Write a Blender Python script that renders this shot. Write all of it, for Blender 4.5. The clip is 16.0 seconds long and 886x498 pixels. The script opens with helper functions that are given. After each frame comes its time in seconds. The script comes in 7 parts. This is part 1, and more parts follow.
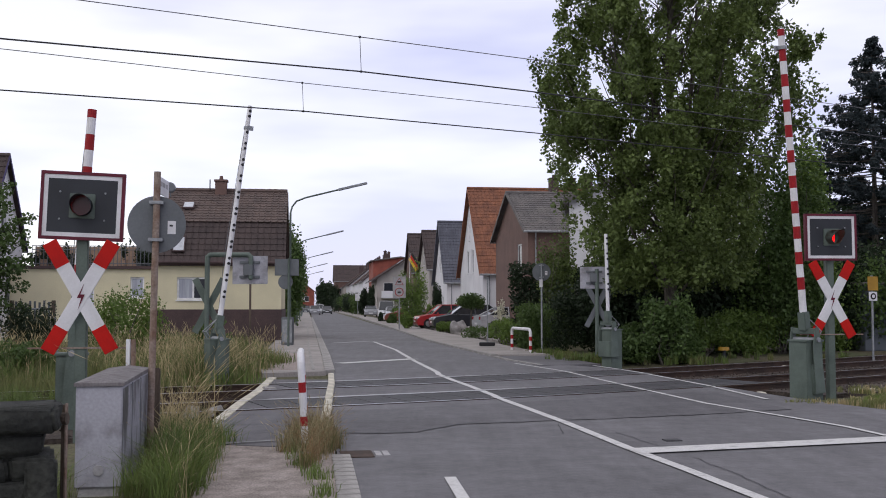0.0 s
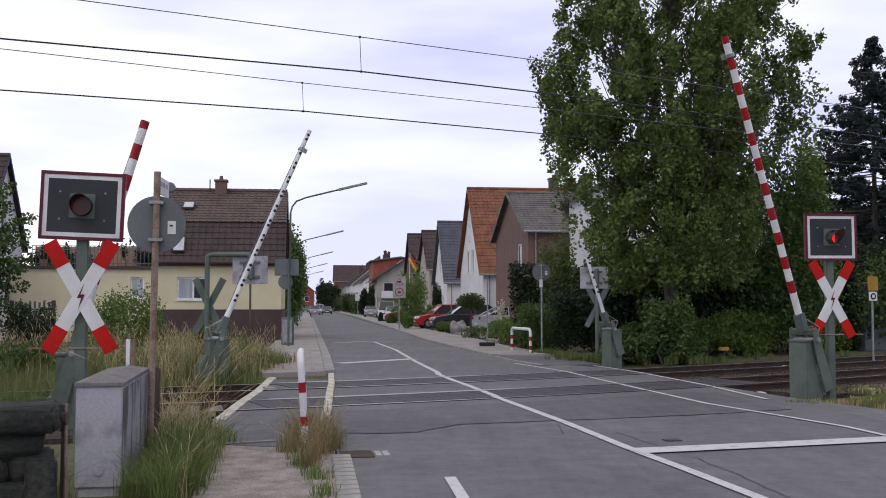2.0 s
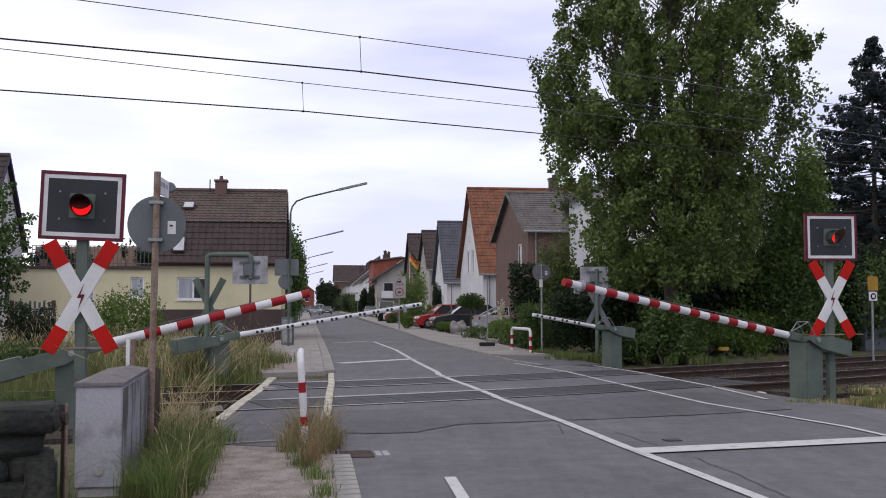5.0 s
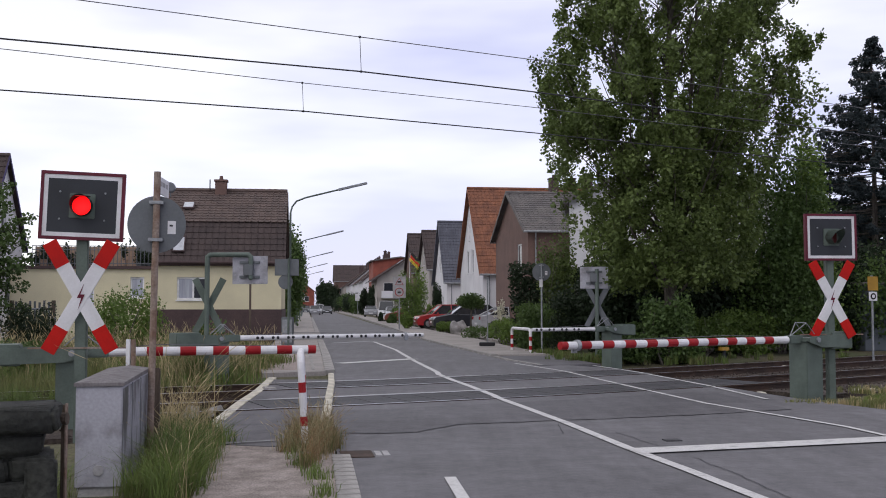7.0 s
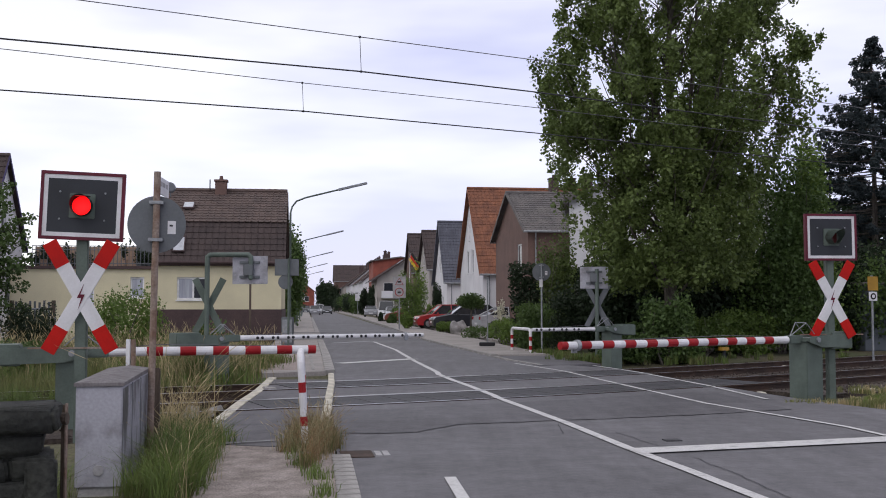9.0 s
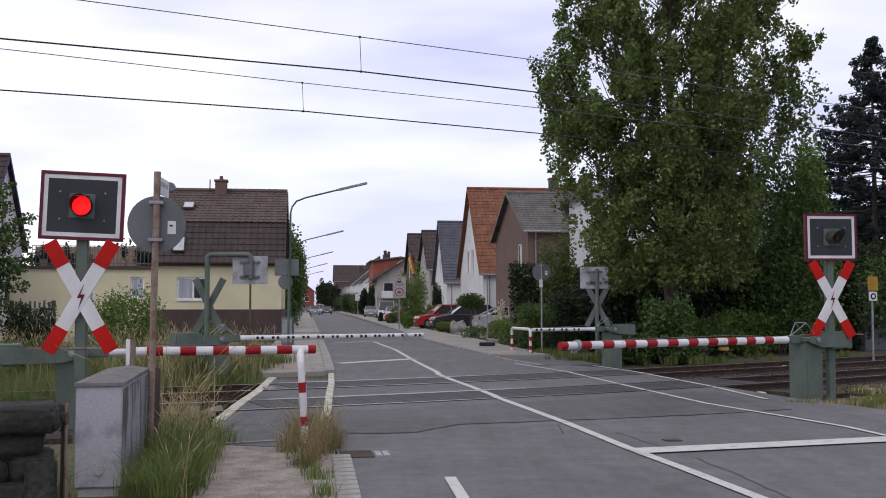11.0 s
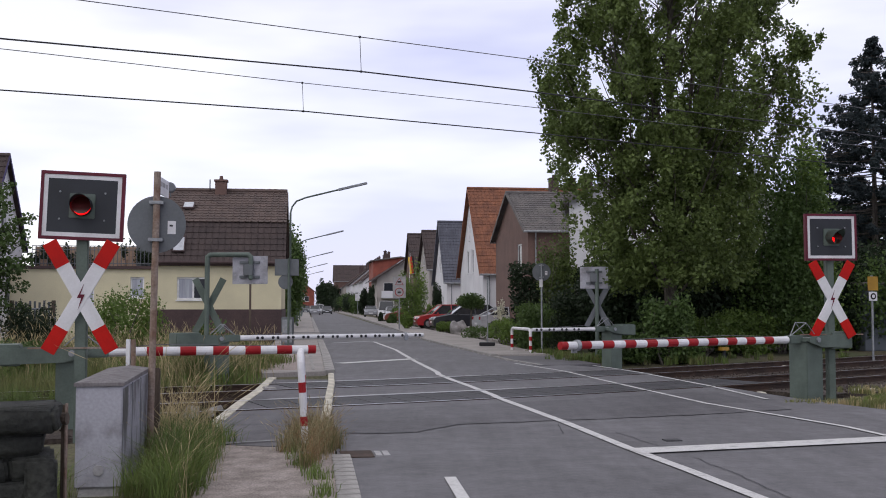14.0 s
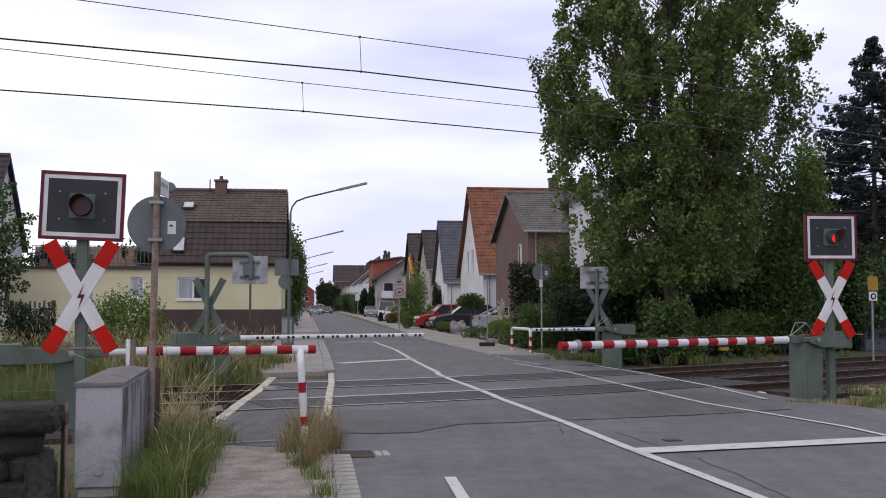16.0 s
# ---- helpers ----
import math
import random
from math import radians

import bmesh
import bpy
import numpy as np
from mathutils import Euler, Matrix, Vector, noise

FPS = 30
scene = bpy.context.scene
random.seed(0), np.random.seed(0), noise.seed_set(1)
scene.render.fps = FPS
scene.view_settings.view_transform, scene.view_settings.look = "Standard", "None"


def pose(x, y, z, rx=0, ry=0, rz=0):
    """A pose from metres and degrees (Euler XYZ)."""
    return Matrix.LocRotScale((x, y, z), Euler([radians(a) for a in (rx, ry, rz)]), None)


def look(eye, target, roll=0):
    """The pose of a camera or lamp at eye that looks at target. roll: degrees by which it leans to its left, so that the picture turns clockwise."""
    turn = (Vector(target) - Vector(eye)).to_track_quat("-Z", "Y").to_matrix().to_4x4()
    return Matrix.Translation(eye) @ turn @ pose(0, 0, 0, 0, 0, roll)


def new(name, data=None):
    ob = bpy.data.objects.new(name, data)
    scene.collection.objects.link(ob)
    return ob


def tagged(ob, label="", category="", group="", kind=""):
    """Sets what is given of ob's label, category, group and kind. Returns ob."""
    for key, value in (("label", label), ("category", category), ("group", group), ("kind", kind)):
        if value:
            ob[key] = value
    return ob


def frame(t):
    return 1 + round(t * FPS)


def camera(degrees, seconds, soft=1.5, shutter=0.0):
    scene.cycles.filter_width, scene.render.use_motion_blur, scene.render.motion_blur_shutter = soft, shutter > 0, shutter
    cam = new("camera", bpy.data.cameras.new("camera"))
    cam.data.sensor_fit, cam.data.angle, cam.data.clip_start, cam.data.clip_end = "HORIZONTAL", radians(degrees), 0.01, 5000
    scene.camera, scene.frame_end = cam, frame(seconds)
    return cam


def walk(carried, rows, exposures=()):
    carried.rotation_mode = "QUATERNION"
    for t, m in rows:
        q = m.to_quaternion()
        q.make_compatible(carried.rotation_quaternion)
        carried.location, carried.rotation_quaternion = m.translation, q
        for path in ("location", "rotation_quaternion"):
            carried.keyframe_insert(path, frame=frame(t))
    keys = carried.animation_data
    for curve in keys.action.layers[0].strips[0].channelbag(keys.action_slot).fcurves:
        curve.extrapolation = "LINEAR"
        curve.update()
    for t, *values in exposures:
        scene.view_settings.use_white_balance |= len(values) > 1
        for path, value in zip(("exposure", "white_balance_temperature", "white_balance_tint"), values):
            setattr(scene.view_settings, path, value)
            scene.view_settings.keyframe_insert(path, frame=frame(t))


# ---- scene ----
# ---- camera: stands still on the pavement, eye 1.62 m up ----
cam = camera(45.94, 16.0, soft=1.0)
EYE = pose(0, 0, 1.62, 90 + 3.063, 0, 0)
walk(cam, [(0.0, EYE), (16.0, EYE)], exposures=[(0.0, 0.0, 6500, 10), (16.0, 0.0, 6500, 10)])

# ---- overcast sky and a weak, wide sun ----
world = bpy.data.worlds.new("overcast_sky")
scene.world = world
world.use_nodes = True
wn, wl = world.node_tree.nodes, world.node_tree.links
wn.clear()
w_out = wn.new("ShaderNodeOutputWorld")
w_add = wn.new("ShaderNodeAddShader")
w_sky = wn.new("ShaderNodeTexSky")
w_sky.sky_type = "NISHITA"
w_sky.sun_disc = False
w_sky.sun_elevation, w_sky.sun_rotation = radians(52), radians(200)
w_b1 = wn.new("ShaderNodeBackground")
w_b1.inputs[1].default_value = 0.03
wl.new(w_sky.outputs[0], w_b1.inputs[0])
w_tc = wn.new("ShaderNodeTexCoord")
w_map = wn.new("ShaderNodeMapping")
w_map.inputs["Scale"].default_value = (1.0, 1.0, 4.5)
wl.new(w_tc.outputs["Generated"], w_map.inputs[0])
w_noise = wn.new("ShaderNodeTexNoise")
w_noise.inputs["Scale"].default_value = 2.6
w_noise.inputs["Detail"].default_value = 4.0
w_noise.inputs["Roughness"].default_value = 0.5
wl.new(w_map.outputs[0], w_noise.inputs[0])
w_ramp = wn.new("ShaderNodeValToRGB")
w_ramp.color_ramp.elements[0].position, w_ramp.color_ramp.elements[0].color = 0.34, (0.69, 0.685, 0.93, 1)
w_ramp.color_ramp.elements[1].position, w_ramp.color_ramp.elements[1].color = 0.62, (1.05, 1.03, 1.08, 1)
w_sep = wn.new("ShaderNodeSeparateXYZ")
wl.new(w_tc.outputs["Generated"], w_sep.inputs[0])
w_lift = wn.new("ShaderNodeMath")
w_lift.operation = "MULTIPLY_ADD"
w_lift.inputs[1].default_value, w_lift.inputs[2].default_value = 0.95, -0.19
wl.new(w_sep.outputs["Z"], w_lift.inputs[0])
w_sum = wn.new("ShaderNodeMath")
w_sum.operation = "ADD"
wl.new(w_noise.outputs[0], w_sum.inputs[0])
wl.new(w_lift.outputs[0], w_sum.inputs[1])
w_side = wn.new("ShaderNodeMath")
w_side.operation = "MULTIPLY_ADD"
w_side.inputs[1].default_value = -0.32
wl.new(w_sep.outputs["X"], w_side.inputs[0])
wl.new(w_sum.outputs[0], w_side.inputs[2])
wl.new(w_side.outputs[0], w_ramp.inputs[0])
w_up = wn.new("ShaderNodeMapRange")
w_up.inputs["From Min"].default_value, w_up.inputs["From Max"].default_value = 0.0, 1.0
w_up.inputs["To Min"].default_value, w_up.inputs["To Max"].default_value = 0.98, 0.62
wl.new(w_sep.outputs["Z"], w_up.inputs[0])
w_b2 = wn.new("ShaderNodeBackground")
wl.new(w_ramp.outputs[0], w_b2.inputs[0])
wl.new(w_up.outputs[0], w_b2.inputs[1])
wl.new(w_b1.outputs[0], w_add.inputs[0])
wl.new(w_b2.outputs[0], w_add.inputs[1])
wl.new(w_add.outputs[0], w_out.inputs[0])

sun_data = bpy.data.lights.new("sun", "SUN")
sun_data.energy, sun_data.angle, sun_data.color = 0.5, radians(25), (1.0, 0.97, 0.92)
sun = new("sun", sun_data)
sun.matrix_world = look((-20, -30, 60), (0, 15, 0))

# ---- materials ----
def material(name, col, col2=None, rough=0.8, scale=4.0, fine=60.0, bump=0.15, metal=0.0, var=0.12, dist=0.01, per_object=0.0, coat=0.0, stretch=None, spec=0.4, ramp=(0.35, 0.65)):
    """Two noises: broad stains between col and col2, fine grain in value; bump from the grain."""
    m = bpy.data.materials.new(name)
    m.use_nodes = True
    n, l = m.node_tree.nodes, m.node_tree.links
    b = n["Principled BSDF"]
    b.inputs["Roughness"].default_value, b.inputs["Metallic"].default_value = rough, metal
    b.inputs["Specular IOR Level"].default_value = spec
    b.inputs["Coat Weight"].default_value = coat
    tc = n.new("ShaderNodeTexCoord")
    src = tc.outputs["Object"]
    if stretch:
        mp = n.new("ShaderNodeMapping")
        mp.inputs["Scale"].default_value = stretch
        l.new(src, mp.inputs[0])
        src = mp.outputs[0]
    big = n.new("ShaderNodeTexNoise")
    big.inputs["Scale"].default_value, big.inputs["Detail"].default_value = scale, 5.0
    l.new(src, big.inputs[0])
    rp = n.new("ShaderNodeValToRGB")
    rp.color_ramp.elements[0].position, rp.color_ramp.elements[1].position = ramp
    c2 = col2 or tuple(c * 0.75 for c in col)
    rp.color_ramp.elements[0].color, rp.color_ramp.elements[1].color = (*c2, 1), (*col, 1)
    l.new(big.outputs[0], rp.inputs[0])
    sm = n.new("ShaderNodeTexNoise")
    sm.inputs["Scale"].default_value, sm.inputs["Detail"].default_value = fine, 3.0
    l.new(src, sm.inputs[0])
    mr = n.new("ShaderNodeMapRange")
    mr.inputs["From Min"].default_value, mr.inputs["From Max"].default_value = 0.3, 0.7
    mr.inputs["To Min"].default_value, mr.inputs["To Max"].default_value = 1.0 - var, 1.0 + var
    l.new(sm.outputs[0], mr.inputs[0])
    hsv = n.new("ShaderNodeHueSaturation")
    l.new(rp.outputs[0], hsv.inputs["Color"])
    val = mr.outputs[0]
    if per_object:
        oi = n.new("ShaderNodeObjectInfo")
        gi = n.new("ShaderNodeNewGeometry")
        ad = n.new("ShaderNodeMath")
        ad.operation = "ADD"
        l.new(oi.outputs["Random"], ad.inputs[0])
        l.new(gi.outputs["Random Per Island"], ad.inputs[1])
        r2 = n.new("ShaderNodeMapRange")
        r2.inputs["From Max"].default_value = 2.0
        r2.inputs["To Min"].default_value, r2.inputs["To Max"].default_value = 1.0 - per_object, 1.0 + per_object
        l.new(ad.outputs[0], r2.inputs[0])
        mu = n.new("ShaderNodeMath")
        mu.operation = "MULTIPLY"
        l.new(val, mu.inputs[0])
        l.new(r2.outputs[0], mu.inputs[1])
        val = mu.outputs[0]
    l.new(val, hsv.inputs["Value"])
    l.new(hsv.outputs[0], b.inputs["Base Color"])
    if bump:
        bp = n.new("ShaderNodeBump")
        bp.inputs["Strength"].default_value, bp.inputs["Distance"].default_value = bump, dist
        l.new(sm.outputs[0], bp.inputs["Height"])
        l.new(bp.outputs[0], b.inputs["Normal"])
    return m


def glow(name, col, strength):
    m = bpy.data.materials.new(name)
    m.use_nodes = True
    b = m.node_tree.nodes["Principled BSDF"]
    b.inputs["Base Color"].default_value = (*col, 1)
    b.inputs["Emission Color"].default_value = (*col, 1)
    b.inputs["Emission Strength"].default_value = strength
    return m


def leaf_material(name, col, col2, rough=0.55):
    m = material(name, col, col2, rough=rough, scale=0.7, fine=9.0, bump=0.0, var=0.25, per_object=0.35, spec=0.3)
    n, l = m.node_tree.nodes, m.node_tree.links
    b, out = n["Principled BSDF"], n["Material Output"]
    tr, mx = n.new("ShaderNodeBsdfTranslucent"), n.new("ShaderNodeMixShader")
    mx.inputs[0].default_value = 0.3
    l.new(b.inputs["Base Color"].links[0].from_socket, tr.inputs[0])
    l.new(b.outputs[0], mx.inputs[1])
    l.new(tr.outputs[0], mx.inputs[2])
    l.new(mx.outputs[0], out.inputs[0])
    return m


M = {}


def asphalt(name, col, col2):
    """Worn asphalt: broad patches, blotches of wear, faint long streaks and fine stone grain."""
    m = material(name, col, col2, rough=0.82, scale=0.4, fine=70, bump=0.35, var=0.16, dist=0.004)
    n, l = m.node_tree.nodes, m.node_tree.links
    b = n["Principled BSDF"]
    src = b.inputs["Base Color"].links[0].from_socket
    tc = n.new("ShaderNodeTexCoord")
    for scale, stretch, lo, hi in ((3.2, (1.0, 1.0, 1.0), 0.86, 1.12), (1.6, (2.2, 0.18, 1.0), 0.90, 1.08), (13.0, (1.0, 1.0, 1.0), 0.90, 1.09)):
        mp = n.new("ShaderNodeMapping")
        mp.inputs["Scale"].default_value = stretch
        mp.inputs["Rotation"].default_value = (0, 0, -0.13)
        l.new(tc.outputs["Object"], mp.inputs[0])
        nz = n.new("ShaderNodeTexNoise")
        nz.inputs["Scale"].default_value, nz.inputs["Detail"].default_value, nz.inputs["Roughness"].default_value = scale, 6.0, 0.62
        l.new(mp.outputs[0], nz.inputs[0])
        mr = n.new("ShaderNodeMapRange")
        mr.inputs["From Min"].default_value, mr.inputs["From Max"].default_value = 0.36, 0.64
        mr.inputs["To Min"].default_value, mr.inputs["To Max"].default_value = lo, hi
        l.new(nz.outputs[0], mr.inputs[0])
        hs = n.new("ShaderNodeHueSaturation")
        l.new(src, hs.inputs["Color"])
        l.new(mr.outputs[0], hs.inputs["Value"])
        src = hs.outputs[0]
    l.new(src, b.inputs["Base Color"])
    return m


M["asphalt"] = asphalt("asphalt", (0.148, 0.143, 0.154), (0.118, 0.114, 0.123))
M["asphalt_old"] = asphalt("asphalt_old", (0.128, 0.123, 0.134), (0.095, 0.091, 0.099))
M["rubber"] = material("rubber_panel", (0.062, 0.06, 0.066), (0.04, 0.039, 0.044), rough=0.75, scale=1.5, fine=70, bump=0.3, var=0.2, per_object=0.15)
M["paint_white"] = material("road_paint", (0.56, 0.55, 0.55), (0.36, 0.355, 0.36), rough=0.75, scale=5, fine=45, bump=0.2, var=0.14, ramp=(0.28, 0.46))
M["paint_faint"] = material("worn_road_paint", (0.34, 0.33, 0.34), (0.20, 0.20, 0.21), rough=0.8, scale=4, fine=50, bump=0.2, var=0.15)
M["cream"] = material("cream_concrete", (0.60, 0.56, 0.47), (0.42, 0.39, 0.33), rough=0.85, scale=5, fine=60, bump=0.3, var=0.12, per_object=0.12)
M["kerb"] = material("kerb_concrete", (0.34, 0.32, 0.31), (0.22, 0.21, 0.2), rough=0.9, scale=3, fine=60, bump=0.3, var=0.15, per_object=0.15)
M["paver"] = material("paver", (0.36, 0.30, 0.27), (0.24, 0.20, 0.19), rough=0.9, scale=2, fine=60, bump=0.25, var=0.15, per_object=0.18)
M["slab"] = material("pavement_slab", (0.33, 0.30, 0.285), (0.24, 0.22, 0.21), rough=0.9, scale=0.8, fine=30, bump=0.25, var=0.15, per_object=0.1)
M["gravel"] = material("gravel_path", (0.335, 0.285, 0.265), (0.20, 0.17, 0.155), rough=0.95, scale=3.5, fine=55, bump=0.6, var=0.34, dist=0.012)
M["soil"] = material("soil_and_grass", (0.075, 0.085, 0.038), (0.10, 0.08, 0.05), rough=0.95, scale=0.35, fine=12, bump=0.6, var=0.35, dist=0.05)
M["ballast"] = material("ballast", (0.085, 0.066, 0.056), (0.048, 0.037, 0.032), rough=0.95, scale=1.2, fine=18, bump=0.9, var=0.5, dist=0.05)
M["rust"] = material("rusty_rail", (0.075, 0.046, 0.034), (0.04, 0.027, 0.022), rough=0.8, scale=3, fine=40, bump=0.3, var=0.25, metal=0.3)
M["rail_top"] = material("polished_rail", (0.62, 0.62, 0.66), (0.5, 0.5, 0.53), rough=0.28, scale=6, fine=50, bump=0.05, var=0.05, metal=1.0)
M["sleeper"] = material("wooden_sleeper", (0.055, 0.045, 0.038), (0.034, 0.028, 0.024), rough=0.9, scale=3, fine=30, bump=0.4, var=0.2)
M["white"] = material("white_enamel", (0.72, 0.71, 0.74), (0.60, 0.59, 0.61), rough=0.45, scale=3, fine=40, bump=0.05, var=0.04)
M["red"] = material("red_enamel", (0.52, 0.012, 0.008), (0.40, 0.011, 0.009), rough=0.55, scale=3, fine=40, bump=0.05, var=0.06, spec=0.15)
M["red_band"] = material("red_reflective_band", (0.33, 0.011, 0.016), (0.25, 0.009, 0.013), rough=0.5, scale=4, fine=40, bump=0.05, var=0.08, spec=0.25)
M["red_dark"] = material("dark_red_rim", (0.115, 0.003, 0.020), (0.085, 0.003, 0.016), rough=0.5, scale=3, fine=40, bump=0.05, var=0.06)
M["black"] = material("black_panel", (0.030, 0.033, 0.042), (0.022, 0.024, 0.03), rough=0.6, scale=2, fine=60, bump=0.05, var=0.08)
M["dots"] = material("black_reflector", (0.012, 0.011, 0.013), rough=0.4, bump=0.0)
M["green_grey"] = material("green_grey_steel", (0.115, 0.145, 0.126), (0.08, 0.102, 0.088), rough=0.65, scale=2.2, fine=40, bump=0.12, var=0.1)
M["steel"] = material("galvanised_steel", (0.34, 0.35, 0.37), (0.24, 0.25, 0.27), rough=0.55, scale=6, fine=50, bump=0.1, var=0.1, metal=0.5)
M["sign_back"] = material("sign_back_grey", (0.15, 0.16, 0.175), (0.115, 0.123, 0.135), rough=0.6, scale=2, fine=40, bump=0.05, var=0.07, metal=0.2)
M["rust_pole"] = material("rusty_pole", (0.27, 0.22, 0.19), (0.17, 0.10, 0.07), rough=0.8, scale=5, fine=40, bump=0.25, var=0.2)
M["cabinet"] = material("cabinet_grey", (0.37, 0.365, 0.41), (0.20, 0.195, 0.205), rough=0.8, scale=3.2, fine=35, bump=0.15, var=0.10, ramp=(0.30, 0.50))
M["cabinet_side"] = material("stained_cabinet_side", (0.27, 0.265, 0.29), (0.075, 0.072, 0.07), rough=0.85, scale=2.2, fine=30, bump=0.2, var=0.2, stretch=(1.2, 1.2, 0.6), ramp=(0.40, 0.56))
M["cabinet_lid"] = material("cabinet_lid", (0.19, 0.175, 0.18), (0.125, 0.112, 0.115), rough=0.85, scale=6, fine=50, bump=0.25, var=0.2)
M["stone"] = material("mossy_stone", (0.040, 0.041, 0.036), (0.019, 0.020, 0.018), rough=0.95, scale=2.5, fine=22, bump=0.8, var=0.3, dist=0.03, per_object=0.2)
M["wood"] = material("weathered_wood", (0.12, 0.09, 0.07), (0.06, 0.045, 0.035), rough=0.9, scale=4, fine=30, bump=0.4, var=0.25, stretch=(3, 3, 0.4))
M["render_yellow"] = material("cream_render", (0.66, 0.60, 0.42), (0.58, 0.525, 0.37), rough=0.9, scale=0.8, fine=25, bump=0.15, var=0.05)
M["render_white"] = material("white_render", (0.72, 0.71, 0.74), (0.62, 0.61, 0.64), rough=0.9, scale=0.6, fine=25, bump=0.12, var=0.05)
M["render_pink"] = material("greyish_render", (0.44, 0.40, 0.38), (0.36, 0.33, 0.31), rough=0.9, scale=0.6, fine=25, bump=0.12, var=0.06)
M["brick_brown"] = material("brown_brick", (0.17, 0.105, 0.09), (0.13, 0.082, 0.072), rough=0.9, scale=1.2, fine=30, bump=0.3, var=0.18)
M["brick_red"] = material("red_brick", (0.30, 0.085, 0.06), (0.22, 0.065, 0.05), rough=0.9, scale=1.2, fine=30, bump=0.3, var=0.18)
M["plinth"] = material("dark_plinth", (0.085, 0.055, 0.055), (0.06, 0.04, 0.042), rough=0.85, scale=1, fine=20, bump=0.3, var=0.15)
M["tile_brown"] = material("brown_roof_tile", (0.125, 0.088, 0.078), (0.085, 0.062, 0.057), rough=0.8, scale=1.5, fine=14, bump=0.4, var=0.22, dist=0.03)
M["tile_dark"] = material("dark_roof_tile", (0.068, 0.048, 0.046), (0.048, 0.035, 0.035), rough=0.75, scale=1.5, fine=14, bump=0.4, var=0.2, dist=0.03)
M["tile_orange"] = material("orange_roof_tile", (0.25, 0.102, 0.058), (0.155, 0.066, 0.043), rough=0.85, scale=1.6, fine=12, bump=0.4, var=0.25, dist=0.03)
M["tile_grey"] = material("grey_roof_tile", (0.155, 0.14, 0.135), (0.11, 0.10, 0.10), rough=0.8, scale=1.5, fine=14, bump=0.4, var=0.2, dist=0.03)
M["tile_blue"] = material("slate_roof_tile", (0.095, 0.098, 0.125), (0.068, 0.07, 0.092), rough=0.6, scale=1.5, fine=14, bump=0.4, var=0.2, dist=0.03)
M["frame_white"] = material("white_window_frame", (0.78, 0.78, 0.80), rough=0.5, bump=0.02, var=0.03)
M["glass"] = material("dark_window_glass", (0.035, 0.038, 0.045), (0.02, 0.022, 0.03), rough=0.12, scale=0.8, bump=0.0, var=0.05, spec=0.3)
M["curtain"] = material("curtained_glass", (0.42, 0.44, 0.50), (0.30, 0.31, 0.37), rough=0.25, scale=2, bump=0.0, var=0.05, stretch=(4, 4, 0.3))
# pale base colour stands in for sky reflected in the glass
M["sky_glass"] = material("sky_reflection_glass", (0.55, 0.57, 0.62), rough=0.1, bump=0.0, spec=0.8)
M["bark"] = material("grey_bark", (0.13, 0.115, 0.10), (0.07, 0.06, 0.055), rough=0.95, scale=3, fine=18, bump=0.8, var=0.3, dist=0.03, stretch=(2, 2, 0.5))
M["leaf_poplar"] = leaf_material("poplar_leaves", (0.138, 0.184, 0.056), (0.084, 0.118, 0.033))
M["leaf_light"] = leaf_material("light_leaves", (0.16, 0.235, 0.05), (0.10, 0.155, 0.038))
M["leaf_mid"] = leaf_material("shrub_leaves", (0.095, 0.15, 0.042), (0.06, 0.098, 0.03))
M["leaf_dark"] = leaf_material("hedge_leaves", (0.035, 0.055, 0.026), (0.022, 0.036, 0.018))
M["needle"] = leaf_material("spruce_needles", (0.058, 0.076, 0.082), (0.036, 0.05, 0.056))
M["flower_white"] = leaf_material("white_blossom", (0.62, 0.60, 0.50), (0.5, 0.48, 0.38))
M["grass_dry"] = leaf_material("dry_grass", (0.46, 0.38, 0.22), (0.32, 0.255, 0.14))
M["grass_rust"] = leaf_material("russet_grass", (0.27, 0.17, 0.085), (0.19, 0.12, 0.06))
M["grass_green"] = leaf_material("green_grass", (0.165, 0.225, 0.058), (0.11, 0.155, 0.044))
M["grass_olive"] = leaf_material("olive_grass", (0.185, 0.19, 0.075), (0.13, 0.138, 0.052))
M["wire"] = material("overhead_wire", (0.05, 0.05, 0.055), rough=0.5, bump=0.0, metal=0.6)
M["wire_light"] = material("weathered_wire", (0.15, 0.15, 0.165), rough=0.6, bump=0.0, metal=0.2)
M["tyre"] = material("tyre_rubber", (0.02, 0.02, 0.021), rough=0.85, bump=0.1)
M["rim"] = material("alloy_rim", (0.5, 0.5, 0.52), rough=0.35, bump=0.0, metal=0.8)
for nm, c in (("red", (0.42, 0.03, 0.035)), ("navy", (0.022, 0.024, 0.032)), ("silver", (0.46, 0.46, 0.50)), ("white", (0.72, 0.72, 0.75)), ("grey", (0.20, 0.20, 0.22)), ("black", (0.02, 0.02, 0.022)), ("rust", (0.22, 0.07, 0.05))):
    M["car_" + nm] = material("car_paint_" + nm, c, rough=0.3, bump=0.0, var=0.03, coat=0.6, spec=0.5)
M["car_glass"] = material("car_glass", (0.03, 0.034, 0.04), rough=0.06, bump=0.0, spec=0.8)
M["tail_red"] = material("tail_light_red", (0.35, 0.02, 0.02), rough=0.2, bump=0.0)
M["lamp_red"] = glow("lit_red_lamp", (1.0, 0.006, 0.008), 1.5)
# colour of the unlit lens, for the added flap that covers the lamp
M["flap_unlit"] = material("unlit_lens_flap", (0.085, 0.016, 0.016), rough=0.25, bump=0.0)
M["flag_black"] = material("black_cloth", (0.03, 0.03, 0.03), rough=0.9, bump=0.1)
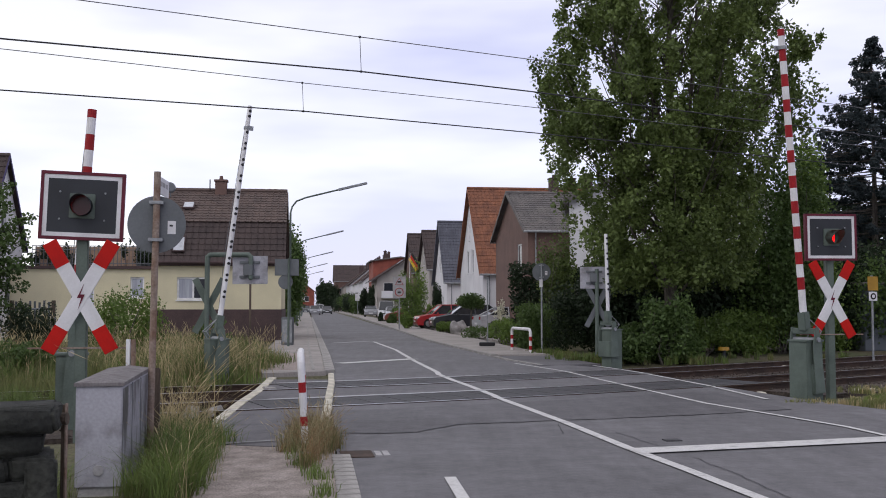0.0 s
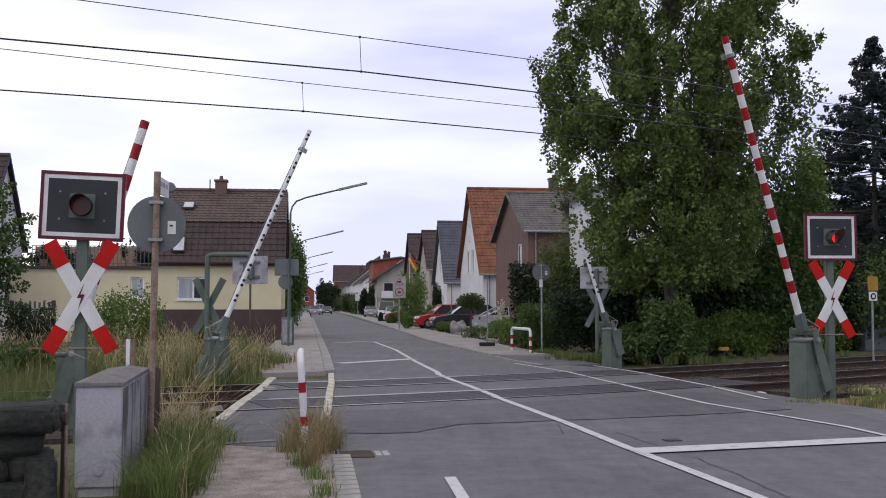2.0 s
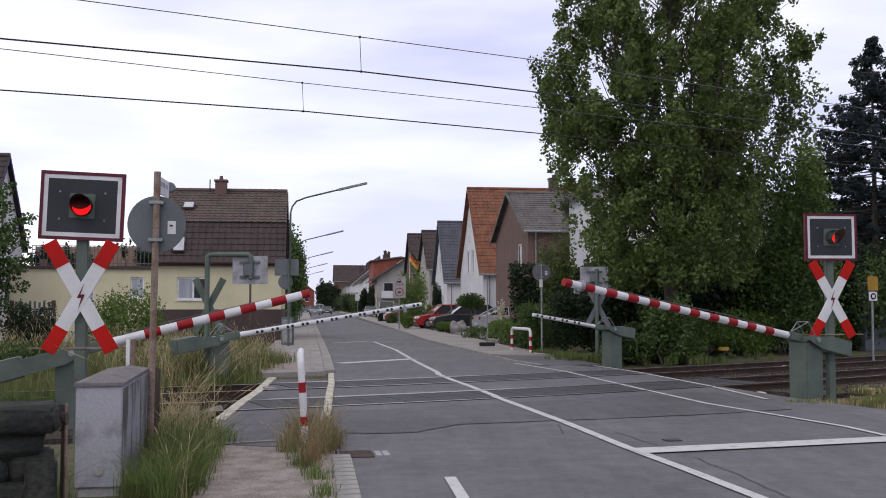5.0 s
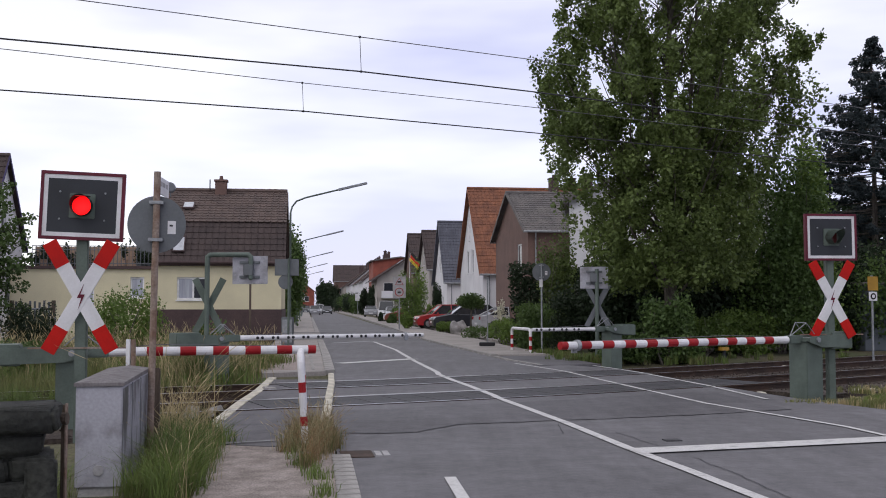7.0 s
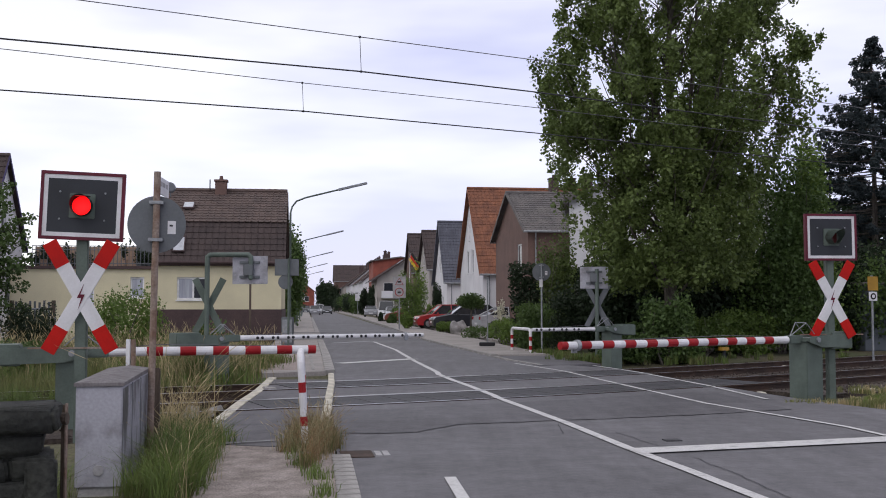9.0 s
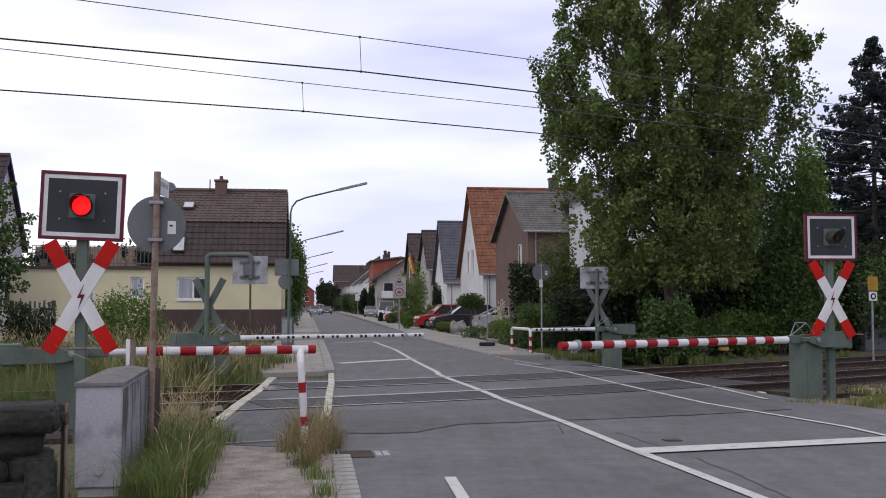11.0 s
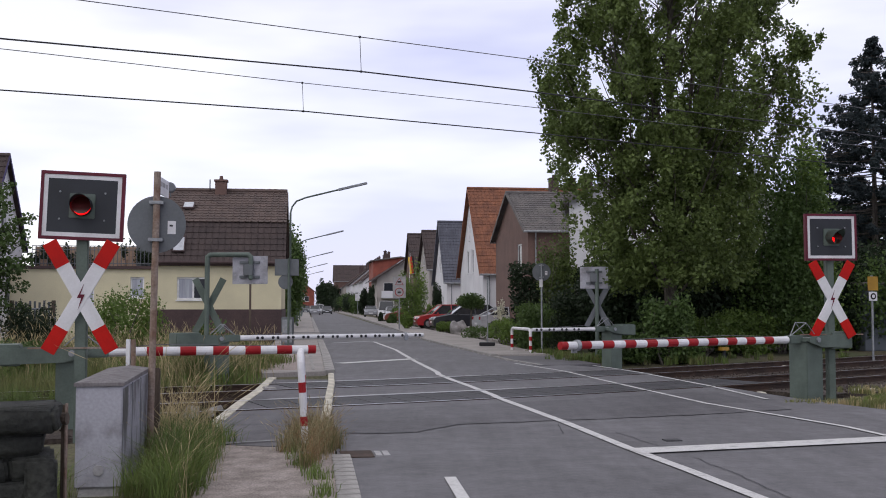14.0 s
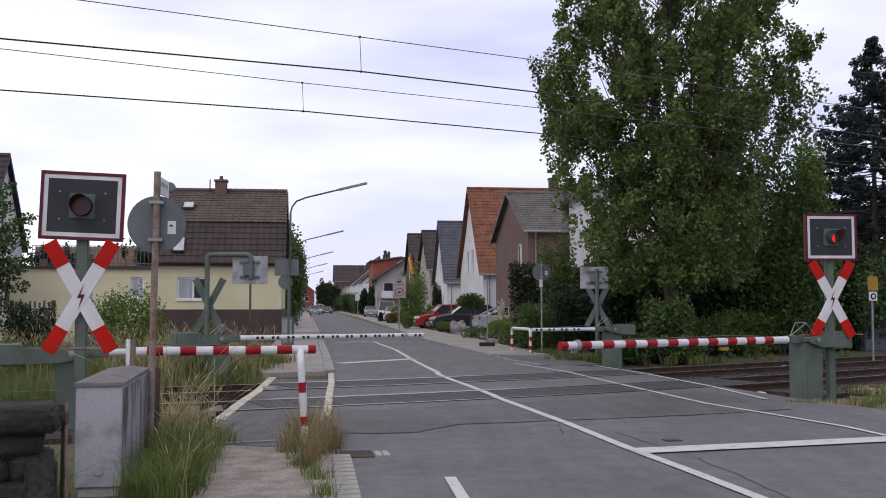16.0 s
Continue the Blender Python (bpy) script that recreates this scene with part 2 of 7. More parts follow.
M["flag_red"] = material("red_cloth", (0.55, 0.05, 0.03), rough=0.9, bump=0.1)
M["flag_gold"] = material("gold_cloth", (0.75, 0.50, 0.05), rough=0.9, bump=0.1)
M["yellow"] = material("yellow_enamel", (0.38, 0.21, 0.02), rough=0.5, bump=0.02)
M["granite"] = material("pale_boulder", (0.36, 0.34, 0.34), (0.24, 0.23, 0.23), rough=0.9, scale=4, fine=30, bump=0.5, var=0.2)
M["terracotta"] = material("tan_parapet", (0.36, 0.25, 0.18), (0.28, 0.19, 0.14), rough=0.9, scale=2, fine=20, bump=0.2)
M["verge_blue"] = material("dark_blue_board", (0.035, 0.022, 0.11), rough=0.6, bump=0.02)
M["concrete"] = material("pale_concrete", (0.40, 0.39, 0.40), (0.30, 0.29, 0.30), rough=0.8, scale=4, fine=40, bump=0.2, var=0.12)
M["grey_wall"] = material("blue_grey_wall", (0.10, 0.112, 0.13), (0.08, 0.09, 0.105), rough=0.8, scale=0.8, bump=0.1)

# ---- mesh helpers ----
I4 = Matrix.Identity(4)


def T(x, y, z):
    return Matrix.Translation((x, y, z))


def box(bm, x0, x1, y0, y1, z0, z1, m=I4, bevel=0.0):
    r = bmesh.ops.create_cube(bm, size=1.0, matrix=m @ T((x0 + x1) / 2, (y0 + y1) / 2, (z0 + z1) / 2) @ Matrix.Diagonal((x1 - x0, y1 - y0, z1 - z0, 1)))
    if bevel:
        es = {e for v in r["verts"] for e in v.link_edges}
        bmesh.ops.bevel(bm, geom=list(es), offset=bevel, segments=2, affect="EDGES")


def rod(bm, p, q, r0, r1=None, seg=10):
    """A straight round bar from p to q."""
    p, q = Vector(p), Vector(q)
    d = q - p
    m = Matrix.Translation((p + q) / 2) @ d.to_track_quat("Z", "Y").to_matrix().to_4x4()
    bmesh.ops.create_cone(bm, cap_ends=True, segments=seg, radius1=r0, radius2=r0 if r1 is None else r1, depth=d.length, matrix=m)


def pipe(bm, pts, r, seg=8):
    for a, b in zip(pts, pts[1:]):
        rod(bm, a, b, r, r, seg)
        bmesh.ops.create_icosphere(bm, subdivisions=2, radius=r * 0.995, matrix=Matrix.Translation(b))


def prism(bm, pts, z0, z1, m=I4):
    """A flat shape in x and y, raised from z0 to z1."""
    lo = [bm.verts.new(m @ Vector((x, y, z0))) for x, y in pts]
    hi = [bm.verts.new(m @ Vector((x, y, z1))) for x, y in pts]
    bm.faces.new(lo[::-1])
    bm.faces.new(hi)
    k = len(pts)
    for i in range(k):
        bm.faces.new((lo[i], lo[(i + 1) % k], hi[(i + 1) % k], hi[i]))


def finish(bm, name, mat, smooth=False):
    bmesh.ops.recalc_face_normals(bm, faces=bm.faces)
    me = bpy.data.meshes.new(name)
    bm.to_mesh(me)
    bm.free()
    me.materials.append(M[mat])
    if smooth:
        for p in me.polygons:
            p.use_smooth = True
    return me


def part(name, bm, mat, parent=None, label="", smooth=False, m=I4):
    ob = new(name, finish(bm, name, mat, smooth))
    ob.parent = parent
    ob.matrix_basis = m
    return tagged(ob, label)


def thing(name, m, label, category, group="", kind=""):
    return tagged(new_at(name, m), label, category, group, kind)


def new_at(name, m):
    ob = new(name)
    ob.empty_display_size = 0.2
    ob.matrix_basis = m
    return ob


def sheet(name, verts, faces, mat, label="", category="", kind="", parent=None, group=""):
    me = bpy.data.meshes.new(name)
    me.from_pydata(verts, [], faces)
    me.materials.append(M[mat])
    me.update()
    ob = new(name, me)
    ob.parent = parent
    return tagged(ob, label, category, group, kind)


def B():
    return bmesh.new()


# the track's frame: a along the rails to the right, c across them, away from the eye
TA = radians(32)


def tr(a, c, z=0.0):
    return Vector((math.cos(TA) * a - math.sin(TA) * c, math.sin(TA) * a + math.cos(TA) * c, z))


# the line runs in a gentle curve
def bend(a):
    d, k = a - 14.0, 0.008 if a < 14.0 else 0.0045
    e = max(-12.0, min(16.0, d))
    return k * e * e + 2 * k * e * (d - e)


def tb(a, c, z=0.0):
    """A place by the curved line, in the track's own frame, turned along the rails."""
    slope = (bend(a + 0.1) - bend(a - 0.1)) / 0.2
    return Matrix.Translation((a, c + bend(a), z)) @ pose(0, 0, 0, 0, 0, math.degrees(math.atan(slope)))


def trb(a, c, z=0.0):
    return tr(a, c + bend(a), z)


# the street's frame: s along it, away from the eye, o to its right
RA = radians(7.4)


def rd(s, o, z=0.0):
    return Vector((-2.24 - math.sin(RA) * s + math.cos(RA) * o, 43 + math.cos(RA) * s + math.sin(RA) * o, z))


def rd_m(s, o, z=0.0, turn=0.0):
    return Matrix.Translation(rd(s, o, z)) @ pose(0, 0, 0, 0, 0, 7.4 + turn)
# ---- ground, road, pavements, tracks ----
def strip(name, left, right, z, mat, label, category, thick=0.0):
    """A surface between two edges of equally many (x, y) points."""
    bm = B()
    a = [bm.verts.new((x, y, z)) for x, y in left]
    b = [bm.verts.new((x, y, z)) for x, y in right]
    for i in range(len(a) - 1):
        bm.faces.new((a[i], b[i], b[i + 1], a[i + 1]))
    if thick:
        r = bmesh.ops.extrude_face_region(bm, geom=list(bm.faces))
        bmesh.ops.translate(bm, vec=(0, 0, -thick), verts=[v for v in r["geom"] if isinstance(v, bmesh.types.BMVert)])
    ob = new(name, finish(bm, name, mat))
    return tagged(ob, label, category, kind="structure")


# one sheet, laid out along the line; it dips under the tracks
bm = B()
GA = [-4000, -300, -60, -30, -15, -5, 5, 15, 25, 35, 50, 80, 300, 4000]
GC = [(-4000, 0), (-200, 0), (-30, 0), (-5, 0), (3, 0), (8, 0), (12.2, 0), (13.3, -0.2), (21.0, -0.2), (22.2, 0), (27, 0), (35, 0), (50, 0), (90, 0), (250, 0), (4000, 0)]
gv = [[bm.verts.new((trb if 10 < c < 24 else tr)(x, c, -0.06 + z)) for x in GA] for c, z in GC]
for j in range(len(GC) - 1):
    for i in range(len(GA) - 1):
        bm.faces.new((gv[j][i], gv[j][i + 1], gv[j + 1][i + 1], gv[j + 1][i]))
ground = tagged(new("ground", finish(bm, "ground", "soil")), "flat earth overgrown with patchy grass", "ground", kind="structure")


def pt(s, o):
    v = rd(s, o)
    return (v.x, v.y)


KERB_R = [(2.62, 28.2), (1.98, 30.7), (0.40, 40.5), (-0.62, 47.0), (-2.2, 61.0), (-4.1, 78.0), pt(90, 3.2)]
ROAD_L = [(0.05, -8), (-0.72, 8.0), (-1.18, 11.7), (-1.66, 14.75), (-2.06, 18.9), (-2.42, 22.5), (-2.72, 25.6), pt(-10, -2.62), pt(0, -2.62), pt(60, -2.62), pt(380, -2.62)]
ROAD_R = [(9.5, -8), (8.2, 8.0), (7.8, 11.7), (7.5, 14.6), (6.2, 18.0), (5.4, 21.5), (4.6, 26.4), (1.85, 30.7), (0.30, 40.5), (-2.35, 61.5), pt(380, 3.15)]
strip("road", ROAD_L, ROAD_R, 0.0, "asphalt", "worn grey asphalt road over the level crossing", "road", 0.4)
# younger, darker surface between a tar seam and the tracks
SEAM = [(-1.36, 13.3), (-0.68, 13.28), (-0.35, 13.4), (0.2, 14.25), (0.9, 14.5), (2.2, 14.95), (3.5, 15.4), (5.4, 16.3)]
strip("asphalt_patch", SEAM, [(-1.62, 16.1), (-0.9, 16.4), (-0.4, 16.65), (0.2, 16.95), (0.9, 17.3), (2.2, 18.05), (3.5, 18.85), (5.0, 19.7)], 0.004, "asphalt_old", "darker patched asphalt before the crossing", "asphalt patch")
# footway over the tracks
strip("crossing_footway", [(-2.55, 12.3), (-3.2, 15.2), (-3.5, 19.0), (-3.8, 22.9)], [(-1.22, 11.9), (-1.67, 14.75), (-2.07, 18.9), (-2.46, 22.9)], -0.003, "asphalt_old", "asphalt footway crossing the railway tracks", "footway", 0.4)
strip("gravel_path", [(-1.2, -6), (-1.85, 6.0), (-2.1, 8.8), (-2.5, 11.2), (-2.6, 12.35)], [(0.0, -6), (-0.66, 6.0), (-0.84, 8.8), (-1.14, 11.2), (-1.26, 12.25)], -0.012, "gravel", "trodden pale gravel footpath", "path")


# tracks: rubber crossing panels, rails, ballast with sleepers
STATIONS = [-90, -40, -20, -10, -5] + [0.5 * k for k in range(0, 64)] + [36, 45, 60, 120]


def swept(prof, c, stations=STATIONS):
    """A profile (across, up) drawn along the curved line."""
    bm = B()
    prev = None
    n = len(prof)
    for a in stations:
        cur = [bm.verts.new((a, c + bend(a) + y, z)) for y, z in prof]
        if prev:
            for i in range(n):
                bm.faces.new((prev[i], prev[(i + 1) % n], cur[(i + 1) % n], cur[i]))
        prev = cur
    return bm


RAIL = [(-0.07, -0.17), (0.07, -0.17), (0.07, -0.15), (0.012, -0.13), (0.012, -0.045), (0.036, -0.03), (0.036, 0.0), (-0.036, 0.0), (-0.036, -0.03), (-0.012, -0.045), (-0.012, -0.13), (-0.07, -0.15)]
ROT = pose(0, 0, 0, 0, 0, 32)
sleeper_bm = B()
box(sleeper_bm, -0.13, 0.13, -1.25, 1.25, -0.22, -0.135, bevel=0.015)
sleeper_me = finish(sleeper_bm, "sleeper", "sleeper")
for c0, c1, far in ((14.83, 16.33, False), (18.35, 19.85, True)):
    trk = tagged(new_at("railway_track", ROT), "rusty railway track with polished rail tops", "railway track", "two parallel tracks", "structure")
    for c in (c0, c1):
        r = part("rail", swept(RAIL, c), "rust", trk, "rusty steel rail")
        r.matrix_basis = T(0, 0, 0.012)
        part("running_surface", swept([(-0.024, 0.0), (0.024, 0.0), (0.024, 0.004), (-0.024, 0.004)], c), "rail_top", r, "shiny worn rail head")
    cm = (c0 + c1) / 2
    for i in range(-16, 44):
        a = i * 0.65
        if not (4.0 < a < 18.5):
            s = new("sleeper", sleeper_me)
            s.parent, s.matrix_basis = trk, tb(a, cm, -0.02)
# ballast beds outside the road
bm = B()
for a0, a1 in ((-90, 6.3), (17.0, 130)):
    st = [a0] + [x for x in STATIONS if a0 < x < a1] + [a1]
    prism(bm, [(x, 13.4 + bend(x)) for x in st] + [(x, 21.4 + bend(x)) for x in st[::-1]], -0.4, -0.13, ROT)
tagged(new("ballast", finish(bm, "ballast", "ballast")), "dark brown rust-stained ballast bed", "ballast", kind="structure")
rng = random.Random(5)
verts, faces = [], []
for k in range(9000):
    a = rng.uniform(-14, 6.2) if k % 3 == 0 else rng.uniform(17.2, 40)
    c = rng.uniform(13.4, 21.4)
    s = rng.uniform(0.02, 0.045)
    base = trb(a, c, -0.125 + rng.uniform(-0.01, 0.02))
    i = len(verts)
    w = [rng.uniform(0.6, 1.3) * s for _ in range(6)]
    for dx, dy, dz in ((w[0], 0, 0), (0, w[1], 0), (-w[2], 0, 0), (0, -w[3], 0), (0, 0, w[4]), (0, 0, -w[5])):
        verts.append((base.x + dx, base.y + dy, base.z + dz))
    for p, q in ((0, 1), (1, 2), (2, 3), (3, 0)):
        faces += [(i + p, i + q, i + 4), (i + q, i + p, i + 5)]
sheet("ballast_stones", verts, faces, "ballast", "loose rust-brown ballast stones between the rails", "ballast stones", "stuff")
# rubber panels between and beside the rails, road width only
pbm = B()
box(pbm, 0.004, 0.596, -0.70, 0.70, -0.1, 0.010, bevel=0.006)
panel_in = finish(pbm, "rubber_panel", "rubber")
crossing = tagged(new_at("crossing_deck", ROT), "dark rubber panels between the rails of the crossing", "crossing deck", kind="structure")
for c0, c1 in ((14.83, 16.33), (18.35, 19.85)):
    lo = 6.5 if c0 < 17 else 8.4
    for i in range(18 if c0 < 17 else 15):
        o = new("rubber_panel", panel_in)
        o.parent, o.matrix_basis = crossing, tb(lo + 0.6 * i, (c0 + c1) / 2, -0.002)


# pale strip along each far rail: the rail head's sky reflection, put into colour
for c, w, a0, a1 in ((16.43, 0.11, 7.0, 12.2), (19.95, 0.10, 8.6, 13.5)):
    st = [a0 + (a1 - a0) * k / 12 for k in range(13)]
    part("edge_strip", swept([(-w / 2, -0.05), (w / 2, -0.05), (w / 2, 0.016), (-w / 2, 0.016)], c, st), "concrete", crossing, "pale strip standing in for the rail head's sky reflection")


# painted lines
def line(name, pts, w, mat, label, z=0.012, category="road marking"):
    bm = B()
    prev = None
    for i, (x, y) in enumerate(pts):
        a = Vector(pts[max(i - 1, 0)])
        b = Vector(pts[min(i + 1, len(pts) - 1)])
        d = (b - a).normalized()
        nrm = Vector((-d.y, d.x)) * w / 2
        cur = (bm.verts.new((x + nrm.x, y + nrm.y, z)), bm.verts.new((x - nrm.x, y - nrm.y, z)))
        if prev:
            bm.faces.new((prev[0], prev[1], cur[1], cur[0]))
        prev = cur
    return tagged(new(name, finish(bm, name, mat)), label, category, "road markings")


line("centre_line", [(2.66, 8.8), (2.40, 10.3), (2.10, 11.85), (1.68, 14.47), (1.30, 16.5), (0.97, 18.2), (0.90, 18.8), (0.52, 20.96), (0.20, 22.6), (-0.10, 24.4), (-0.14, 25.2), (-0.80, 30.1), (-1.70, 37.7), (-3.05, 46.0)], 0.13, "paint_white", "worn solid white centre line")
line("edge_line", [(5.48, 13.0), (5.35, 13.95), (5.0, 15.1), (4.32, 17.25), (3.78, 20.4), (3.36, 23.0), (2.98, 25.5), (2.5, 27.2), (1.98, 29.0)], 0.09, "paint_white", "worn white edge line along the lane")
line("edge_line", [(5.55, 18.0), (5.30, 21.1), (5.05, 22.7), (4.72, 25.0), (4.46, 26.2), (4.0, 27.95)], 0.09, "paint_white", "white line edging the footway at the rails")
line("stop_line", [(2.10, 11.62), (3.60, 12.09), (6.6, 13.05)], 0.40, "paint_white", "broad white stop line before the tracks", 0.017)
line("thin_line", [(-2.87, 29.0), (-0.88, 31.4)], 0.45, "paint_white", "faded white cross line beyond the tracks")
line("thin_line", [(-4.6, 44.3), (-3.15, 46.9)], 0.5, "paint_faint", "faded white cross line far up the street")
line("lane_dash", [(0.065, 9.9), (0.19, 8.6)], 0.11, "paint_white", "short worn white lane dash")
line("path_edge_line", [(-2.62, 12.26), (-1.92, 12.61)], 0.06, "paint_faint", "narrow pale line across the footpath")
rs = random.Random(77)


def crack(pts, w, label):
    """A wandering tar line through the points."""
    out = []
    for (x0, y0), (x1, y1) in zip(pts, pts[1:]):
        k = max(2, int(math.hypot(x1 - x0, y1 - y0) / 0.16))
        for i in range(k):
            out.append((x0 + (x1 - x0) * i / k + rs.gauss(0, 0.012), y0 + (y1 - y0) * i / k + rs.gauss(0, 0.02)))
    line("tar_seam", out + [pts[-1]], w, "rubber", label, 0.0075, "tar seam")


crack(SEAM, 0.035, "dark tar seam across the asphalt")
crack([(2.18, 13.4), (2.48, 12.1)], 0.014, "thin dark tar crack in the asphalt")
crack([(1.57, 14.35), (1.5, 13.2)], 0.014, "thin dark tar crack in the asphalt")
crack([(2.66, 11.2), (2.8, 10.2), (2.92, 8.8)], 0.012, "thin dark tar crack in the asphalt")
crack([(-3.0, 14.3), (-2.3, 14.15), (-1.8, 14.5)], 0.03, "dark crack across the footway")
crack([(-2.9, 13.6), (-2.0, 13.25), (-1.6, 13.3)], 0.02, "dark crack across the footway")


# cream slabs that edge the footway over the tracks
def slab_row(name, pts, w, ln, mat, h, label, cat, gap=0.015, z=0.0):
    holder = tagged(new_at(name, I4), label, cat, kind="structure")
    bm = B()
    box(bm, -ln / 2 + gap, ln / 2 - gap, -w / 2, w / 2, -0.1, h, bevel=min(0.012, h * 0.4))
    me = finish(bm, "slab", mat)
    for (x0, y0), (x1, y1) in zip(pts, pts[1:]):
        d = Vector((x1 - x0, y1 - y0))
        k = max(1, round(d.length / ln))
        for i in range(k):
            p = Vector((x0, y0)) + d * ((i + 0.5) / k)
            o = new("slab", me)
            o.parent = holder
            o.matrix_basis = T(p.x, p.y, z) @ pose(0, 0, 0, 0, 0, math.degrees(math.atan2(d.y, d.x)))
    return holder


slab_row("footway_edging", [(-3.16, 14.9), (-3.35, 17.4), (-3.49, 19.9), (-3.80, 23.4)], 0.17, 1.0, "cream", 0.012, "row of pale cream edging slabs by the footway", "edging")
slab_row("footway_edging", [(-1.62, 14.4), (-1.82, 16.6), (-2.04, 18.9), (-2.27, 21.4), (-2.59, 24.3)], 0.13, 1.0, "cream", 0.05, "row of pale cream kerb slabs by the lane", "edging")
slab_row("gutter_stones", [(-0.62, 7.2), (-0.80, 9.0), (-1.10, 11.4)], 0.2, 0.25, "kerb", 0.012, "row of small square gutter stones", "gutter")
# pavements and kerbs beyond the tracks
KH, KR = 0.05, 0.06
strip("pavement_left", [(-4.15, 24.2), pt(-14, -4.75), pt(0, -4.7), pt(380, -4.7)], [(-2.78, 24.9), pt(-14, -2.86), pt(0, -2.86), pt(380, -2.86)], KH, "slab", "grey-brown slab pavement on the yellow house side", "pavement", 0.2)
strip("pavement_right", [(1.75, 33.0)] + [(x + 0.12, y + 0.02) for x, y in KERB_R[2:]] + [pt(380, 3.3)], [(3.4, 33.3), (2.4, 41.0), (1.7, 47.5), (-0.2, 61.5), (-2.4, 78.0), pt(90, 5.0), pt(380, 5.0)], KR, "slab", "grey-brown slab pavement beside parked cars", "pavement", 0.2)
slab_row("kerb_left", [(-2.72, 25.2), pt(-10, -2.72), pt(0, -2.72), pt(90, -2.72)], 0.26, 1.0, "kerb", KH + 0.012, "long row of grey kerb stones", "kerb")
strip("footway_apron", [(2.55, 28.0), (2.05, 30.7), (1.69, 33.1)], [(4.3, 28.6), (3.9, 30.7), (3.5, 33.4)], 0.014, "asphalt_old", "dark asphalt footway apron by the rails", "footway", 0.2)
slab_row("kerb_dropped", [(2.62, 28.2), (1.98, 30.7), (1.6, 33.0)], 0.15, 1.0, "kerb", 0.024, "dropped grey kerb stones at the crossing", "kerb")
slab_row("kerb_right", [(1.6, 33.0)] + KERB_R[2:], 0.2, 1.0, "kerb", KR + 0.012, "long row of grey kerb stones", "kerb")
slab_row("pale_strip", [(-3.15, 25.5), pt(-3, -3.25), pt(40, -3.25)], 0.10, 1.0, "kerb", KH + 0.006, "pale slab strip along the pavement", "edging")
# laid pavers in front of the house
pav = tagged(new_at("paver_field", I4), "rows of small reddish grey pavers", "pavers", kind="structure")
bm = B()
box(bm, -0.095, 0.095, -0.095, 0.095, -0.03, 0.008, bevel=0.006)
paver_me = finish(bm, "paver", "paver")
for i in range(44):
    for j in range(6):
        p = rd(-17.2 + i * 0.2 + (0.1 if j % 2 else 0), -4.45 + j * 0.2)
        o = new("paver", paver_me)
        o.parent, o.matrix_basis = pav, T(p.x, p.y, KH) @ pose(0, 0, 0, 0, 0, 7.4)
# driveway strips between pavement and houses
strip("forecourt", [pt(2, 5.02), pt(60, 5.02)], [pt(2, 9.5), pt(60, 9.5)], KR - 0.01, "slab", "paved forecourt with parked cars", "forecourt", 0.15)
# ---- the level crossing's posts, crosses, warning lamps and barriers ----
def bolt_mesh():
    bm = B()
    rod(bm, (0, 0, 0), (0, -0.02, 0), 0.014, 0.011, 8)
    return finish(bm, "bolt", "steel")


BOLT = bolt_mesh()
LIGHTS = []


